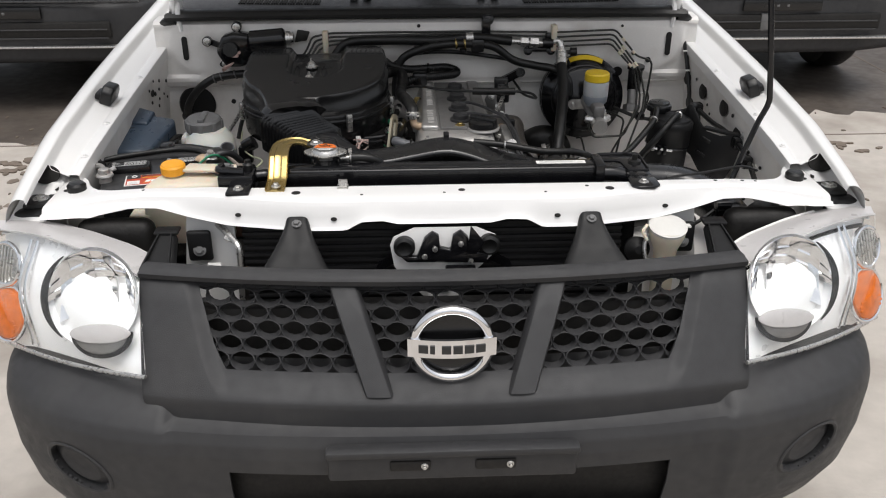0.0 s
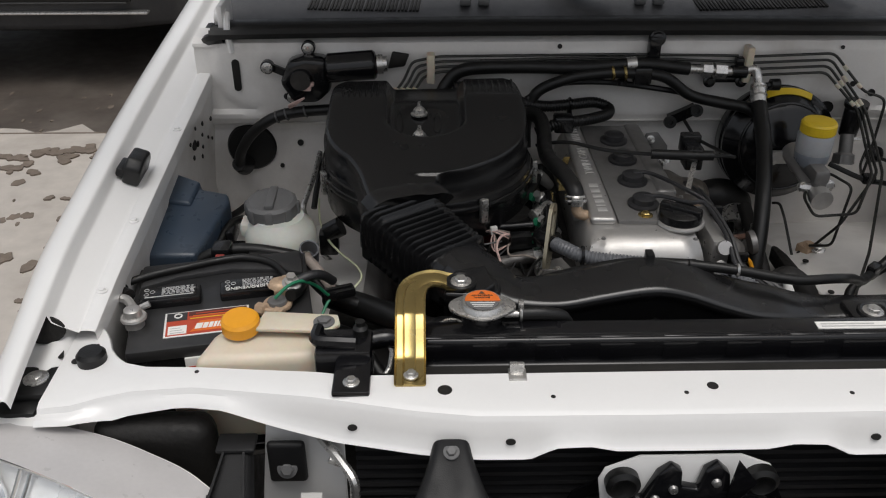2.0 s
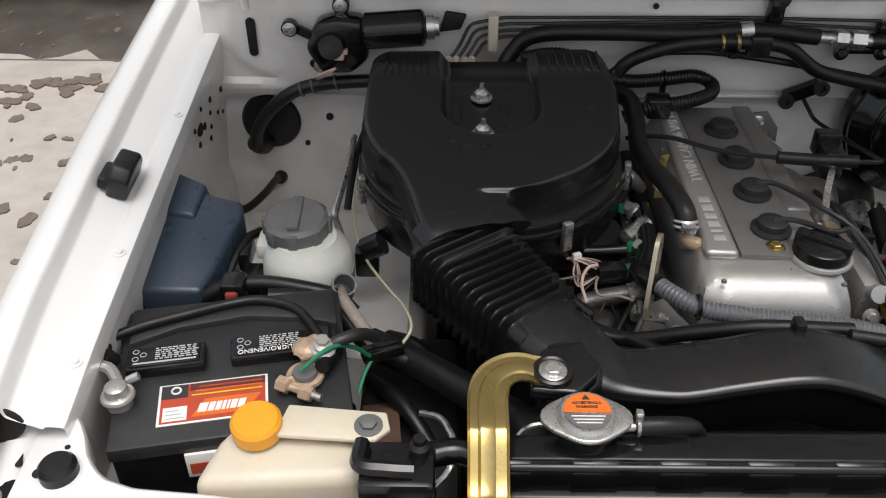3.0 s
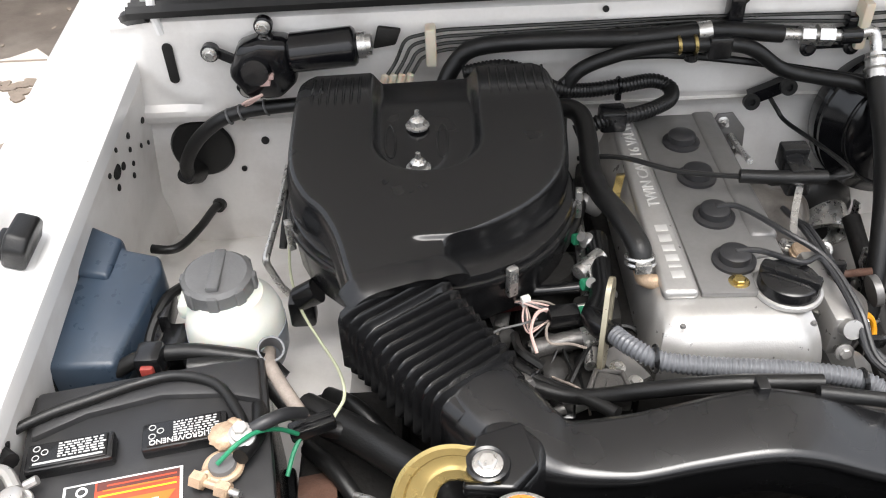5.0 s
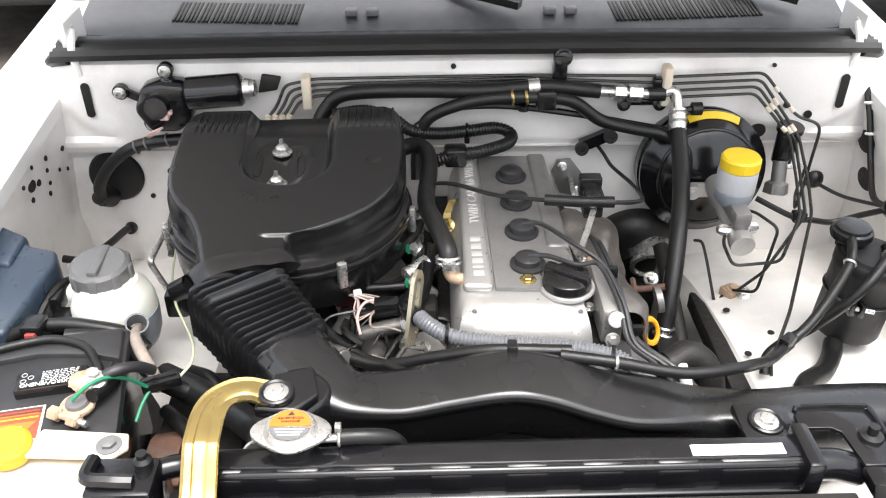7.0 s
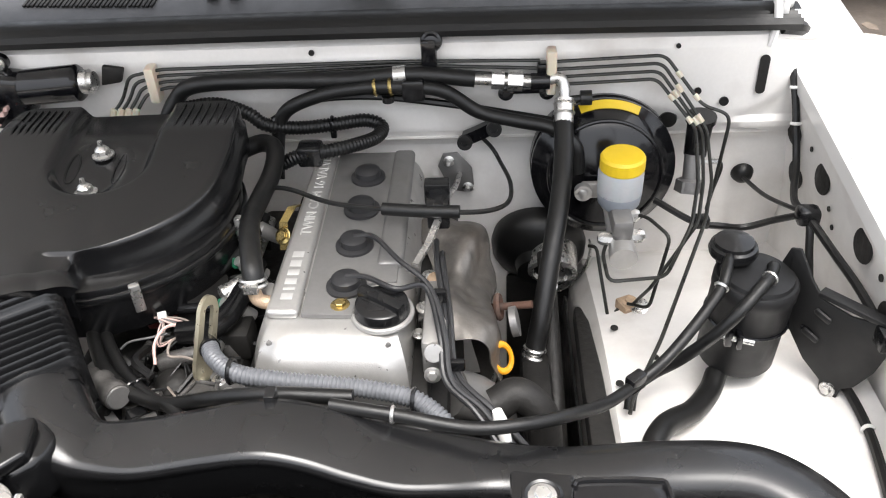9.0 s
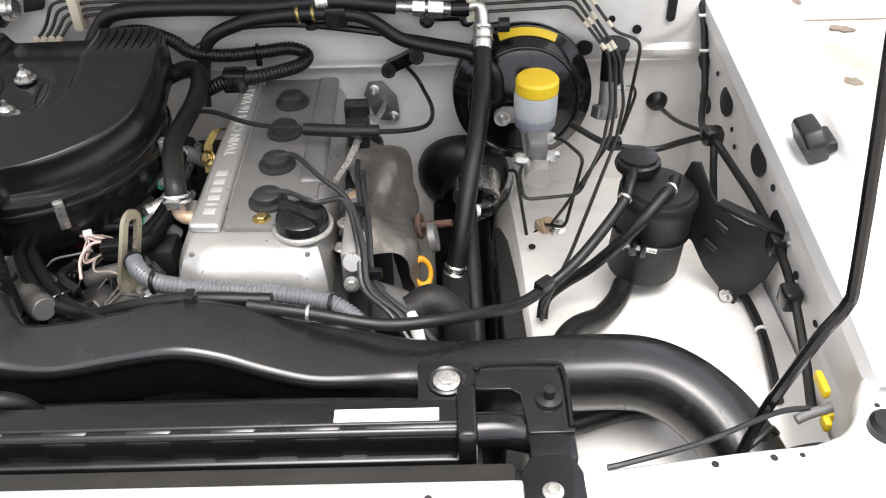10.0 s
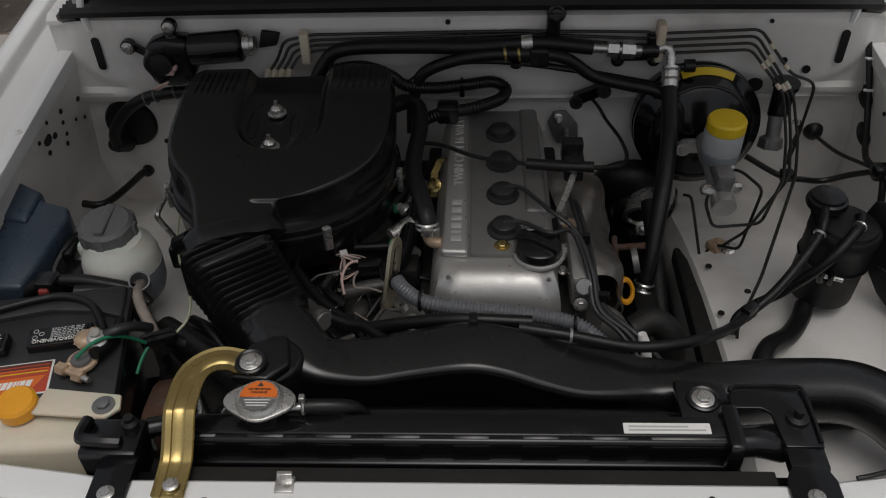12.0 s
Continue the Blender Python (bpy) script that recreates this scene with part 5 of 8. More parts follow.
# brackets over the radiator
gb = thing("gold_bracket", "yellow zinc-plated steel strap over the radiator", "bracket", (-0.33, 0.1, 0.94))
gl = smooth_path([(-0.331, 0.052, 0.9485), (-0.331, 0.088, 0.951), (-0.331, 0.106, 0.957), (-0.331, 0.138, 0.984), (-0.331, 0.152, 0.990), (-0.33, 0.185, 0.992), (-0.323, 0.207, 0.992), (-0.308, 0.221, 0.991), (-0.292, 0.226, 0.988), (-0.277, 0.227, 0.982), (-0.252, 0.226, 0.981)], 6)
def strap(line, half, thick):
    """A strap kept flat, turning in plan."""
    bm = bmesh.new()
    rings = []
    for i, p in enumerate(line):
        d = line[min(i + 1, len(line) - 1)] - line[max(i - 1, 0)]
        side = Vector((d.y, -d.x, 0)).normalized()
        nrm = side.cross(d).normalized()
        rings.append([bm.verts.new(p + side * a * half + nrm * b) for a, b in ((-1, 0.0035), (-0.86, 0.0006), (-0.5, 0.0), (-0.36, 0.0024), (0.2, 0.0024), (0.36, 0.0), (0.86, 0.0006), (1, 0.0035), (1, 0.004 - thick), (0.86, -thick), (-0.86, -thick), (-1, 0.004 - thick))])
    for a, b in zip(rings, rings[1:]):
        for k in range(12):
            bm.faces.new((a[k], a[(k + 1) % 12], b[(k + 1) % 12], b[k]))
    bm.faces.new(rings[0][::-1])
    bm.faces.new(rings[-1])
    return bm


part("strap", strap(gl, 0.0195, 0.0025), GOLD, gb, "pressed yellow steel strap")
part("foot_bolt", bolt_head((-0.330, 0.066, 0.953), (0, 0, 1), 0.0058), STEEL, gb)
lb = thing("tank_bracket", "black plastic and steel clamp beside the coolant tank", "bracket", (-0.41, 0.1, 0.9))
part("body", join(box(-0.452, -0.38, 0.10, 0.155, 0.90, 0.962, 0.006), box(-0.425, -0.379, 0.035, 0.11, 0.945, 0.953, 0.003), tube([(-0.45, 0.148, 0.966), (-0.45, 0.12, 0.968), (-0.425, 0.115, 0.968), (-0.40, 0.115, 0.966)], 0.008, 8), tube([(-0.385, 0.155, 0.94), (-0.36, 0.16, 0.94), (-0.335, 0.15, 0.94)], 0.013, 10)), BLACKPAINT, lb)
part("peg", lathe([(0.01, 0), (0.01, 0.012), (0.006, 0.016), (0.006, 0.022), (0, 0.022)], at(-0.395, 0.14, 0.96)), RUBBER, lb)
part("bolt", bolt_head((-0.402, 0.054, 0.953), (0, 0, 1), 0.0064), STEEL, lb)
rb = thing("radiator_bracket", "black enamelled steel bracket holding radiator and duct", "bracket", (0.4, 0.12, 0.9))
part("plate", join(prism([(0.335, 0.205), (0.345, 0.218), (0.415, 0.218), (0.43, 0.205), (0.43, 0.125), (0.385, 0.125), (0.38, 0.175), (0.37, 0.182), (0.335, 0.182)], 0.948, 0.954, 0.002), box(0.384, 0.43, 0.095, 0.128, 0.935, 0.952, 0.004), prism([(0.386, 0.033), (0.418, 0.033), (0.432, 0.046), (0.432, 0.08), (0.424, 0.1), (0.384, 0.1), (0.374, 0.08), (0.374, 0.045)], 0.946, 0.953, 0.003)), BLACKPAINT, rb)
part("plate_bead", tube([(0.336, 0.207, 0.955), (0.347, 0.215, 0.955), (0.413, 0.215, 0.955), (0.427, 0.203, 0.955), (0.427, 0.13, 0.955)], 0.003, 6, 3), BLACKPAINT, rb)
part("peg", lathe([(0.014, 0), (0.013, 0.005), (0.006, 0.007), (0.006, 0.018), (0, 0.018)], at(0.408, 0.165, 0.954)), RUBBER, rb)
part("bolt", bolt_head((0.401, 0.058, 0.953), (0, 0, 1), 0.0062), STEEL, rb)

# ---- battery ----
battery = thing("battery", "black car battery with corroded terminals and printed labels", "battery", (-0.62, 0.31, 0.7))
part("case", box(-0.744, -0.486, 0.218, 0.437, 0.70, 0.885, 0.005), PLASTIC, battery, "black battery case")
part("top", join(box(-0.746, -0.484, 0.216, 0.44, 0.872, 0.892, 0.004), prism([(-0.738, 0.37), (-0.68, 0.392), (-0.6, 0.4), (-0.53, 0.385), (-0.49, 0.366), (-0.49, 0.437), (-0.738, 0.437)], 0.885, 0.9, 0.006)), DUSTY, battery)
for x0, x1, words in ((-0.735, -0.645, False), (-0.617, -0.527, True)):
    vent = part("vent_cap", join(box(x0, x1, 0.319, 0.356, 0.89, 0.907, 0.004), box(x0 + 0.006, x1 - 0.006, 0.322, 0.353, 0.905, 0.909, 0.002)), PLASTIC, battery, "black vent cap with white print")
    rng = random.Random(7 if words else 3)
    dashes = []
    for r in range(6):
        x = x0 + 0.034
        while x < x1 - 0.012:
            w = rng.uniform(0.002, 0.007)
            dashes.append(box(x, x + w, 0.3305 + 0.0034 * r, 0.3323 + 0.0034 * r, 0.909, 0.9093, 0))
            x += w + rng.uniform(0.001, 0.0025)
    for r in range(3):
        dashes.append(ring((x0 + 0.012 + 0.0085 * (r % 2), 0.334 + 0.006 * r, 0.9092), (0, 0, 1), 0.0034, 0.0006, 12, 4))
    part("small_print", join(*dashes), GREYPRINT, vent, "rows of small white print")
    if not words:
        part("print_line", box(x0 + 0.01, x1 - 0.01, 0.325, 0.3275, 0.909, 0.9093, 0), GREYPRINT, vent)
    if words:
        text_on("PELIGRO/VENENO", 0.0088, at(x0 + 0.045, 0.3258, 0.9094, 0, 0, 180), LABEL, vent)
sticker = part("sticker", box(-0.696, -0.576, 0.241, 0.302, 0.892, 0.8932, 0.0003), LABEL, battery, "white and orange battery label")
part("sticker_red", box(-0.693, -0.579, 0.2435, 0.2995, 0.8932, 0.8935, 0), LABELRED, sticker)
part("sticker_top", box(-0.693, -0.664, 0.2795, 0.2995, 0.8935, 0.8938, 0), PRINT, sticker)
part("sticker_band", box(-0.662, -0.579, 0.2885, 0.2995, 0.8935, 0.8938, 0), LABELDARK, sticker)
part("sticker_box", box(-0.69, -0.664, 0.246, 0.2665, 0.8935, 0.8938, 0), LABEL, sticker)
part("sticker_flash", prism([(-0.659, 0.249), (-0.60, 0.249), (-0.583, 0.274), (-0.645, 0.274)], 0.8935, 0.8938, 0), ORANGEPRINT, sticker)
start = -0.653
for wide in (0.011, 0.008, 0.007, 0.005, 0.004, 0.008, 0.009):
    part("sticker_word", prism([(start, 0.2545), (start + wide - 0.0014, 0.2545), (start + wide + 0.0016, 0.2675), (start + 0.003, 0.2675)], 0.8938, 0.8941, 0), LABEL, sticker)
    start += wide
for i in range(3):
    part("print_line", box(-0.66 + 0.004 * i, -0.582, 0.2805 + 0.006 * i, 0.2825 + 0.006 * i, 0.8938, 0.894, 0), (YELLOW, ORANGEPRINT, LABELRED)[i], sticker)
    part("print_line", box(-0.687, -0.667 - 0.003 * i, 0.249 + 0.0055 * i, 0.2505 + 0.0055 * i, 0.8938, 0.894, 0), GREYPRINT, sticker)
part("recycle_mark", ring((-0.677, 0.291, 0.894), (0, 0, 1), 0.005, 0.0012, 12, 6), LABEL, sticker)
hold = part("hold_label", box(-0.668, -0.59, 0.2125, 0.2165, 0.838, 0.874, 0.001), LABEL, battery, "torn red and white label")
part("label_band", box(-0.664, -0.594, 0.2118, 0.2125, 0.844, 0.86, 0), LABELRED, hold)
part("terminal_post", join(lathe([(0.014, 0), (0.013, 0.018), (0.012, 0.03), (0.009, 0.032), (0, 0.032)], at(-0.737, 0.283, 0.89)), ring((-0.737, 0.283, 0.906), (0, 0, 1), 0.0145, 0.0045, 24, 8), tube([(-0.737, 0.298, 0.91), (-0.748, 0.318, 0.914), (-0.765, 0.325, 0.916)], 0.007, 8), tube([(-0.728, 0.3, 0.91), (-0.715, 0.302, 0.914)], 0.005, 8)), CAST, battery, "grey lead terminal with clamp")
battery.rotation_euler = (0, 0, radians(10.5))
part("tray", box(-0.77, -0.475, 0.20, 0.415, 0.685, 0.71, 0.005), BLACKPAINT, battery, "black steel battery tray")
alone("battery_cable", tube([(-0.76, 0.325, 0.915), (-0.768, 0.352, 0.905), (-0.735, 0.375, 0.906), (-0.685, 0.398, 0.906), (-0.64, 0.418, 0.905), (-0.60, 0.425, 0.906), (-0.555, 0.41, 0.905), (-0.525, 0.37, 0.902), (-0.512, 0.34, 0.905)], 0.006, 10), RUBBER, "black earth cable lying over the battery", "cable")
alone("ground_cable", tube([(-0.748, 0.31, 0.912), (-0.77, 0.33, 0.905), (-0.776, 0.36, 0.86), (-0.77, 0.38, 0.80)], 0.009, 10), RUBBER, "black battery cable going down beside the battery", "cable")
def lump(p, r, squash=0.8, seed=0, k=0.25):
    """A crusty rounded lump."""
    bm = bmesh.new()
    bmesh.ops.create_icosphere(bm, subdivisions=3, radius=r)
    for v in bm.verts:
        d = v.co.normalized()
        v.co *= 1 + k * noise.noise(d * 2.2 + Vector((seed, 0, 0))) + 0.4 * k * noise.noise(d * 6 + Vector((0, seed, 0)))
        v.co.z *= squash
    return moved(bm, at(*p))


clamp = thing("battery_clamp", "corroded brass clamp with bolts on the battery post", "battery clamp", (-0.525, 0.3, 0.89))
part("post", lathe([(0.0155, 0), (0.0145, 0.016), (0.0135, 0.018), (0.0, 0.0185)], at(-0.530, 0.299, 0.891), 24), GREYCAP, clamp, "grey lead battery post")
part("clamp_ring", join(ring((-0.530, 0.299, 0.901), (0, 0, 1), 0.0175, 0.0045, 28, 8), lump((-0.546, 0.288, 0.901), 0.009, 0.8, 1)), BRASS, clamp)
part("pinch_bolt", join(tube([(-0.556, 0.284, 0.904), (-0.515, 0.266, 0.904)], 0.0045, 8, straight=True), lathe([(0.0095, -0.005), (0.0095, 0.008), (0.006, 0.010)], aim((-0.553, 0.283, 0.904), (-0.52, 0.268, 0.904)), 6), lathe([(0.0095, -0.006), (0.0095, 0.006), (0.0075, 0.008)], aim((-0.525, 0.270, 0.904), (-0.50, 0.26, 0.904)), 6)), BRASS, clamp, "brass pinch bolt with two nuts", smooth=20)
part("bolt_end", lathe([(0.0045, 0), (0.0045, 0.012), (0, 0.0125)], aim((-0.518, 0.267, 0.904), (-0.49, 0.255, 0.904)), 10), STEEL, clamp)
part("crust", join(lump((-0.530, 0.327, 0.917), 0.0165, 0.55, 3), lump((-0.522, 0.341, 0.916), 0.009, 0.8, 5), lump((-0.509, 0.312, 0.912), 0.008, 0.7, 8), box(-0.537, -0.502, 0.314, 0.333, 0.903, 0.915, 0.003)), BRASS, clamp, "orange corroded terminal plate")
part("terminal_bolt", join(lathe([(0.0145, 0), (0.0145, 0.006), (0.011, 0.008), (0.0105, 0.012), (0.0, 0.014)], at(-0.511, 0.323, 0.918, 12, 8), 20), lathe([(0.0075, 0), (0.0075, 0.006)], at(-0.511, 0.323, 0.931, 12, 8), 6)), CAST, clamp, "pale crusted bolt head")
wires = thing("battery_leads", "taped leads and green wire at the battery clamp", "wiring", (-0.5, 0.35, 0.85))
part("grey_lead", tube([(-0.51, 0.325, 0.92), (-0.485, 0.335, 0.927), (-0.468, 0.352, 0.917), (-0.455, 0.37, 0.895)], 0.0075, 10), LEAD, wires)
part("green_wire", tube([(-0.532, 0.292, 0.916), (-0.512, 0.304, 0.93), (-0.495, 0.322, 0.926), (-0.478, 0.342, 0.905), (-0.462, 0.356, 0.878)], 0.0026, 8), GREEN, wires)
part("green_wire", tube([(-0.475, 0.325, 0.845), (-0.468, 0.345, 0.86), (-0.458, 0.362, 0.872)], 0.0026, 8), GREEN, wires)
part("taped_lead", tube([(-0.512, 0.495, 0.865), (-0.505, 0.46, 0.88), (-0.488, 0.425, 0.885), (-0.468, 0.395, 0.878), (-0.456, 0.378, 0.868)], 0.0085, 10), TAPE, wires, "grubby pale taped lead")
part("connector", box(-0.026, 0.026, -0.010, 0.010, -0.008, 0.008, 0.003, m=at(-0.448, 0.371, 0.872, 0, 0, 22)), PLASTIC, wires)
part("connector_rib", box(-0.022, 0.022, -0.003, 0.003, 0.007, 0.011, 0.001, m=at(-0.448, 0.371, 0.872, 0, 0, 22)), PLASTIC, wires)
part("link_wire", tube([(-0.425, 0.382, 0.872), (-0.414, 0.41, 0.875), (-0.425, 0.46, 0.865), (-0.455, 0.53, 0.845), (-0.487, 0.60, 0.835), (-0.51, 0.68, 0.83), (-0.52, 0.76, 0.835)], 0.002, 8), PALEWIRE, wires, "thin pale green wire")
part("open_sleeve", lathe([(0.0165, 0.015), (0.0165, 0.043), (0.014, 0.043), (0.013, 0.015)], aim((-0.513, 0.492, 0.855), (-0.492, 0.452, 0.935)), 18, False), CONDUIT, wires, "open grey sleeve end")
part("dark_lead", tube([(-0.60, 0.455, 0.885), (-0.55, 0.46, 0.88), (-0.51, 0.445, 0.87), (-0.48, 0.415, 0.855), (-0.45, 0.40, 0.84), (-0.40, 0.39, 0.83)], 0.012, 10), RUBBER, wires)
part("dark_lead", tube([(-0.51, 0.30, 0.915), (-0.50, 0.335, 0.905), (-0.505, 0.38, 0.89), (-0.52, 0.42, 0.875)], 0.009, 10), RUBBER, wires)
alone("rusty_plate", join(strip([(-0.44, 0.245, 0.80), (-0.447, 0.30, 0.795), (-0.452, 0.355, 0.78), (-0.458, 0.39, 0.755)], 0.045, 0.004), box(-0.462, -0.415, 0.24, 0.25, 0.76, 0.835, 0.004), box(-0.455, -0.41, 0.25, 0.28, 0.80, 0.806, 0.002)), RUST, "rusty steel plate beside the battery", "bracket")
alone("release_cable", tube([(0.675, 0.168, 0.93), (0.63, 0.147, 0.948), (0.549, 0.111, 0.951), (0.477, 0.09, 0.951), (0.455, 0.086, 0.949)], 0.003, 8), RUBBER, "thin black cable lying across the radiator support", "cable")
alone("spring_wire", bent([(-0.40, 0.30, 0.84), (-0.375, 0.285, 0.85), (-0.36, 0.25, 0.85), (-0.365, 0.215, 0.84), (-0.395, 0.195, 0.82)], 0.004), STEEL, "bent bare steel wire by the radiator", "wire")

# Dark bulk added so that the gap beside the battery isn't pale
part("splash_shield", box(-0.485, -0.35, 0.17, 0.53, 0.62, 0.755, 0.02), DARK, truck, "dark bulk added to fill the gap below the battery")
for p, q in (((-0.47, 0.42, 0.77), (-0.38, 0.30, 0.76)), ((-0.45, 0.50, 0.775), (-0.37, 0.42, 0.78)), ((-0.47, 0.33, 0.77), (-0.40, 0.22, 0.79))):
    part("shield_hose", tube([p, ((p[0] + q[0]) / 2, (p[1] + q[1]) / 2, p[2] + 0.02), q], 0.011, 10), RUBBER, truck)

# ---- coolant tank ----
tank = thing("coolant_tank", "cream plastic coolant overflow tank with yellow cap", "coolant tank", (-0.53, 0.16, 0.8))
part("body", join(prism([(-0.622, 0.118), (-0.44, 0.128), (-0.435, 0.165), (-0.475, 0.205), (-0.585, 0.212), (-0.605, 0.18)], 0.80, 0.935, 0.014, 4, taper=0.9), box(-0.645, -0.60, 0.118, 0.16, 0.84, 0.872, 0.006)), TANK, tank, "cream moulded tank")
part("arm", prism([(-0.54, 0.17), (-0.44, 0.163), (-0.425, 0.178), (-0.43, 0.20), (-0.53, 0.21)], 0.945, 0.951, 0.002), TANK, tank)
part("arm_bolt", bolt_head((-0.447, 0.182, 0.951), (0, 0, 1), 0.009), GREYCAP, tank)
part("neck", lathe([(0.02, 0), (0.02, 0.02)], at(-0.558, 0.183, 0.925)), TANK, tank)
part("cap", lathe([(0.0235, 0), (0.0255, 0.002), (0.0255, 0.017), (0.022, 0.021), (0.012, 0.022), (0.0, 0.021)], at(-0.558, 0.183, 0.94, 4), 40), ORANGECAP, tank, "yellow-orange screw cap")

# ---- fuse box, steering reservoir ----
fuse = thing("fuse_box", "slate blue plastic relay box beside the battery", "fuse box", (-0.73, 0.56, 0.78))
def relay_cover():
    """A long cover that climbs towards the back, with a raised lobe."""
    def climb(bm):
        for v in bm.verts:
            v.co.z += 0.16 * (v.co.y - 0.455)
        return bm
    low = prism([(-0.774, 0.462), (-0.688, 0.46), (-0.656, 0.606), (-0.664, 0.63), (-0.712, 0.644), (-0.72, 0.664), (-0.768, 0.688)], 0.815, 0.889, 0.007, 3)
    lobe = prism([(-0.77, 0.60), (-0.722, 0.59), (-0.716, 0.655), (-0.768, 0.684)], 0.86, 0.896, 0.006, 3)
    return climb(join(low, lobe))


part("cover", relay_cover(), BLUEBOX, fuse, "slate blue snap-on cover")
part("body", box(-0.758, -0.684, 0.47, 0.64, 0.74, 0.82, 0.006), PLASTIC, fuse, "black relay box base")
part("cover_chip", box(-0.015, 0.012, -0.0012, 0.0012, -0.0005, 0.0006, 0, m=at(-0.722, 0.475, 0.8875, 0, 0, 35)), GREYPRINT, fuse)
part("latch_tab", box(-0.66, -0.645, 0.55, 0.6, 0.85, 0.88, 0.003), PLASTIC, fuse)
part("wing_bracket", join(box(-0.775, -0.765, 0.60, 0.68, 0.86, 0.95, 0.003), box(-0.775, -0.765, 0.46, 0.53, 0.84, 0.92, 0.003)), PLASTIC, fuse, "black mounting plate on the wing")
part("relay", box(-0.655, -0.622, 0.50, 0.56, 0.80, 0.86, 0.004), PLASTIC, fuse)
part("red_plug", box(-0.653, -0.637, 0.444, 0.456, 0.872, 0.897, 0.003), RED, fuse, "red plug end")
part("plug_housing", join(box(-0.661, -0.629, 0.45, 0.485, 0.862, 0.906, 0.006)), PLASTIC, fuse)
psr = thing("steering_fluid_reservoir", "milky plastic power steering reservoir with grey cap", "fluid reservoir", (-0.578, 0.57, 0.78))
part("bowl", lathe([(0.044, 0), (0.056, 0.012), (0.062, 0.03), (0.0632, 0.055), (0.0634, 0.07)], at(-0.562, 0.553, 0.79), 36), FLUID, psr, "milky bowl darkened by fluid")
part("body", lathe([(0.0627, 0.0), (0.062, 0.03), (0.056, 0.048), (0.046, 0.058), (0.042, 0.066)], at(-0.562, 0.553, 0.845), 36), RESERVOIR, psr, "milky white upper body")
part("shoulder", box(-0.635, -0.60, 0.555, 0.6, 0.865, 0.892, 0.008), RESERVOIR, psr)
part("cap", join(lathe([(0.043, 0), (0.0445, 0.003), (0.0435, 0.028), (0.038, 0.033), (0.0, 0.034)], at(-0.575, 0.567, 0.905, 5), 36), box(-0.583, -0.567, 0.53, 0.605, 0.934, 0.943, 0.003)), GREYCAP, psr, "grey ribbed screw cap")
for a in range(0, 360, 45):
    part("cap_grip", box(-0.007, 0.007, -0.004, 0.004, 0.0, 0.026, 0.003, m=at(-0.575 + 0.0435 * math.cos(radians(a)), 0.567 + 0.0435 * math.sin(radians(a)), 0.906, 0, 0, a + 90)), GREYCAP, psr)
part("foot", lathe([(0.03, 0), (0.035, 0.02), (0.05, 0.035)], at(-0.575, 0.555, 0.745)), RESERVOIR, psr)
alone("loom", tube([(-0.70, 0.47, 0.865), (-0.66, 0.475, 0.885), (-0.61, 0.478, 0.89), (-0.56, 0.475, 0.885), (-0.515, 0.47, 0.875), (-0.49, 0.455, 0.86)], 0.010, 10), RUBBER, "taped black wiring loom behind the battery", "wiring")
alone("loom_branch", tube([(-0.66, 0.50, 0.83), (-0.67, 0.53, 0.86), (-0.655, 0.58, 0.88), (-0.64, 0.62, 0.87)], 0.007, 8), RUBBER, "black wiring branch beside the relay box", "wiring")
alone("wing_harness", join(tube([(-0.688, 1.012, 0.715), (-0.692, 0.985, 0.725), (-0.70, 0.92, 0.738), (-0.716, 0.865, 0.746), (-0.735, 0.848, 0.748), (-0.765, 0.85, 0.75)], 0.0075, 10), lathe([(0.013, 0), (0.011, 0.012)], aim((-0.688, 1.013, 0.715), (-0.69, 0.9, 0.73)), 14)), RUBBER, "short black harness from bulkhead to inner wing", "wiring")
alone("wing_plug", join(box(-0.505, -0.47, 0.60, 0.63, 0.80, 0.845, 0.005), lathe([(0.018, 0), (0.018, 0.03)], at(-0.49, 0.615, 0.84, 0, 60))), PLASTIC, "black electrical plug below the air cleaner", "connector")
alone("white_pipe", bent([(-0.525, 0.87, 0.885), (-0.53, 0.784, 0.872), (-0.54, 0.672, 0.862), (-0.532, 0.70, 0.79), (-0.522, 0.735, 0.728), (-0.474, 0.728, 0.68)], 0.0055), STEEL, "bare bent pipe along the inner wing", "pipe")
alone("vacuum_hose", tube([(-0.50, 0.92, 0.90), (-0.515, 0.85, 0.88), (-0.525, 0.79, 0.85), (-0.53, 0.75, 0.82)], 0.006, 8), RUBBER, "thin black hose beside the air cleaner", "hose")
grommet = thing("bulkhead_grommet", "large round black rubber grommet in the bulkhead", "grommet", (-0.69, 1.0, 0.835))
part("disc", lathe([(0.052, 0), (0.054, 0.004), (0.05, 0.01), (0.02, 0.013), (0.0, 0.013)], aim((-0.692, 1.013, 0.838), (-0.692, 0.9, 0.845)), 36), RUBBER, grommet)
part("boot", lathe([(0.024, 0), (0.02, 0.02), (0.013, 0.05)], aim((-0.712, 0.998, 0.80), (-0.715, 0.955, 0.82)), 18), RUBBER, grommet)
part("harness", tube([(-0.714, 0.965, 0.805), (-0.705, 0.95, 0.85), (-0.675, 0.948, 0.895), (-0.63, 0.95, 0.928), (-0.58, 0.953, 0.94), (-0.50, 0.955, 0.945), (-0.46, 0.955, 0.945)], 0.0115, 10), RUBBER, grommet, "taped black harness")
parts("tape_band", [*[ring(p, (1, 0, 0.3), 0.012, 0.002, 16, 6) for p in ((-0.62, 0.95, 0.931), (-0.60, 0.952, 0.936), (-0.56, 0.954, 0.942))]], GREYCAP, grommet)

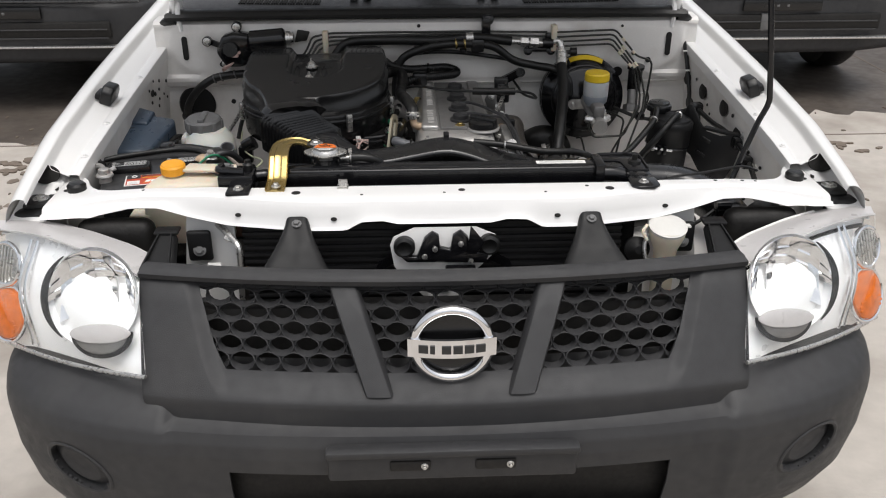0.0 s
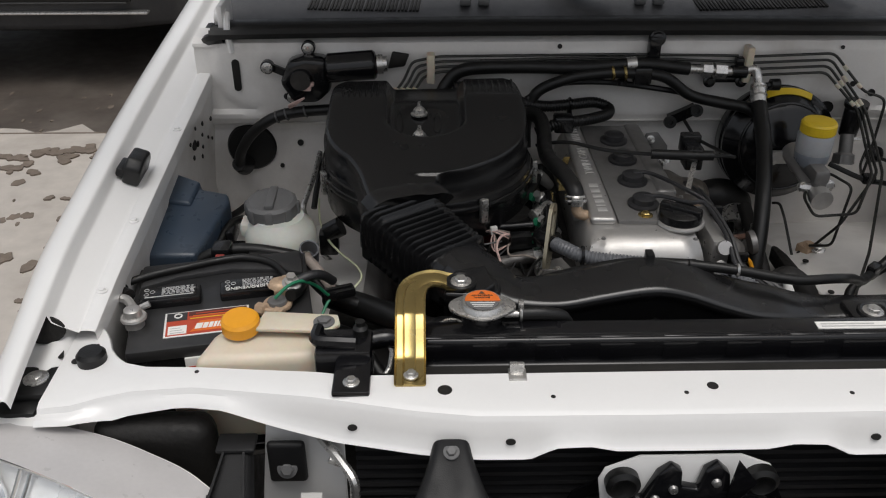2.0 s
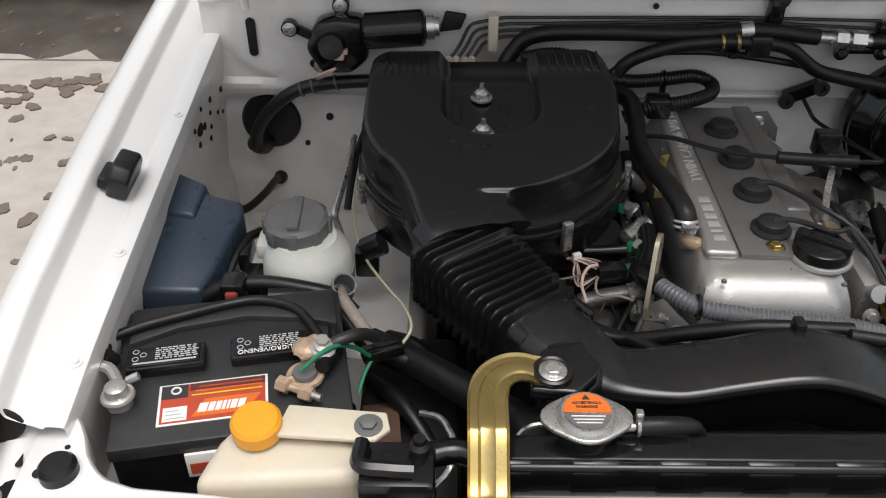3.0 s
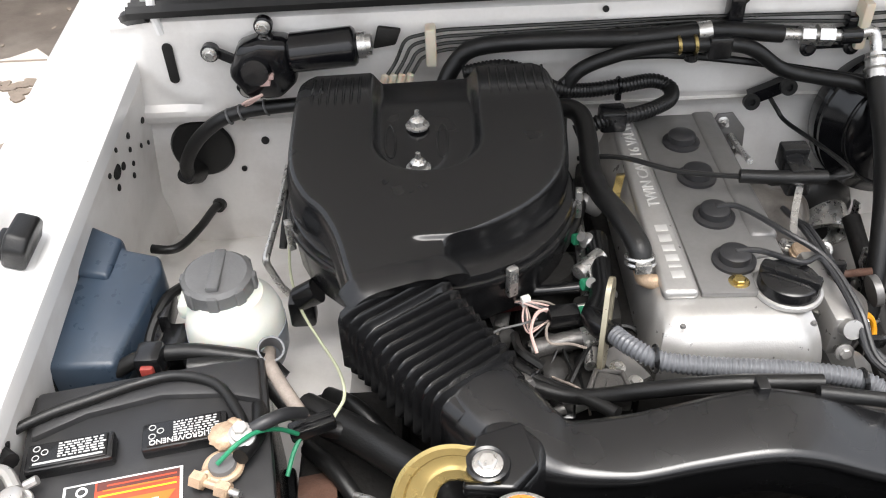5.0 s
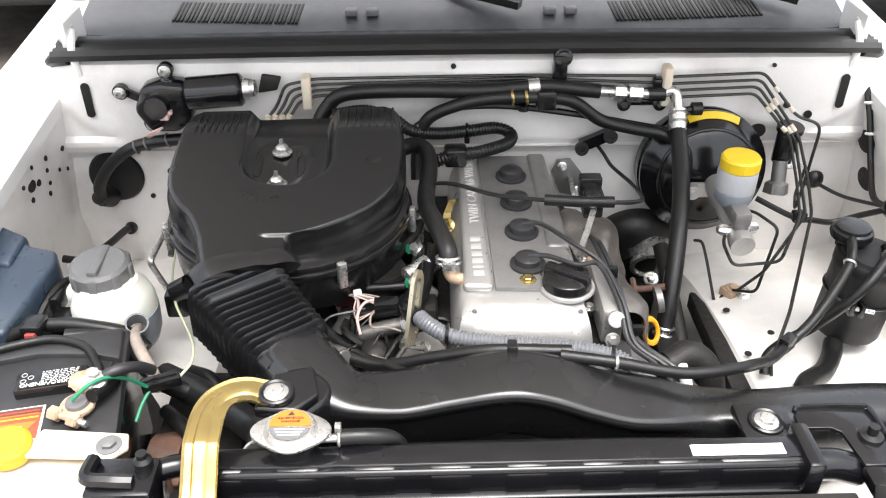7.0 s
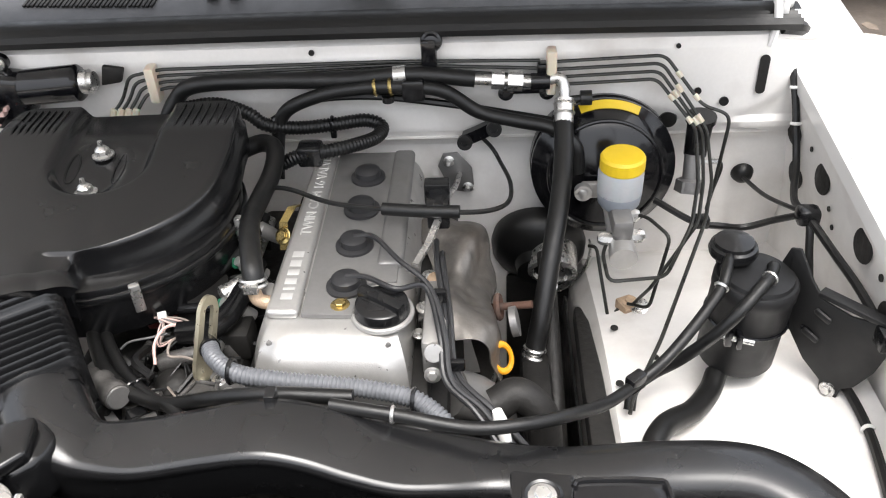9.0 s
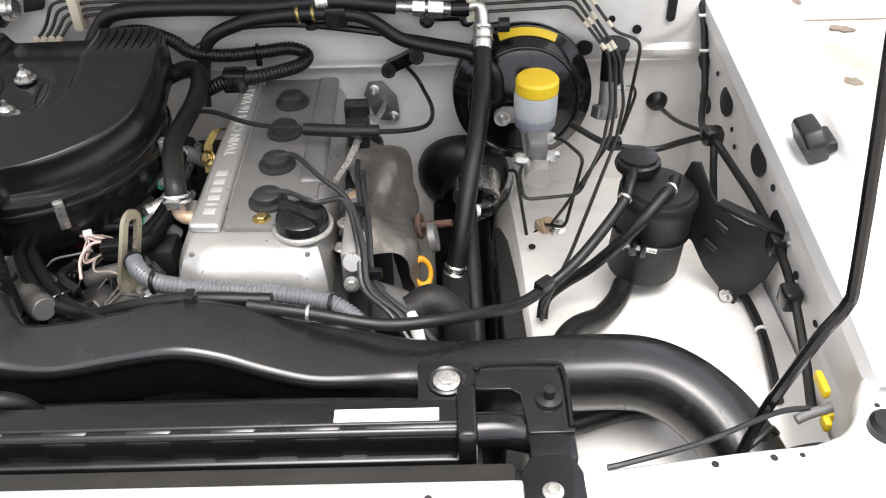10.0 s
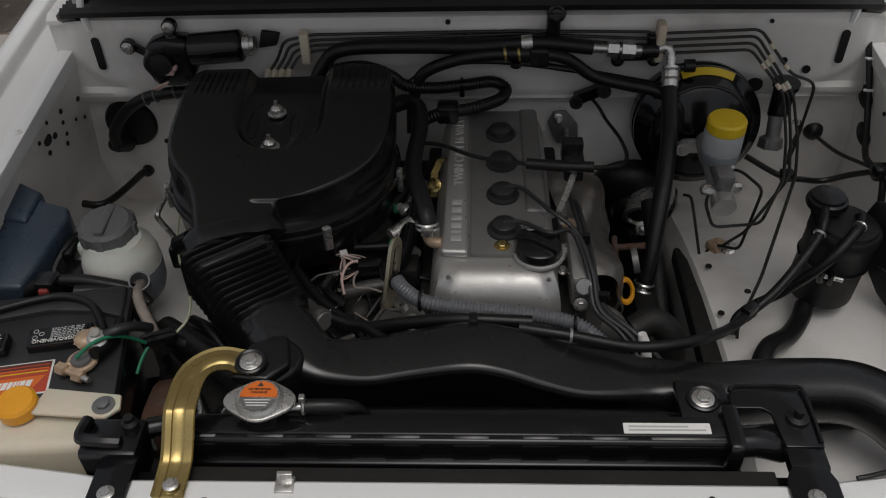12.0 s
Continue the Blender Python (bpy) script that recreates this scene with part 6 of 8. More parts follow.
# ---- engine ----
engine = thing("engine", "four-cylinder engine with a cast aluminium valve cover", "engine", (0.05, 0.66, 0.36))
part("block", join(box(-0.14, 0.2, 0.43, 0.93, 0.37, 0.80, 0.01), box(-0.07, 0.175, 0.42, 0.92, 0.78, 0.835, 0.006)), DARK, engine, "dark grimy engine block")
def densify(loop, step):
    """The closed outline with points no further apart than the step."""
    out = []
    for (x0, y0), (x1, y1) in zip(loop, loop[1:] + loop[:1]):
        n = max(1, math.ceil(math.hypot(x1 - x0, y1 - y0) / step))
        out += [(x0 + (x1 - x0) * i / n, y0 + (y1 - y0) * i / n) for i in range(n)]
    return out


VC = [(-0.052, 0.47), (-0.045, 0.445), (-0.02, 0.432), (0.13, 0.428), (0.152, 0.445), (0.15, 0.90), (0.138, 0.915), (-0.03, 0.915), (-0.043, 0.90)]


def cover_shell():
    """A casting with rounded sides and a long rounded nose at its front."""
    bm = bmesh.new()
    rings = []
    for z, k in [(0.822, 0.0), (0.846, 0.0)] + [(0.846 + 0.076 * math.sin(radians(9 * i)), 1 - math.cos(radians(9 * i))) for i in range(1, 11)]:
        row = []
        for x, y in densify(VC, 0.012):
            nose = ease((0.56 - y) / 0.1)
            side = 0.024 * k * max(-1.0, min(1.0, (0.05 - x) / 0.085))
            row.append(bm.verts.new((x + side, y + 0.058 * k * nose - (0.02 * k if y > 0.88 else 0), z - 0.012 * nose * (z - 0.846) / 0.076 * 0.4)))
        rings.append(row)
    for p, q in zip(rings, rings[1:]):
        for i in range(len(p)):
            bm.faces.new((p[i], p[(i + 1) % len(p)], q[(i + 1) % len(p)], q[i]))
    bm.faces.new(rings[-1])
    bmesh.ops.recalc_face_normals(bm, faces=bm.faces[:])
    return bm


cover = part("valve_cover", cover_shell(), CAST, engine, "satin cast aluminium valve cover")
part("cover_flange", prism([(-0.06, 0.47), (-0.052, 0.435), (-0.02, 0.422), (0.14, 0.418), (0.172, 0.44), (0.172, 0.915), (-0.05, 0.915)], 0.812, 0.828, 0.004), CAST, cover)
part("cover_spine", prism([(-0.034, 0.50), (0.010, 0.498), (0.008, 0.905), (-0.026, 0.905)], 0.915, 0.930, 0.007, 4), CAST, cover, "raised aluminium spine with cast letters")
part("spark_panel", prism([(0.013, 0.500), (0.08, 0.497), (0.083, 0.545), (0.098, 0.562), (0.132, 0.566), (0.128, 0.905), (0.011, 0.905)], 0.918, 0.9255, 0.002, 2), CASTDARK, cover, "greyed panel with the plug boots")
part("cam_hump", prism([(0.10, 0.60), (0.138, 0.60), (0.135, 0.91), (0.10, 0.91)], 0.912, 0.929, 0.010, 4), CASTDARK, cover, "rounded grey cam hump")
start = 0.524
for wide in (0.013, 0.005, 0.012, 0.012, 0.014, 0.013):
    part("maker_bar", box(-0.0175, -0.0015, start, start + wide, 0.9298, 0.9306, 0.0003), LETTER, cover)
    start += wide + 0.007
text_on("TWIN CAM 16 VALVE", 0.0225, at(-0.007, 0.775, 0.9304, 0, 0, 90), LETTER, cover, depth=0.0006)
part("cover_lug", box(-0.055, -0.035, 0.548, 0.578, 0.895, 0.918, 0.006), CAST, cover)
for y in (0.555, 0.645, 0.735, 0.825):
    boot = part("plug_boot", lathe([(0.027, 0), (0.027, 0.004), (0.02, 0.006), (0.0195, 0.015), (0.015, 0.018), (0.0, 0.018)], at(0.066, y, 0.9255), 28), LEAD, engine, "grey rubber plug boot")
part("oil_cap", join(lathe([(0.036, 0), (0.036, 0.006), (0.034, 0.016), (0.03, 0.019), (0.0, 0.019)], at(0.118, 0.508, 0.921), 32), box(-0.036, 0.036, -0.009, 0.009, 0.0, 0.028, 0.005, m=at(0.118, 0.508, 0.921, 0, 0, -35)), box(-0.03, 0.03, -0.014, 0.014, 0.0, 0.022, 0.008, m=at(0.118, 0.508, 0.921, 0, 0, -35))), PLASTIC, engine, "black oil filler cap with grip bar")
part("cap_collar", ring((0.118, 0.508, 0.92), (0, 0, 1), 0.0375, 0.004, 32, 8), CAST, engine)
part("gold_screw", bolt_head((0.062, 0.518, 0.924), (0, 0, 1), 0.008), GOLD, engine, "yellow-passivated screw")
for x, y in ((-0.02, 0.455), (0.13, 0.45), (0.145, 0.6)):
    part("cover_pip", lathe([(0.004, 0), (0.003, 0.003), (0, 0.003)], at(x, y, 0.916), 10), CASTDARK, cover)
part("breather_stub", tube([(-0.02, 0.535, 0.915), (-0.038, 0.534, 0.917), (-0.05, 0.535, 0.922), (-0.054, 0.538, 0.935)], 0.0095, 12), BRASS, engine)
part("breather_clip", join(ring((-0.054, 0.543, 0.941), (0, 0.35, 1), 0.0165, 0.003, 20, 6), ring((-0.055, 0.546, 0.948), (0, 0.35, 1), 0.0165, 0.0025, 20, 6), box(-0.064, -0.044, 0.523, 0.532, 0.938, 0.952, 0.002)), STEEL, engine)
part("breather_hose", tube([(-0.053, 0.54, 0.935), (-0.056, 0.556, 0.957), (-0.07, 0.61, 0.964), (-0.083, 0.67, 0.957), (-0.084, 0.735, 0.95), (-0.078, 0.80, 0.955), (-0.082, 0.85, 0.966), (-0.105, 0.872, 0.966), (-0.135, 0.87, 0.957), (-0.16, 0.86, 0.945)], 0.0145, 12), RUBBER, engine, "black breather hose")
part("gold_bracket", join(strip([(-0.052, 0.70, 0.88), (-0.05, 0.715, 0.92), (-0.04, 0.74, 0.93), (-0.035, 0.76, 0.92)], 0.014, 0.003, across=(0.9, 0.1, 0)), bolt_head((-0.05, 0.70, 0.905), (-0.3, -0.6, 0.6), 0.008)), GOLD, engine, "yellow steel throttle bracket")
# side clutter between air cleaner and cover
part("throttle_body", join(lathe([(0.045, 0), (0.05, 0.03), (0.05, 0.09), (0.04, 0.12)], at(-0.16, 0.62, 0.76)), box(-0.20, -0.08, 0.45, 0.62, 0.74, 0.83, 0.012), box(-0.13, -0.07, 0.52, 0.57, 0.82, 0.87, 0.01)), DARK, engine, "grimy throttle body")
def eye_plate():
    """A flat steel loop with a long slot, leaning back."""
    bm = bmesh.new()
    out, inn = [], []
    for i in range(28):
        a = 6.2832 * i / 28
        out.append((0.021 * math.cos(a), 0.028 * math.sin(a) + (0.022 if math.sin(a) > 0 else -0.05)))
        inn.append((0.0095 * math.cos(a), 0.010 * math.sin(a) + (0.026 if math.sin(a) > 0 else -0.022)))
    vs = [[bm.verts.new((x, y, z)) for x, y in o] for o, z in ((out, 0.003), (inn, 0.003), (inn, -0.003), (out, -0.003))]
    for p, q in ((0, 1), (1, 2), (2, 3), (3, 0)):
        for i in range(28):
            bm.faces.new((vs[p][i], vs[p][(i + 1) % 28], vs[q][(i + 1) % 28], vs[q][i]))
    bmesh.ops.recalc_face_normals(bm, faces=bm.faces[:])
    return bm


EYE_L = Vector((0.011, 0.04, 0.072)).normalized()
EYE_W = Vector((0.4, 0.85, -0.4))
EYE_W = (EYE_W - EYE_L * EYE_W.dot(EYE_L)).normalized()
EYE_M = Matrix((EYE_W, EYE_L, EYE_W.cross(EYE_L))).transposed().to_4x4()
EYE_M.translation = (-0.104, 0.476, 0.922)
part("lift_eye", moved(eye_plate(), EYE_M @ Matrix.Diagonal((0.85, 0.9, 1, 1))), BRACKET, engine, "steel lifting eye with a long slot", smooth=25)
part("eye_foot", strip([(-0.098, 0.475, 0.862), (-0.085, 0.45, 0.858), (-0.07, 0.425, 0.856)], 0.035, 0.005), CASTDARK, engine)
parts("eye_bolt", [bolt_head((-0.076, 0.423, 0.86), (0, -0.2, 1), 0.006), bolt_head((-0.092, 0.447, 0.86), (0, -0.2, 1), 0.006)], STEEL, engine)
# injectors with their plugs
for x, y, z in ((-0.105, 0.652, 0.885), (-0.106, 0.566, 0.88), (-0.098, 0.735, 0.89)):
    part("injector", lathe([(0.009, -0.03), (0.011, -0.01), (0.011, 0.012), (0.007, 0.016), (0.007, 0.024), (0, 0.024)], aim((x + 0.012, y, z), (x - 0.03, y - 0.02, z + 0.05)), 14), CAST, engine, "bare metal injector")
    part("injector_plug", box(-0.008, 0.008, -0.006, 0.006, -0.006, 0.007, 0.002, m=at(x - 0.006, y + 0.004, z + 0.004, 0, 20, 30)), GREEN, engine, "green plug clip")
part("regulator", tube([(-0.114, 0.594, 0.885), (-0.085, 0.617, 0.892)], 0.012, 14, straight=True), STEEL, engine, "bright metal cylinder")
part("regulator_end", lathe([(0.013, 0), (0.013, 0.006), (0.006, 0.01), (0, 0.01)], aim((-0.114, 0.594, 0.885), (-0.15, 0.566, 0.878)), 14), STEEL, engine)
part("coil_lead", tube([(-0.18, 0.575, 0.872), (-0.15, 0.572, 0.876), (-0.12, 0.57, 0.88)], 0.0075, 10), PLASTIC, engine)
part("coil_tail", tube([(-0.125, 0.575, 0.876), (-0.15, 0.59, 0.868), (-0.18, 0.592, 0.862)], 0.006, 8), PLASTIC, engine)
part("maroon_box", box(-0.024, 0.018, -0.018, 0.018, -0.02, 0.016, 0.004, m=at(-0.208, 0.59, 0.858, 0, 10, 20)), MAROON, engine, "dark maroon connector box")
part("rail_pipe", tube([(-0.163, 0.541, 0.862), (-0.135, 0.541, 0.868), (-0.106, 0.546, 0.87)], 0.0052, 8), STEEL, engine)
part("black_pipe", tube([(-0.20, 0.53, 0.855), (-0.15, 0.525, 0.86), (-0.12, 0.527, 0.862)], 0.006, 8), RUBBER, engine)
part("pipe_tip", tube([(-0.122, 0.527, 0.862), (-0.108, 0.528, 0.863)], 0.003, 6), LABEL, engine)
part("water_pipe", tube([(-0.19, 0.50, 0.84), (-0.16, 0.502, 0.848), (-0.125, 0.504, 0.855)], 0.0125, 14), GRIMY, engine, "aluminium pipe with a hexagonal union")
part("union_nut", lathe([(0.0115, 0), (0.0115, 0.014), (0.008, 0.016)], aim((-0.126, 0.504, 0.858), (-0.08, 0.508, 0.866)), 6), STEEL, engine, smooth=20)
for k in range(4):
    part("thin_wire", tube([(-0.226 + 0.006 * k, 0.556, 0.872), (-0.192, 0.547 - 0.002 * k, 0.882), (-0.165, 0.548 - 0.004 * k, 0.877 - 0.002 * k), (-0.148 - 0.003 * k, 0.54 - 0.005 * k, 0.872)], 0.0014, 6), (TAPE, PINK, GREYCAP, PINK)[k], engine)
    part("thin_wire", tube([(-0.192, 0.548, 0.878), (-0.197 + 0.003 * k, 0.53, 0.868), (-0.191, 0.512 + 0.002 * k, 0.86), (-0.172, 0.52, 0.866), (-0.158, 0.53 - 0.002 * k, 0.87)], 0.0013, 6), (PINK, RUBBER, PINK, TAPE)[k], engine)
part("wire_tie", box(-0.006, 0.006, -0.004, 0.004, -0.006, 0.008, 0.001, m=at(-0.192, 0.547, 0.881, 0, 0, 20)), LABEL, engine)
rng = random.Random(11)
for i in range(14):
    x, y, z = rng.uniform(-0.25, -0.08), rng.uniform(0.40, 0.66), rng.uniform(0.80, 0.845)
    part("plug_connector", box(-0.014, 0.014, -0.01, 0.01, -0.01, 0.012, 0.003, m=at(x, y, z, rng.uniform(-30, 30), rng.uniform(-30, 30), rng.uniform(0, 180))), (MATT, DARK, GRIMY, RUBBER, DARK)[i % 5], engine)
for i in range(12):
    a = Vector((rng.uniform(-0.24, -0.09), rng.uniform(0.42, 0.66), rng.uniform(0.82, 0.86)))
    b = a + Vector((rng.uniform(-0.05, 0.07), rng.uniform(-0.08, 0.08), rng.uniform(-0.02, 0.01)))
    m1 = (a + b) / 2 + Vector((rng.uniform(-0.02, 0.02), rng.uniform(-0.03, 0.03), rng.uniform(0, 0.02)))
    part("side_cable", tube([a, m1, b], 0.0035 if i % 3 else 0.006, 6), RUBBER, engine)
part("manifold_body", join(prism([(-0.205, 0.47), (-0.19, 0.43), (-0.14, 0.41), (-0.1, 0.42), (-0.09, 0.47), (-0.11, 0.53), (-0.17, 0.54)], 0.76, 0.832, 0.012, 3), lathe([(0.02, 0), (0.022, 0.018), (0.022, 0.028), (0.014, 0.034), (0, 0.034)], at(-0.165, 0.475, 0.81, 12, -8), 20)), DARK, engine, "oily cast intake body")
rng = random.Random(23)
for i in range(16):
    x, y, z = rng.uniform(-0.225, -0.095), rng.uniform(0.385, 0.535), rng.uniform(0.828, 0.848)
    turn = at(x, y, z, rng.uniform(-25, 25), rng.uniform(-25, 25), rng.uniform(0, 180))
    if i % 4 == 0:
        part("casting_boss", lathe([(0.012, -0.02), (0.012, 0.004), (0.008, 0.007), (0, 0.007)], turn, 14), GRIMY, engine)
        part("boss_bolt", moved(bolt_head((0, 0, 0.006), (0, 0, 1), 0.0055, 0.006), turn), CAST, engine)
    elif i % 4 == 1:
        part("small_plug", box(-0.011, 0.011, -0.008, 0.008, -0.012, 0.01, 0.002, m=turn), PLASTIC, engine)
        part("plug_rib", box(-0.009, 0.009, -0.0095, -0.0075, -0.008, 0.008, 0.001, m=turn), PLASTIC, engine)
    elif i % 4 == 2:
        part("steel_tab", box(-0.014, 0.014, -0.006, 0.006, -0.0015, 0.0015, 0.0008, m=turn), CASTDARK, engine)
    else:
        part("short_pipe", lathe([(0.006, -0.022), (0.006, 0.012), (0.0075, 0.014), (0.0075, 0.018), (0.004, 0.018)], turn @ Matrix.Rotation(radians(75), 4, "X"), 12), GRIMY, engine)
for i in range(9):
    a = Vector((rng.uniform(-0.23, -0.12), rng.uniform(0.40, 0.52), rng.uniform(0.83, 0.85)))
    b = a + Vector((rng.uniform(-0.02, 0.06), rng.uniform(-0.06, 0.05), rng.uniform(-0.01, 0.01)))
    m1 = (a + b) / 2 + Vector((rng.uniform(-0.02, 0.02), rng.uniform(-0.02, 0.02), rng.uniform(0.005, 0.025)))
    part("fine_wire", tube([a, m1, b], 0.0016, 6), (RUBBER, LEAD, RUBBER, TAPE, RUBBER, LEAD)[i % 6], engine)
part("spare_clip", box(-0.012, 0.012, -0.007, 0.007, -0.007, 0.007, 0.002, m=at(-0.118, 0.525, 0.878, 0, 0, 10)), GREEN, engine)
part("coil_plug", box(-0.024, 0.014, -0.011, 0.011, -0.009, 0.011, 0.003, m=at(-0.142, 0.522, 0.878, 0, 0, 5)), PLASTIC, engine)
part("fuel_rail", tube([(-0.12, 0.46, 0.85), (-0.105, 0.6, 0.86), (-0.095, 0.8, 0.865)], 0.009, 10), STEEL, engine, "bare steel fuel rail")
parts("inlet_runner", [*[tube([(-0.10, y, 0.83), (-0.15, y - 0.01, 0.84), (-0.2, y - 0.02, 0.80)], 0.02, 12) for y in (0.66, 0.73, 0.8)]], DARK, engine, "grimy inlet runner")
part("hose_to_duct", tube([(-0.30, 0.585, 0.885), (-0.282, 0.52, 0.872), (-0.243, 0.457, 0.87), (-0.2, 0.42, 0.868), (-0.145, 0.395, 0.872), (-0.075, 0.372, 0.905), (0.0, 0.355, 0.93), (0.10, 0.35, 0.93)], 0.0095, 10), RUBBER, engine, "black rubber hose")
part("hose_to_duct", tube([(-0.285, 0.585, 0.875), (-0.272, 0.535, 0.87), (-0.226, 0.465, 0.868), (-0.177, 0.416, 0.868), (-0.14, 0.39, 0.875), (-0.11, 0.36, 0.882)], 0.008, 10), RUBBER, engine)
part("cleaner_hose", tube([(-0.09, 0.76, 0.90), (-0.10, 0.71, 0.895), (-0.125, 0.66, 0.888), (-0.165, 0.60, 0.88), (-0.205, 0.555, 0.875)], 0.0085, 10), RUBBER, engine)
part("bare_bracket", join(prism([(-0.135, 0.395), (-0.118, 0.437), (-0.093, 0.430), (-0.085, 0.392)], 0.845, 0.868, 0.003), prism([(-0.118, 0.399), (-0.109, 0.424), (-0.1, 0.42), (-0.098, 0.399)], 0.866, 0.871, 0.002), tube([(-0.14, 0.392, 0.868), (-0.12, 0.438, 0.868), (-0.09, 0.432, 0.868), (-0.083, 0.39, 0.868)], 0.0035, 8, straight=True), bolt_head((-0.075, 0.40, 0.87), (0, 0, 1), 0.007)), GRIMY, engine, "grimy cast bracket with a raised rim")
union = part("hose_union", lathe([(0.017, 0), (0.018, 0.003), (0.018, 0.016), (0.0155, 0.02), (0.0155, 0.034), (0.018, 0.038), (0.018, 0.046), (0.012, 0.05), (0.012, 0.07), (0.006, 0.073), (0.006, 0.09)], aim((-0.206, 0.403, 0.876), (-0.262, 0.452, 0.868)), 24), GRIMY, engine, "grimy metal hose union")
part("union_face", lathe([(0.0155, 0), (0.0145, 0.003), (0, 0.003)], aim((-0.206, 0.403, 0.876), (-0.15, 0.354, 0.884)), 24), CASTDARK, union)
part("union_bracket", prism([(-0.29, 0.47), (-0.272, 0.515), (-0.25, 0.50), (-0.262, 0.455)], 0.848, 0.852, 0.002), CASTDARK, engine, "dull steel bracket behind the hoses")
part("hose_pair_clip", join(ring((-0.197, 0.425, 0.868), (0.7, -0.7, 0), 0.0105, 0.002, 18, 6), ring((-0.19, 0.432, 0.866), (0.7, -0.7, 0), 0.0105, 0.002, 18, 6)), PLASTIC, engine)
part("loose_wire", tube([(-0.243, 0.507, 0.86), (-0.228, 0.508, 0.872), (-0.2, 0.512, 0.876), (-0.18, 0.522, 0.874)], 0.0016, 6), GREYCAP, engine)
part("loose_wire", tube([(-0.155, 0.53, 0.87), (-0.17, 0.505, 0.874), (-0.168, 0.485, 0.868), (-0.145, 0.478, 0.872), (-0.125, 0.474, 0.868)], 0.0018, 6), TAPE, engine)
part("loose_wire", tube([(-0.185, 0.475, 0.862), (-0.19, 0.5, 0.876), (-0.178, 0.522, 0.886), (-0.15, 0.53, 0.882)], 0.0022, 6), PINK, engine)
# Dark body added to stand in for the shade below the air cleaner
part("lower_casing", join(prism([(-0.34, 0.46), (-0.25, 0.50), (-0.22, 0.57), (-0.24, 0.66), (-0.34, 0.68)], 0.70, 0.80, 0.02, 3), box(-0.28, -0.2, 0.42, 0.52, 0.72, 0.815, 0.015, 3)), DARK, engine, "dark body added as shade under the air cleaner")
# exhaust side
def shield(u, v):
    y = 0.50 + 0.26 * u
    a = radians(-60 + 190 * v)
    r = 0.048 + 0.008 * math.sin(u * 9) + 0.005 * math.sin(v * 14 + u * 7) + 0.016 * noise.noise(Vector((u * 3, v * 2.5, 3))) + 0.003 * abs(noise.noise(Vector((u * 9, v * 7, 7))))
    return Vector((0.206 + r * 1.15 * math.cos(a) - 0.012 * u, y + 0.04, 0.785 + r * 1.25 * math.sin(a) + 0.02 * u))


part("heat_shield", sheet(shield, 60, 46, 0.002), SHIELD, engine, "dented aluminium exhaust heat shield")
part("manifold", join(tube([(0.2, 0.5, 0.78), (0.24, 0.52, 0.74), (0.26, 0.56, 0.65), (0.26, 0.58, 0.5)], 0.035, 14), lathe([(0.022, 0), (0.022, 0.01)], aim((0.285, 0.60, 0.82), (0.33, 0.60, 0.83)))), CASTDARK, engine)
part("sensor", join(tube([(0.255, 0.672, 0.786), (0.318, 0.662, 0.80)], 0.006, 10), ring((0.268, 0.67, 0.789), (1, -0.1, 0.2), 0.017, 0.005, 20, 6)), RUST, engine, "rusty exhaust sensor")
part("distributor", join(box(0.168, 0.20, 0.47, 0.60, 0.84, 0.90, 0.006), lathe([(0.012, 0), (0.012, 0.02)], at(0.185, 0.475, 0.885, 60)), bolt_head((0.182, 0.455, 0.86), (0, -1, 0.3), 0.007)), CAST, engine, "aluminium bracket by the cover")
part("linkage_plate", prism([(0.158, 0.545), (0.185, 0.55), (0.19, 0.60), (0.178, 0.655), (0.16, 0.65)], 0.868, 0.876, 0.003), GRIMY, engine, "small cast plate beside the cover")
for x, y, z, r in ((0.166, 0.565, 0.878, 0.007), (0.178, 0.592, 0.878, 0.006), (0.17, 0.635, 0.878, 0.007), (0.16, 0.53, 0.862, 0.006)):
    part("linkage_bolt", bolt_head((x, y, z), (0.1, -0.1, 1), r), STEEL, engine)
part("linkage_drum", lathe([(0.013, 0), (0.014, 0.004), (0.011, 0.006), (0.014, 0.009), (0.013, 0.012), (0.0, 0.013)], at(0.178, 0.618, 0.876, 10, 20), 20), BRASS, engine, "small brass-coloured drum")
part("linkage_spring", tube([(0.172, 0.60, 0.889), (0.178, 0.58, 0.892), (0.183, 0.556, 0.884)], 0.0042, 10, rib=0.001, pitch=0.003), STEEL, engine)
part("dipstick_ring", moved(ring((0, 0, 0), (0, 0, 1), 1, 0.26, 26, 8), aim((0.272, 0.56, 0.788), (0.33, 0.44, 0.86)) @ Matrix.Diagonal((0.0135, 0.02, 0.016, 1))), ORANGECAP, engine, "orange dipstick ring")
part("dipstick", tube([(0.268, 0.562, 0.77), (0.255, 0.56, 0.73), (0.24, 0.56, 0.66)], 0.004, 8), STEEL, engine)
part("conduit", tube([(-0.10, 0.462, 0.905), (-0.085, 0.435, 0.91), (-0.055, 0.412, 0.908), (0.0, 0.402, 0.905), (0.09, 0.395, 0.90), (0.15, 0.386, 0.895), (0.178, 0.375, 0.89), (0.205, 0.352, 0.88), (0.215, 0.335, 0.86)], 0.0098, 14, 10, rib=0.002, pitch=0.0055), CONDUIT, engine, "grey corrugated conduit", smooth=70)
parts("conduit_tie", [*[ring(p, (1, -0.1, 0), 0.0145, 0.0028, 18, 6) for p in ((0.165, 0.38, 0.892), (-0.06, 0.415, 0.908))]], PLASTIC, engine)
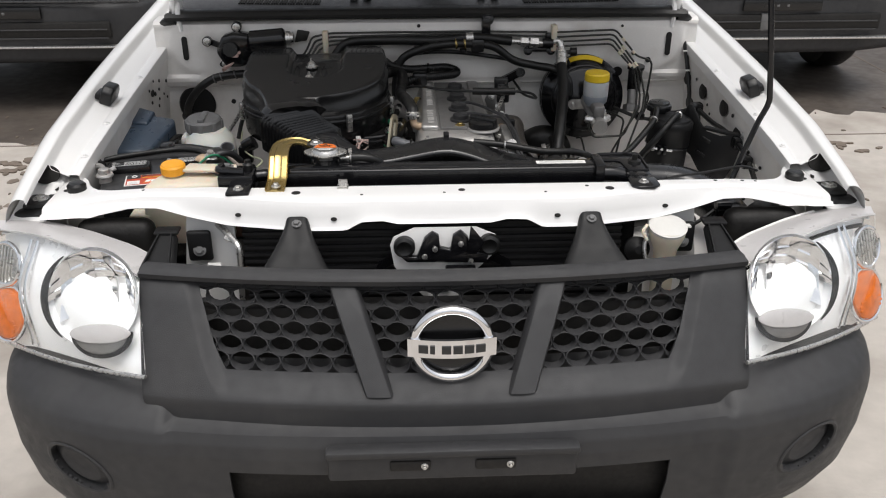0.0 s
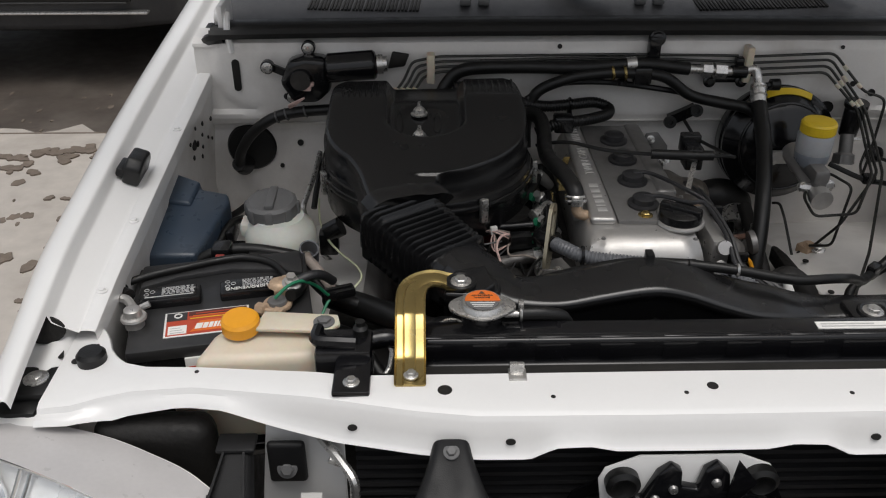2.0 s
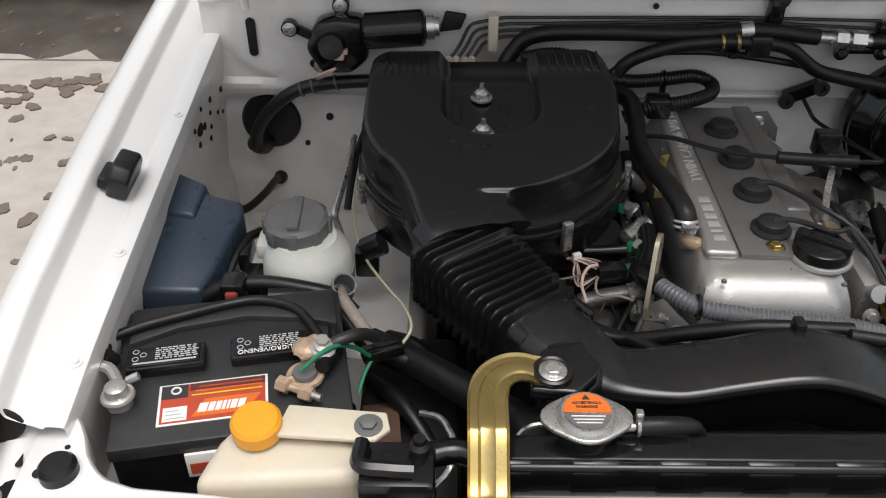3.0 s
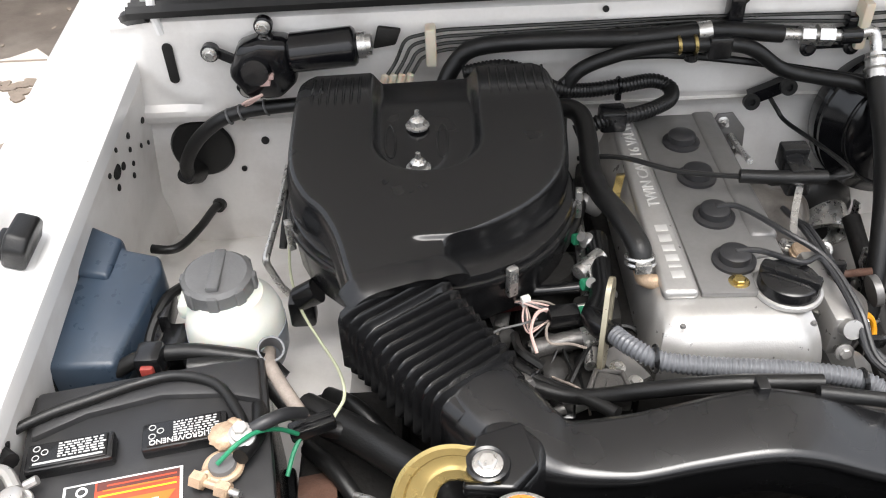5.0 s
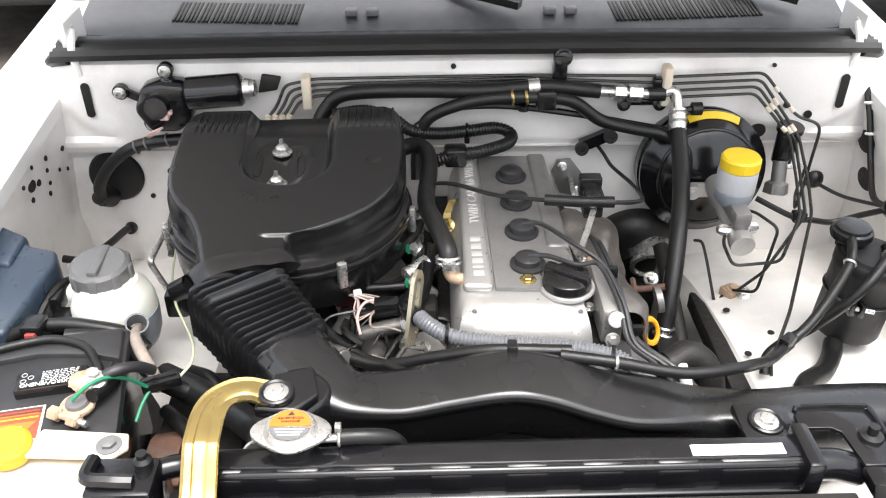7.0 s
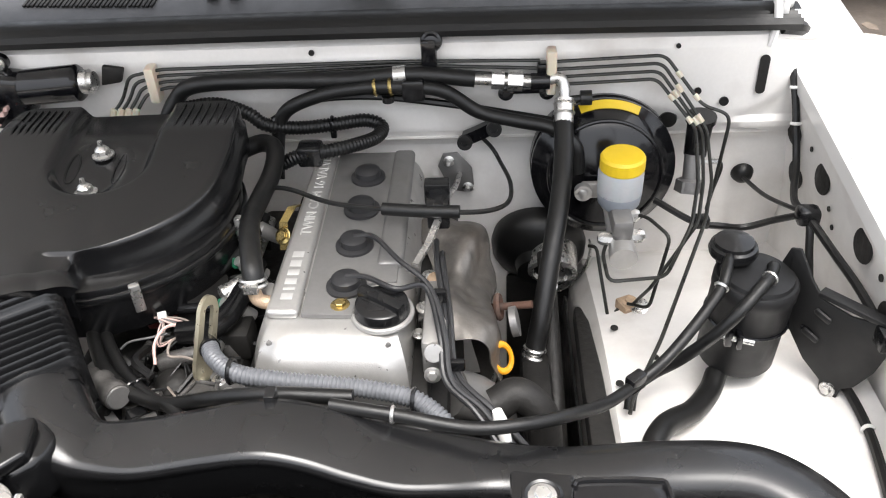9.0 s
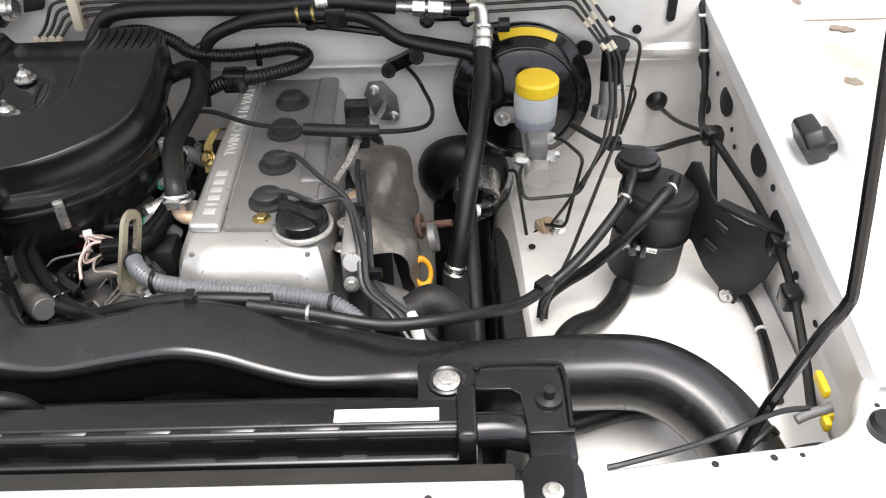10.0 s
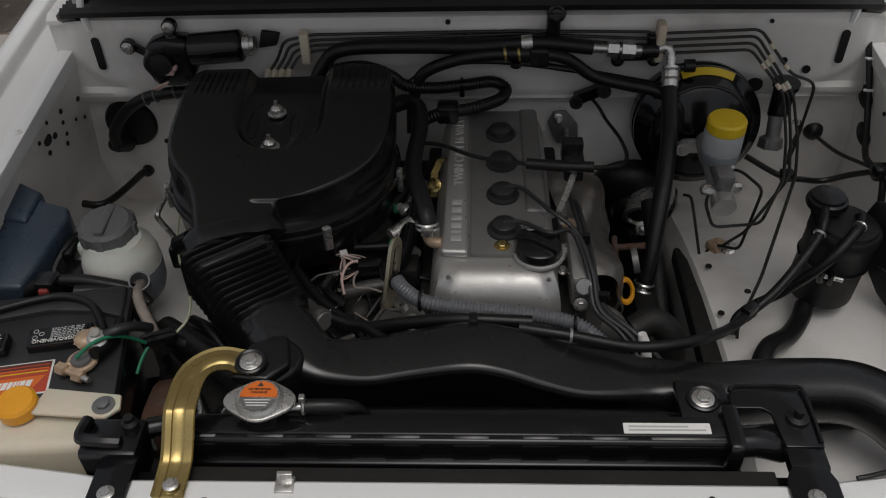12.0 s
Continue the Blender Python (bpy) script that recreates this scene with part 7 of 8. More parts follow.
part("conduit_boot", tube([(-0.118, 0.50, 0.895), (-0.112, 0.478, 0.90), (-0.098, 0.458, 0.905)], 0.014, 12), PLASTIC, engine)
part("main_loom", tube([(-0.115, 0.50, 0.895), (-0.098, 0.54, 0.89), (-0.09, 0.60, 0.885), (-0.085, 0.66, 0.885)], 0.016, 10), PLASTIC, engine)
for k, y in enumerate((0.555, 0.645)):
    part("plug_lead", tube([(0.066, y, 0.942), (0.095, y - 0.004, 0.944), (0.135, y - 0.03 - 0.03 * k, 0.945), (0.172 + 0.006 * k, 0.545, 0.93), (0.192 + 0.007 * k, 0.48, 0.905), (0.20 + 0.008 * k, 0.43, 0.875), (0.235 + 0.012 * k, 0.395, 0.86), (0.27 + 0.014 * k, 0.355, 0.83)], 0.0038, 8), LEAD, engine, "grey ignition lead")
for k in range(2):
    part("plug_lead", tube([(0.178 + 0.01 * k, 0.69 - 0.03 * k, 0.90), (0.183 + 0.008 * k, 0.62, 0.912), (0.196 + 0.007 * k, 0.53, 0.898), (0.206 + 0.008 * k, 0.45, 0.868), (0.25 + 0.012 * k, 0.395, 0.855), (0.295 + 0.014 * k, 0.355, 0.82)], 0.0042, 8), LEAD, engine, "grey ignition lead")
parts("lead_clip", [box(0.198, 0.224, 0.447, 0.457, 0.872, 0.888, 0.003), box(0.18, 0.2, 0.535, 0.545, 0.91, 0.93, 0.003)], PLASTIC, engine)
cable = part("throttle_cable", tube([(-0.095, 0.775, 0.94), (-0.06, 0.755, 0.955), (-0.03, 0.735, 0.962), (0.02, 0.705, 0.962), (0.07, 0.69, 0.962), (0.13, 0.68, 0.962), (0.20, 0.668, 0.965), (0.255, 0.685, 0.955), (0.285, 0.76, 0.92), (0.29, 0.86, 0.89), (0.275, 0.95, 0.875), (0.262, 0.97, 0.89), (0.242, 0.965, 0.918)], 0.0036, 8), RUBBER, engine, "thin black throttle cable")
part("cable_sheath", tube([(0.105, 0.684, 0.962), (0.16, 0.675, 0.963), (0.215, 0.67, 0.964)], 0.0095, 10), RUBBER, cable)
part("cable_holder", join(box(0.168, 0.20, 0.672, 0.712, 0.932, 0.975, 0.004), box(0.164, 0.20, 0.70, 0.722, 0.955, 0.99, 0.003)), PLASTIC, cable)
part("cable_stand", strip([(0.185, 0.675, 0.95), (0.17, 0.64, 0.93), (0.155, 0.60, 0.925)], 0.009, 0.006), STEEL, cable)
part("belt_guard", join(box(0.30, 0.345, 0.50, 0.66, 0.55, 0.72, 0.01), tube([(0.26, 0.42, 0.84), (0.29, 0.43, 0.85), (0.32, 0.42, 0.82), (0.325, 0.40, 0.75)], 0.022, 12)), DARK, engine)
part("white_plug", lathe([(0.007, 0), (0.009, 0.035), (0.006, 0.05)], aim((0.275, 0.365, 0.83), (0.262, 0.38, 0.88)), 12), LABEL, engine)

# ---- steering shaft, column cover and mounts by the wheel house ----
shaft = thing("steering_shaft", "dark steering shaft below the brake servo", "steering shaft", (0.35, 0.7, 0.6))
part("shaft", tube([(0.345, 0.80, 0.79), (0.35, 0.66, 0.72), (0.355, 0.5, 0.62)], 0.014, 12), DARK, shaft)
parts("joint", [lathe([(0.042, -0.02), (0.044, 0.0), (0.044, 0.03), (0.036, 0.032), (0.03, 0.01)], aim((0.368, 0.92, 0.69), (0.36, 0.83, 0.65))), box(0.335, 0.352, 0.70, 0.73, 0.70, 0.79, 0.003)], STEEL, shaft, "bare steel joint")
part("splash_flap", box(0.383, 0.389, 0.42, 0.86, 0.34, 0.652, 0.003), RUBBER, truck, "black rubber splash flap beside the steering shaft")
# Sheet added to darken the lower bulkhead beside the steering shaft
part("bulkhead_mat", box(0.285, 0.405, 0.955, 0.968, 0.2, 0.62, 0.006), DARK, truck, "dark sheet added low on the bulkhead")
part("bolt", bolt_head((0.36, 0.87, 0.665), (-0.2, -0.7, 0.6), 0.009), STEEL, shaft)
part("column_cover", moved(lathe([(0.092, 0), (0.095, 0.012), (0.092, 0.03), (0.082, 0.044), (0.06, 0.056), (0.046, 0.062), (0.04, 0.08), (0.0, 0.082)], None, 40), aim((0.345, 0.985, 0.69), (0.335, 0.8, 0.63)) @ Matrix.Diagonal((0.92, 0.98, 1, 1))), RUBBER, shaft, "black rubber column cover")
part("cover_band", strip([Vector((0.348, 0.945, 0.685)) + Vector((math.cos(radians(a)) * 0.09, 0.0, math.sin(radians(a)) * 0.095)) for a in range(-90, 20, 8)], 0.022, 0.003, across=(0, 1, -0.3)), STEEL, shaft, "bright steel band")
part("floor_strip", prism([(0.388, 0.40), (0.424, 0.41), (0.418, 0.60), (0.41, 0.70), (0.40, 0.735), (0.388, 0.735)], 0.70, 0.735, 0.006), DARK, shaft, "dark rubber strip")

# ---- brake servo and master cylinder ----
booster = thing("brake_booster", "round black brake servo with yellow sticker", "brake booster", (0.45, 0.98, 0.86))
B = aim((0.448, 1.0, 0.858), (0.448, 0.83, 0.885))
part("shell", lathe([(0.09, 0), (0.118, 0.012), (0.122, 0.02), (0.122, 0.045), (0.116, 0.052), (0.121, 0.056), (0.121, 0.064), (0.108, 0.075), (0.098, 0.09), (0.08, 0.10), (0.045, 0.106), (0.03, 0.112), (0.0, 0.112)], B, 48), BLACKPAINT, booster, "glossy black steel shell")
B_AXIS = (Vector((0.448, 0.83, 0.885)) - Vector((0.448, 1.0, 0.858))).normalized()
B_UP = (Vector((0, 0, 1)) - B_AXIS * B_AXIS.z).normalized()
def servo_label(u, v):
    a, r = radians(-22 + 50 * u), 0.1195 - 0.0115 * v
    return Vector((0.448, 1.0, 0.858)) + B_AXIS * (0.0665 + 0.0095 * v) + (B_UP * math.cos(a) + Vector((1, 0, 0)) * math.sin(a)) * r


part("sticker", sheet(servo_label, 14, 2, 0.0025), YELLOW, booster, "yellow sticker")
part("shell_bead", ring(Vector((0.448, 1.0, 0.858)) + B_AXIS * 0.0925, tuple(B_AXIS), 0.093, 0.0035, 48, 8), BLACKPAINT, booster)
master = thing("master_cylinder", "aluminium brake master cylinder with plastic fluid reservoir", "brake cylinder", (0.455, 0.78, 0.86))
part("flange", join(box(0.405, 0.50, 0.868, 0.88, 0.85, 0.88, 0.005), lathe([(0.014, 0), (0.014, 0.012)], aim((0.408, 0.868, 0.868), (0.408, 0.8, 0.87))), bolt_head((0.408, 0.86, 0.868), (0, -1, 0.1), 0.009)), CAST, master)
part("cylinder", lathe([(0.022, 0), (0.022, 0.05), (0.019, 0.055), (0.019, 0.15), (0.021, 0.155), (0.021, 0.175), (0.0, 0.177)], aim((0.454, 0.876, 0.878), (0.455, 0.70, 0.85)), 24), CAST, master, "cast aluminium cylinder")
parts("port", [*[lathe([(0.011, 0), (0.011, 0.016), (0.007, 0.022)], aim((0.455 + s * 0.014, y, 0.862), (0.455 + s * 0.06, y, 0.867)), 8) for s, y in ((1, 0.80), (-1, 0.74), (1, 0.745))]], STEEL, master)
part("reservoir_fluid", lathe([(0.022, 0), (0.032, 0.012), (0.034, 0.03)], at(0.454, 0.788, 0.888), 28), FLUID, master, "lower reservoir darkened by fluid")
part("reservoir", lathe([(0.034, 0.0), (0.0345, 0.035), (0.03, 0.042)], at(0.454, 0.788, 0.918), 28), FLUIDPOT, master, "milky plastic reservoir")
part("reservoir_foot", join(box(0.438, 0.47, 0.72, 0.80, 0.875, 0.905, 0.008), lathe([(0.015, 0), (0.015, 0.02)], at(0.455, 0.735, 0.87))), CASTDARK, master)
part("cap", lathe([(0.0325, 0), (0.0338, 0.002), (0.0338, 0.019), (0.0305, 0.0235), (0.012, 0.0245), (0.0, 0.024)], at(0.455, 0.788, 0.958), 26), YELLOW, master, "yellow ribbed screw cap", smooth=12)
valve = thing("clutch_cylinder", "small metal clutch cylinder with grey reservoir on the bulkhead", "clutch cylinder", (0.595, 0.98, 0.9))
part("pot", lathe([(0.019, 0), (0.021, 0.06), (0.019, 0.064), (0.025, 0.067), (0.025, 0.076), (0, 0.077)], at(0.604, 0.957, 0.88, 6), 22), PLASTIC, valve)
part("barrel", join(lathe([(0.014, 0), (0.014, 0.04), (0.02, 0.045), (0.02, 0.06)], aim((0.598, 0.945, 0.885), (0.592, 0.91, 0.80)), 16), lathe([(0.022, 0), (0.024, 0.02)], aim((0.594, 0.93, 0.845), (0.592, 0.92, 0.81)), 6)), CASTDARK, valve)
part("plug", lathe([(0.016, 0), (0.014, 0.016)], aim((0.56, 1.0, 0.93), (0.555, 0.95, 0.93))), RUBBER, valve)
part("pipe_stub", tube([(0.605, 0.94, 0.875), (0.64, 0.93, 0.88)], 0.005, 8), STEEL, valve)
tee = thing("brake_tee", "brown passivated brake pipe block on the wheel house", "pipe fitting", (0.48, 0.77, 0.69))
part("block", join(box(-0.014, 0.014, -0.016, 0.016, -0.012, 0.014, 0.003, m=at(0.48, 0.768, 0.70, 0, 0, 25)), bolt_head((0.483, 0.766, 0.715), (0, -0.2, 1), 0.008)), BRASS, tee)
part("bolt", bolt_head((0.498, 0.758, 0.712), (0, -0.3, 1), 0.010), STEEL, tee)

# brake pipes
pipes = thing("brake_pipes", "set of thin dark brake pipes along the bulkhead", "brake pipes", (0.5, 0.95, 0.9))
for k in range(4):
    z0 = 1.058 - 0.0135 * k
    xb = 0.537 - 0.003 * k
    foot = ((0.595, 0.917, 0.991), (0.605, 0.91, 0.953), (0.598, 0.91, 0.950), (0.587, 0.91, 0.955))[k]
    run = [(0.367, 0.962, z0 - 0.006), (xb, 0.962, z0), foot]
    if k == 0:
        run += [(0.629, 0.905, 0.984), (0.636, 0.9, 0.972), (0.622, 0.88, 0.865), (0.612, 0.87, 0.82), (0.635, 0.93, 0.82), (0.65, 0.945, 0.86), (0.64, 0.935, 0.88)]
    elif k == 1:
        run += [(0.603, 0.83, 0.905), (0.575, 0.735, 0.895), (0.49, 0.56, 0.82), (0.445, 0.49, 0.775), (0.44, 0.47, 0.77)]
    elif k == 2:
        run += [(0.59, 0.83, 0.905), (0.565, 0.735, 0.893), (0.50, 0.70, 0.80), (0.487, 0.755, 0.72)]
    else:
        run += [(0.582, 0.83, 0.905), (0.556, 0.735, 0.89), (0.515, 0.68, 0.835), (0.43, 0.67, 0.835), (0.425, 0.72, 0.85), (0.437, 0.742, 0.86)]
    part("pipe", bent(run, 0.0029, 0.014), PIPE, pipes)
    for f in (0.32, 0.78):
        a, b = Vector(run[1]), Vector(run[2])
        part("pipe_band", tube([a.lerp(b, f), a.lerp(b, f + 0.12)], 0.0043, 8, straight=True), TANK, pipes)
part("pipe", bent([(0.478, 0.755, 0.72), (0.505, 0.72, 0.74), (0.53, 0.745, 0.86), (0.50, 0.79, 0.868), (0.475, 0.80, 0.866)], 0.0029, 0.014), PIPE, pipes)
part("pipe", bent([(0.465, 0.765, 0.70), (0.448, 0.75, 0.69), (0.435, 0.80, 0.76), (0.432, 0.83, 0.78), (0.42, 0.84, 0.775)], 0.0029, 0.012), PIPE, pipes)
parts("pipe_comb", [box(0.35, 0.366, 0.945, 0.975, 1.0, 1.075, 0.004)], TANK, pipes, "cream plastic pipe clip")
for k in range(4):
    z0 = 1.045 - 0.011 * k
    part("pipe", bent([(0.34, 0.968, 1.052 - 0.0135 * k), (0.1, 0.972, 1.055 - 0.006 * k), (-0.28, 0.965, z0 + 0.01), (-0.335 + 0.008 * k, 0.962, z0), (-0.352 + 0.012 * k, 0.955, 1.008), (-0.368 + 0.013 * k, 0.945, 0.99)], 0.0029, 0.012), PIPE, pipes)
    part("pipe_nut", lathe([(0.006, 0), (0.006, 0.02), (0.004, 0.022)], aim((-0.374 + 0.013 * k, 0.94, 0.975), (-0.368 + 0.013 * k, 0.945, 0.995)), 8), TANK, pipes)
part("pipe_comb", box(-0.305, -0.288, 0.95, 0.978, 1.0, 1.062, 0.004), TANK, pipes, "cream plastic pipe clip")

# hoses on the bulkhead
ac = thing("air_conditioning_hose", "thick black hose with bright aluminium couplings on the bulkhead", "hose", (0.3, 0.95, 1.03))
part("upper_run", tube([(-0.30, 0.90, 0.94), (-0.285, 0.93, 0.965), (-0.262, 0.948, 1.005), (-0.225, 0.95, 1.032), (-0.12, 0.95, 1.037), (0.02, 0.95, 1.035), (0.13, 0.95, 1.042), (0.235, 0.95, 1.031)], 0.0135, 12), RUBBER, ac)
part("coupling", join(tube([(0.225, 0.95, 1.031), (0.33, 0.95, 1.024)], 0.009, 12), lathe([(0.015, 0), (0.015, 0.02)], aim((0.262, 0.95, 1.029), (0.30, 0.95, 1.026)), 6), lathe([(0.0165, 0), (0.0165, 0.024)], aim((0.288, 0.95, 1.027), (0.33, 0.95, 1.024)), 6)), STEEL, ac, "bright hexagonal coupling")
part("sleeve", tube([(0.105, 0.95, 1.04), (0.125, 0.95, 1.042)], 0.0155, 12), STEEL, ac)
part("sleeve", tube([(0.325, 0.95, 1.024), (0.355, 0.95, 1.024)], 0.0135, 12), BLACKPAINT, ac)
part("elbow", tube([(0.345, 0.95, 1.024), (0.37, 0.948, 1.03), (0.378, 0.94, 1.015), (0.378, 0.925, 0.995)], 0.0095, 12), STEEL, ac)
part("crimp", join(tube([(0.378, 0.93, 1.002), (0.376, 0.905, 0.972)], 0.016, 14), *[ring(p, (0, -0.7, -0.75), 0.0155, 0.0025, 18, 6) for p in ((0.378, 0.925, 0.996), (0.377, 0.915, 0.984))]), STEEL, ac)
part("service_port", join(tube([(0.378, 0.93, 1.0), (0.408, 0.93, 1.003)], 0.006, 8), lathe([(0.012, 0), (0.012, 0.018)], aim((0.403, 0.93, 1.003), (0.44, 0.93, 1.003)))), RUBBER, ac)
part("lower_run", tube([(0.376, 0.908, 0.975), (0.374, 0.86, 0.94), (0.366, 0.80, 0.90), (0.350, 0.73, 0.845), (0.335, 0.675, 0.78), (0.322, 0.642, 0.725)], 0.0155, 14), RUBBER, ac)
part("lower_crimp", join(*[ring(p, (-0.2, -0.35, -0.9), 0.016, 0.003, 18, 6) for p in ((0.3225, 0.643, 0.727), (0.321, 0.638, 0.716), (0.319, 0.634, 0.706))], tube([(0.322, 0.642, 0.725), (0.312, 0.62, 0.67)], 0.012, 10)), STEEL, ac)
parts("stay", [box(0.15, 0.175, 0.955, 0.98, 1.04, 1.095, 0.005), ring((0.167, 0.968, 1.09), (0, -1, 0.3), 0.012, 0.006, 18, 8), box(0.335, 0.365, 0.955, 0.978, 1.03, 1.05, 0.005), box(0.28, 0.36, 0.962, 0.978, 0.995, 1.008, 0.004)], BLACKPAINT, ac, "black steel hose stay")
parts("stay_bolt", [*[bolt_head(p, (0, -1, 0.2), 0.008) for p in ((0.167, 0.962, 1.088), (0.285, 0.96, 1.0), (0.352, 0.96, 1.0))]], BLACKPAINT, ac)
heater = thing("heater_hose", "black heater hose with brass clips across the bulkhead", "hose", (0.1, 0.93, 1.0))
part("run", tube([(-0.10, 0.90, 0.88), (-0.098, 0.925, 0.925), (-0.08, 0.935, 0.985), (-0.02, 0.935, 1.015), (0.04, 0.935, 1.026), (0.10, 0.935, 1.028), (0.18, 0.935, 1.02), (0.24, 0.935, 0.98), (0.30, 0.93, 0.965), (0.36, 0.92, 0.955), (0.395, 0.905, 0.93), (0.402, 0.895, 0.885)], 0.0115, 12), RUBBER, heater)
parts("clip", [*[ring(p, (1, 0, 0.1), 0.0125, 0.003, 18, 6) for p in ((0.075, 0.935, 1.028), (0.10, 0.935, 1.028))]], GOLD, heater, "brass-coloured hose clip")
part("holder", join(box(0.118, 0.155, 0.922, 0.95, 1.005, 1.042, 0.006), lathe([(0.01, 0), (0.01, 0.01)], at(0.095, 0.93, 1.005))), PLASTIC, heater)
alone("vacuum_line", tube([(-0.10, 0.93, 0.975), (-0.049, 0.955, 0.995), (0.056, 0.96, 1.0), (0.187, 0.958, 0.984), (0.328, 0.95, 0.96), (0.385, 0.945, 0.95)], 0.0062, 8), RUBBER, "thin black vacuum line below the heater hose", "hose")
loom = thing("engine_loom", "black corrugated engine loom looping behind the valve cover", "wiring", (0.0, 0.93, 0.95))
part("loop", tube([(-0.25, 0.93, 1.0), (-0.19, 0.935, 1.005), (-0.14, 0.93, 0.99), (-0.11, 0.925, 0.97), (-0.06, 0.94, 0.955), (0.0, 0.95, 0.955), (0.05, 0.965, 0.953), (0.077, 0.955, 0.945), (0.07, 0.92, 0.945), (0.04, 0.888, 0.95), (0.005, 0.868, 0.952), (-0.04, 0.86, 0.95), (-0.085, 0.86, 0.93)], 0.0105, 10, 8, rib=0.0015, pitch=0.006), RUBBER, loom, smooth=70)
parts("loom_clip", [ring((-0.005, 0.95, 0.955), (1, 0.1, 0), 0.0125, 0.003, 16, 6), box(-0.01, 0.0, 0.945, 0.955, 0.93, 0.955, 0.002), box(-0.05, -0.01, 0.85, 0.885, 0.93, 0.965, 0.006)], PLASTIC, loom)
egr = thing("bulkhead_plate", "dull steel cover plate with two studs on the bulkhead", "plate", (0.2, 0.96, 0.84))
part("plate", prism([(0.165, 0.845), (0.175, 0.87), (0.2, 0.872), (0.225, 0.84), (0.228, 0.805), (0.21, 0.79), (0.185, 0.795)], 0, 0.004, 0.001, m=at(0, 0.99, 0.002, 90)), CASTDARK, egr)
for p in ((0.185, 0.984, 0.858), (0.217, 0.984, 0.803)):
    part("stud", join(lathe([(0.0035, 0), (0.0035, 0.022)], aim(p, (p[0], p[1] - 0.1, p[2] + 0.03)), 8), bolt_head(p, (0, -1, 0.2), 0.006, 0.005)), STEEL, egr)
part("stub_pipe", tube([(0.203, 0.985, 0.83), (0.197, 0.92, 0.845), (0.187, 0.85, 0.87)], 0.005, 8), STEEL, egr)
ground_strap = thing("pivot_bracket", "small black bracket with two bolts on the bulkhead", "bracket", (0.24, 0.98, 0.89))
part("arm", strip([(0.215, 0.975, 0.908), (0.24, 0.97, 0.922), (0.266, 0.965, 0.938)], 0.022, 0.016, across=(-0.4, 0, 0.9)), BLACKPAINT, ground_strap)
for p in ((0.215, 0.965, 0.908), (0.265, 0.955, 0.938)):
    part("bush", lathe([(0.013, 0), (0.013, 0.01), (0.006, 0.01), (0.006, 0.004), (0, 0.004)], aim(p, (p[0], p[1] - 0.1, p[2] + 0.02))), RUBBER, ground_strap)

# wiper motor
wm = thing("wiper_motor", "black wiper motor bolted to the bulkhead", "wiper motor", (-0.52, 0.97, 1.0))
part("motor", lathe([(0.026, 0), (0.03, 0.004), (0.03, 0.095), (0.026, 0.10), (0.012, 0.104), (0, 0.104)], aim((-0.508, 0.945, 1.038), (-0.40, 0.945, 1.046)), 28), BLACKPAINT, wm, "glossy black motor can")
part("end_cap", lathe([(0.02, 0), (0.02, 0.012), (0.016, 0.012), (0.016, 0.02), (0, 0.02)], aim((-0.405, 0.945, 1.0455), (-0.30, 0.945, 1.053)), 24), STEEL, wm)
part("plate", prism([(-0.385, 1.03), (-0.35, 1.035), (-0.34, 1.06), (-0.375, 1.066)], 0, 0.01, 0.003, m=at(0, 0.97, 0, 90)), DARK, wm)
part("gearbox", join(prism([(-0.605, 1.01), (-0.585, 1.055), (-0.55, 1.065), (-0.505, 1.06), (-0.50, 0.995), (-0.53, 0.968), (-0.58, 0.968)], 0, 0.05, 0.012, 3, m=at(0, 0.978, 0, 90)), lathe([(0.024, 0), (0.02, 0.016)], aim((-0.56, 0.93, 1.02), (-0.56, 0.9, 1.025)))), BLACKPAINT, wm)
for p in ((-0.632, 0.972, 1.035), (-0.545, 0.972, 1.075), (-0.585, 0.97, 0.972)):
    part("mount_foot", join(lathe([(0.014, 0), (0.014, 0.012), (0.009, 0.014)], aim(p, (p[0], p[1] - 0.1, p[2]))), strip([p, ((p[0] - 0.555) / 2, 0.955, (p[2] + 1.015) / 2)], 0.016, 0.006, across=(0, 0, 1))), BLACKPAINT, wm)
    part("foot_bolt", bolt_head((p[0], p[1] - 0.014, p[2]), (0, -1, 0), 0.007), STEEL, wm)
part("gear_plug", join(box(-0.556, -0.54, 0.914, 0.93, 1.0, 1.01, 0.002), box(-0.546, -0.534, 0.918, 0.93, 1.008, 1.016, 0.002)), PINK, wm, "white plug with wires")
parts("plug_wire", [*[tube([(-0.555, 0.918, 0.985), (-0.575 - 0.006 * i, 0.925, 0.968), (-0.59, 0.94, 0.955)], 0.0022, 6) for i in range(3)]], PINK, wm)

# ---- charcoal canister ----
can = thing("charcoal_canister", "black plastic charcoal canister on a steel bracket", "canister", (0.605, 0.585, 0.74))
part("body", lathe([(0.04, -0.004), (0.05, 0.0), (0.053, 0.006), (0.053, 0.07), (0.0545, 0.072), (0.0545, 0.12), (0.056, 0.122), (0.056, 0.138), (0.053, 0.142), (0.049, 0.142), (0.047, 0.147), (0.03, 0.15), (0.0, 0.15)], at(0.601, 0.585, 0.77, 0, 4), 36), MATT, can)
part("valve", lathe([(0.02, 0), (0.02, 0.012), (0.031, 0.016), (0.033, 0.022), (0.031, 0.029), (0.027, 0.031), (0.026, 0.036), (0.016, 0.038), (0.0, 0.038)], at(0.583, 0.615, 0.912), 32), PLASTIC, can, "round black purge valve")
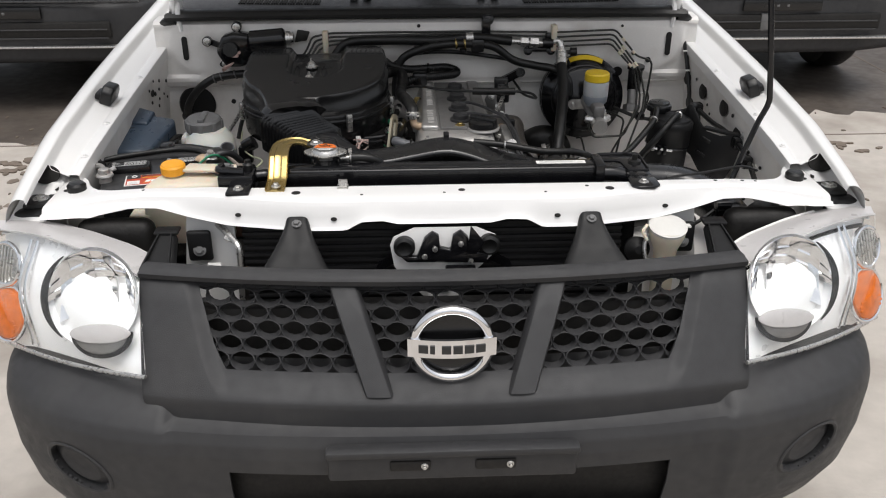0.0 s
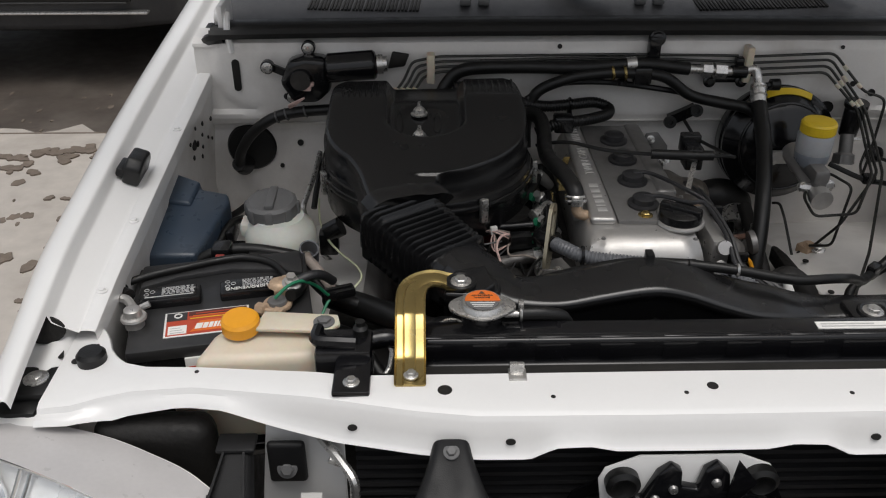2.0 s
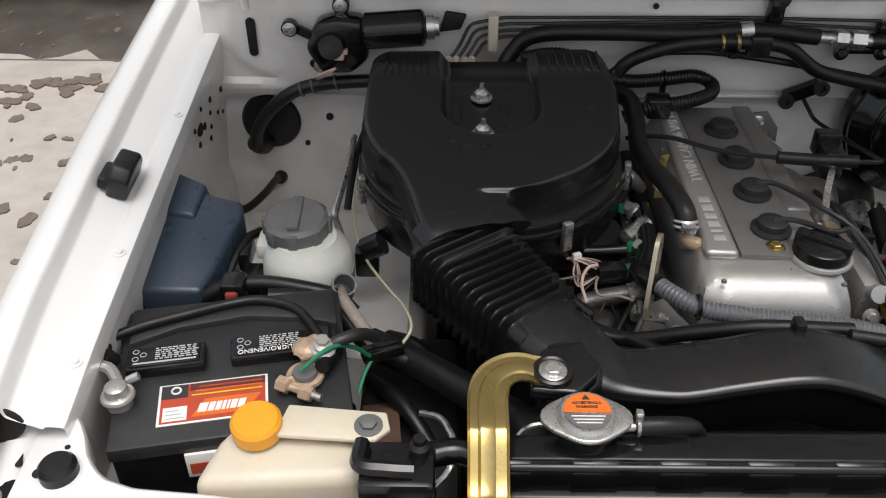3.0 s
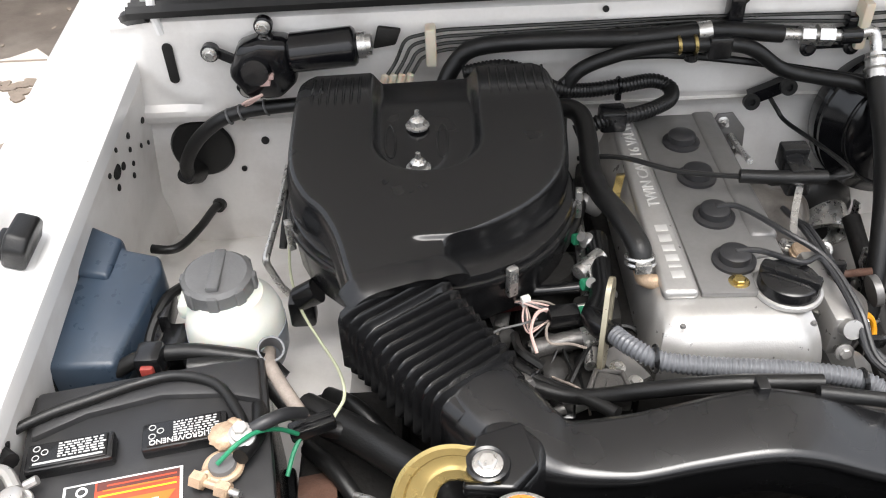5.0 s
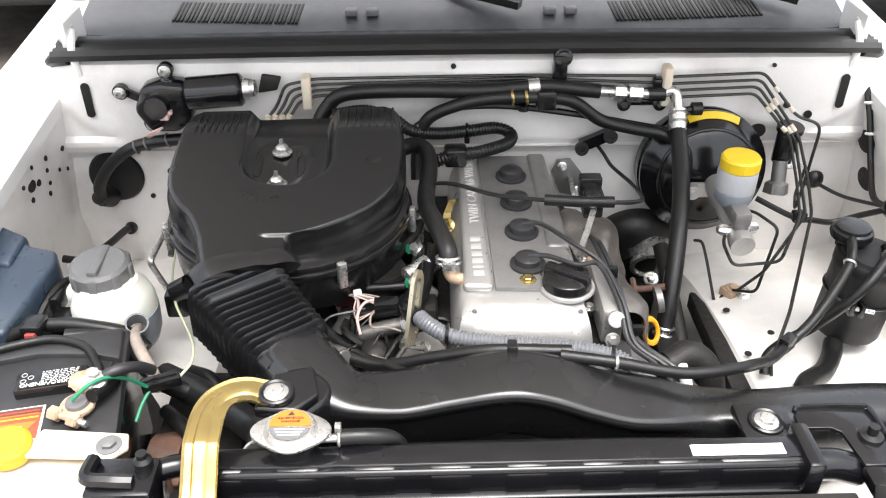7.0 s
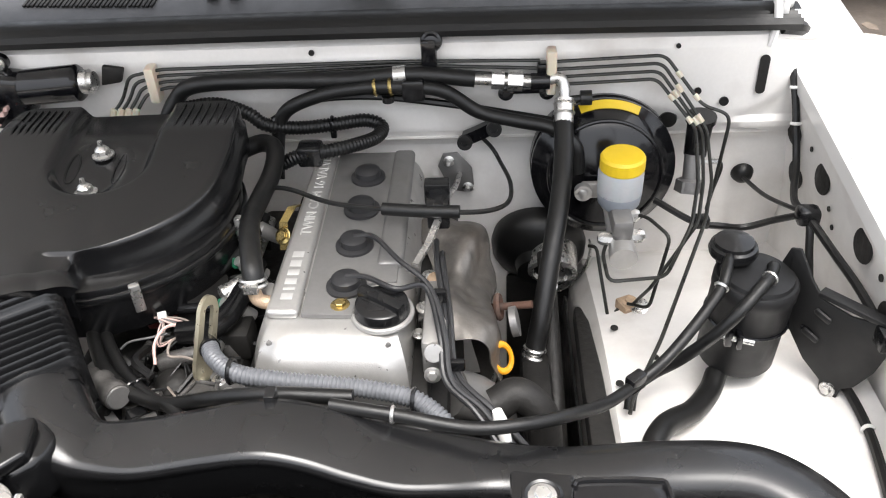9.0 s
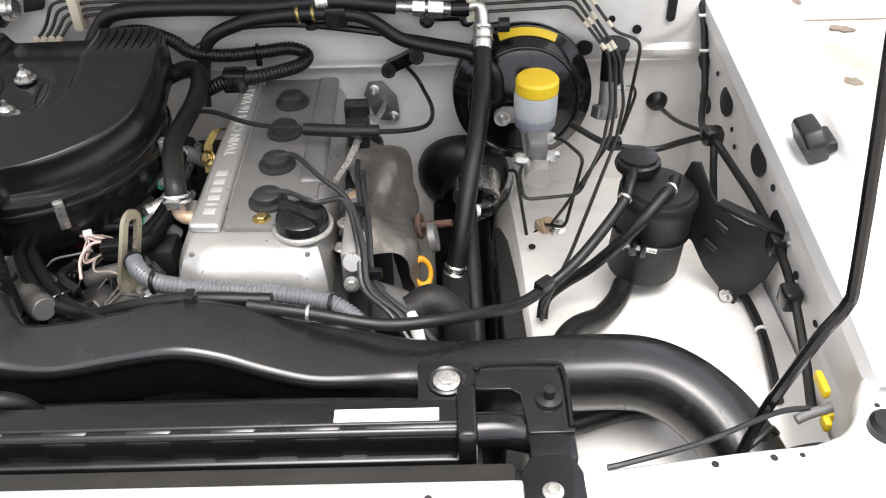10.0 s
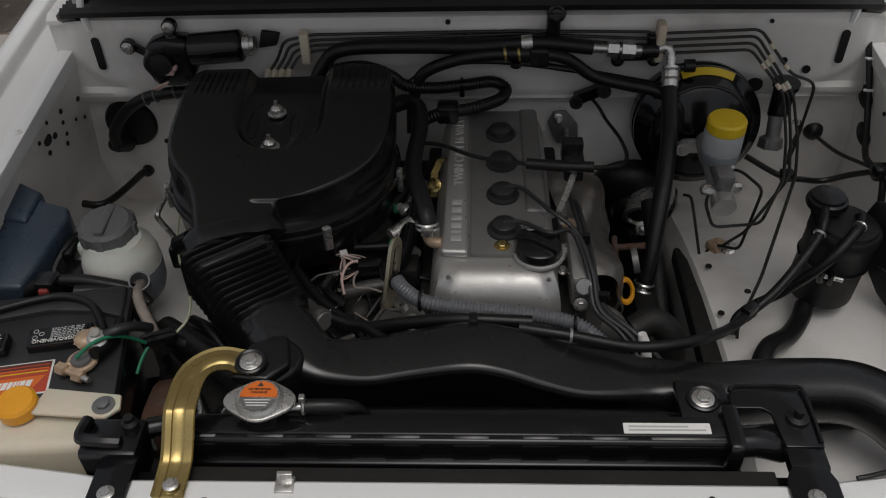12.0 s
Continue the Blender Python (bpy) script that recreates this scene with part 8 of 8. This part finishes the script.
parts("outlet", [tube([(0.575, 0.60, 0.938), (0.565, 0.57, 0.935), (0.558, 0.55, 0.925)], 0.0075, 10), tube([(0.632, 0.60, 0.912), (0.631, 0.584, 0.928), (0.618, 0.557, 0.93)], 0.0075, 10)], RUBBER, can)
part("band", join(ring((0.6065, 0.585, 0.846), (0.07, 0, 1), 0.0545, 0.003, 36, 6), box(0.566, 0.576, 0.528, 0.549, 0.835, 0.86, 0.002), box(0.58, 0.588, 0.522, 0.54, 0.835, 0.86, 0.002)), BLACKPAINT, can)
part("clamp_screw", join(tube([(0.56, 0.535, 0.85), (0.603, 0.524, 0.846)], 0.0035, 8), bolt_head((0.56, 0.535, 0.85), (-1, 0.25, 0), 0.007, 0.007, False)), STEEL, can)
BK = Matrix(((0.69, 0, 0.72, 0.669), (-0.72, 0, 0.69, 0.592), (0, 1, 0, 0), (0, 0, 0, 1)))
part("bracket", join(prism([(-0.02, 0.94), (-0.006, 0.945), (0.02, 0.905), (0.04, 0.884), (0.08, 0.88), (0.15, 0.9), (0.172, 0.902), (0.17, 0.87), (0.137, 0.858), (0.126, 0.81), (0.108, 0.772), (0.092, 0.756), (0.09, 0.735), (0.064, 0.735), (0.062, 0.754), (0.032, 0.775), (0.005, 0.81), (-0.04, 0.835), (-0.04, 0.87)], 0, 0.005, 0.0015, m=BK), *[moved(box(-0.013, 0.013, -0.005, 0.005, -0.005, 0.001, 0.003, m=at(u, v, 0, 0, 0, -20)), BK) for u, v in ((0.045, 0.862), (0.035, 0.822))], moved(box(0.03, 0.16, 0.886, 0.894, 0.0, 0.018, 0.002), BK), moved(box(-0.018, -0.012, 0.83, 0.93, 0.0, 0.02, 0.002), BK)), MATT, can, "black pressed steel bracket")
parts("bracket_bolt", [bolt_head(BK @ Vector((0.077, 0.748, -0.002)), (-0.72, -0.69, 0.1), 0.007), bolt_head(BK @ Vector((0.15, 0.895, -0.002)), (-0.72, -0.69, 0.1), 0.009)], STEEL, can)
ch = thing("canister_hose", "black rubber hose running from the canister to the engine", "hose", (0.4, 0.41, 0.86))
parts("hose_end", [ring((0.555, 0.548, 0.923), (0.5, 0.6, 0.4), 0.0085, 0.0022, 16, 6), ring((0.15, 0.31, 0.945), (1, -0.1, 0), 0.0085, 0.0022, 16, 6), ring((0.617, 0.556, 0.93), (0.6, 0.7, 0), 0.009, 0.0022, 16, 6)], STEEL, ch, "small steel hose clip")
part("hose_run", tube([(0.56, 0.555, 0.927), (0.545, 0.535, 0.915), (0.51, 0.50, 0.89), (0.475, 0.47, 0.868), (0.438, 0.446, 0.852), (0.395, 0.40, 0.865), (0.345, 0.345, 0.905), (0.30, 0.315, 0.925), (0.234, 0.302, 0.932), (0.15, 0.31, 0.945), (0.08, 0.32, 0.95)], 0.0078, 10), RUBBER, ch)
alone("purge_hose", tube([(0.622, 0.562, 0.928), (0.605, 0.542, 0.93), (0.575, 0.518, 0.908), (0.545, 0.513, 0.87), (0.51, 0.522, 0.82), (0.478, 0.53, 0.785), (0.452, 0.52, 0.765), (0.445, 0.50, 0.745)], 0.0085, 10), RUBBER, "black purge hose beside the canister", "hose")
alone("drain_hose", tube([(0.57, 0.55, 0.765), (0.555, 0.52, 0.76), (0.525, 0.48, 0.765), (0.485, 0.445, 0.78), (0.462, 0.41, 0.785), (0.452, 0.38, 0.78), (0.45, 0.34, 0.76)], 0.0155, 12), RUBBER, "thick black drain hose under the canister", "hose")
alone("hose_clip", box(-0.013, 0.013, -0.008, 0.008, -0.012, 0.012, 0.003, m=at(0.437, 0.446, 0.855, 0, 0, 40)), PLASTIC, "black plastic clip joining two hoses", "clip")
alone("lower_hose", tube([(0.40, 0.27, 0.76), (0.474, 0.296, 0.762), (0.522, 0.309, 0.766), (0.565, 0.32, 0.762), (0.588, 0.33, 0.745)], 0.0165, 12), RUBBER, "short black hose entering the wheel house", "hose")
alone("hose_grommet", disc((0.592, 0.332, 0.735), (-0.2, -0.2, 1), 0.027, 0.01, 24), RUBBER, "black rubber grommet in the wheel house", "grommet")
for x, y in ((0.571, 0.368), (0.625, 0.329), (0.612, 0.297), (0.554, 0.257), (0.646, 0.546), (0.5, 0.62), (0.44, 0.56), (0.45, 0.70)):
    part("wheel_house_hole", disc((x, y, 0.7415 - 0.32 * (y - 0.42) ** 2), (0, 0, 1), 0.006, 0.002, 14), DARK, truck)
parts("bracket_dimple", [moved(disc((0, 0, 0), (0, 0, 1), 0.012, 0.002, 18, 0.006), BK @ at(u, z, -0.001, 0, 0, -25)) for u, z in ((0.045, 0.862), (0.03, 0.825))], BLACKPAINT, can)
# wing wiring
wl = thing("wing_loom", "black wiring loom clipped along the inner wing", "wiring", (0.76, 0.7, 0.85))
part("upper_run", tube([(0.755, 1.05, 1.06), (0.752, 1.0, 1.02), (0.755, 0.965, 0.975), (0.757, 0.945, 0.94), (0.758, 0.91, 0.885), (0.74, 0.84, 0.86), (0.735, 0.76, 0.88), (0.735, 0.73, 0.84), (0.74, 0.70, 0.77), (0.73, 0.66, 0.745)], 0.0062, 8), RUBBER, wl)
part("long_run", tube([(0.733, 0.76, 0.885), (0.752, 0.68, 0.87), (0.756, 0.60, 0.875), (0.757, 0.52, 0.875), (0.757, 0.46, 0.87), (0.755, 0.40, 0.855), (0.75, 0.33, 0.83), (0.74, 0.26, 0.81)], 0.0065, 8), RUBBER, wl)
part("floor_run", tube([(0.725, 0.60, 0.75), (0.745, 0.53, 0.752), (0.75, 0.46, 0.75), (0.745, 0.40, 0.75), (0.735, 0.33, 0.75)], 0.007, 8), RUBBER, wl)
part("plug", lathe([(0.02, 0), (0.016, 0.01), (0.006, 0.016)], aim((0.706, 1.01, 0.807), (0.70, 0.9, 0.80))), RUBBER, wl, "black bulkhead grommet")
part("branch", tube([(0.705, 0.995, 0.806), (0.715, 0.90, 0.83), (0.728, 0.80, 0.87), (0.733, 0.76, 0.885)], 0.0038, 8), RUBBER, wl)
part("branch", tube([(0.732, 0.765, 0.885), (0.70, 0.80, 0.85), (0.66, 0.81, 0.83), (0.62, 0.80, 0.84), (0.575, 0.80, 0.85), (0.52, 0.84, 0.865)], 0.0055, 8), RUBBER, wl)
parts("tape_knot", [box(0.715, 0.75, 0.745, 0.775, 0.872, 0.9, 0.008), box(0.745, 0.765, 0.485, 0.515, 0.86, 0.89, 0.005), box(0.74, 0.765, 0.40, 0.43, 0.84, 0.87, 0.005), box(0.575, 0.6, 0.79, 0.81, 0.84, 0.86, 0.004)], PLASTIC, wl)
parts("band", [ring(p, d, 0.007, 0.003, 14, 6) for p, d in (((0.757, 0.945, 0.94), (0, 0.4, 1)), ((0.75, 0.46, 0.75), (0, 1, 0)), ((0.755, 0.975, 0.99), (0, 0.4, 1)))], LABEL, wl)
lampback = thing("lamp_wiring", "headlamp wiring with yellow tape in the wing corner", "wiring", (0.7, 0.2, 0.8))
parts("yellow_tape", [box(0.738, 0.748, 0.25, 0.285, 0.845, 0.86, 0.004), box(0.728, 0.738, 0.21, 0.228, 0.835, 0.85, 0.004), box(0.74, 0.75, 0.23, 0.245, 0.82, 0.84, 0.004)], YELLOW, lampback, "crumpled yellow tape")
part("sleeve", tube([(0.70, 0.222, 0.845), (0.715, 0.226, 0.85), (0.74, 0.23, 0.856)], 0.006, 10), GREYCAP, lampback)
part("boot", lathe([(0.045, 0), (0.045, 0.05), (0.03, 0.07)], aim((0.71, 0.13, 0.80), (0.70, 0.22, 0.84))), RUBBER, lampback, "black headlamp boot")
part("wire", tube([(0.67, 0.2, 0.85), (0.655, 0.19, 0.87), (0.63, 0.17, 0.87), (0.55, 0.13, 0.83), (0.46, 0.11, 0.80)], 0.004, 8), RUBBER, lampback)

# ---- parked vehicles behind ----
def parked(x, y):
    car = thing("parked_vehicle", "dark grey parked vehicle with a plastic bumper standing behind", "car", (x, y, 0), group="parked vehicles")
    plan = [(x - 0.86, y + 0.35), (x - 0.78, y + 0.12), (x - 0.5, y + 0.02), (x, y), (x + 0.5, y + 0.02), (x + 0.78, y + 0.12), (x + 0.86, y + 0.35), (x + 0.88, y + 4.2), (x - 0.88, y + 4.2)]
    part("body", prism(plan, 0.62, 1.05, 0.06, 3, taper=0.99), CARPAINT, car, "dark grey body")
    part("upper_body", prism([(x - 0.75, y + 1.3), (x + 0.75, y + 1.3), (x + 0.75, y + 4.0), (x - 0.75, y + 4.0)], 1.03, 1.65, 0.1, 3, taper=0.88), SCREEN, car, "dark glazed cabin")
    bump = part("bumper", prism([(a + (0.02 if a > x else -0.02 if a < x else 0), b - 0.05) for a, b in plan[:7]] + [(x + 0.84, y + 0.6), (x - 0.84, y + 0.6)], 0.30, 0.64, 0.04, 3), BUMPER, car, "dark grey bumper")
    part("intake", box(x - 0.62, x + 0.62, y - 0.06, y - 0.03, 0.45, 0.545, 0.01), DARK, bump)
    part("intake_divider", box(x - 0.12, x - 0.07, y - 0.066, y - 0.035, 0.445, 0.55, 0.006), GREYCAP, bump)
    for dz in (0.0, 0.05):
        part("strake", box(x - 0.6, x + 0.6, y - 0.066, y - 0.04, 0.448 + dz, 0.456 + dz, 0.003), COWLGREY, bump)
    part("lower_lip", box(x - 0.7, x + 0.7, y - 0.075, y - 0.02, 0.395, 0.408, 0.005), STEEL, bump, "thin bright strip under the intake")
    part("fog_recess", box(x - 0.8, x - 0.68, y + 0.0, y + 0.06, 0.42, 0.5, 0.02), DARK, bump)
    bar = part("plate_bar", box(x - 0.24, x + 0.24, y - 0.07, y - 0.045, 0.565, 0.63, 0.006), PLASTIC, bump, "empty plate bar")
    for dx in (-0.03, 0.03):
        part("bar_hole", box(x + dx - 0.008, x + dx + 0.008, y - 0.0725, y - 0.068, 0.59, 0.604, 0.002), GREYCAP, bar)
    part("crease", box(x - 0.8, x + 0.8, y - 0.056, y - 0.03, 0.655, 0.667, 0.004), CARPAINT, bump)
    part("grille_bar", box(x - 0.55, x + 0.55, y - 0.03, y + 0.02, 0.74, 0.86, 0.01), DARK, car)
    for s in SIDES:
        part("headlamp", box(x + s * 0.68 - 0.12, x + s * 0.68 + 0.12, y + 0.0, y + 0.1, 0.74, 0.88, 0.03), STEEL, car)
        for dy in (0.85, 3.4):
            tyre = part("tyre", lathe([(0.2, -0.1), (0.32, -0.11), (0.345, -0.07), (0.345, 0.07), (0.32, 0.11), (0.2, 0.1)], at(x + s * 0.74, y + dy, 0.345, 0, 90), 36), RUBBER, car)
            part("wheel", lathe([(0.2, -0.05), (0.19, 0.08), (0.06, 0.1), (0, 0.1)], at(x + s * 0.74, y + dy, 0.345, 0, 90 * s), 28), STEEL, tyre)
    part("underside", box(x - 0.8, x + 0.8, y + 0.3, y + 4.1, 0.25, 0.4, 0), DARK, car)
    return car


parked(-2.4, 3.7)
parked(2.2, 3.75)
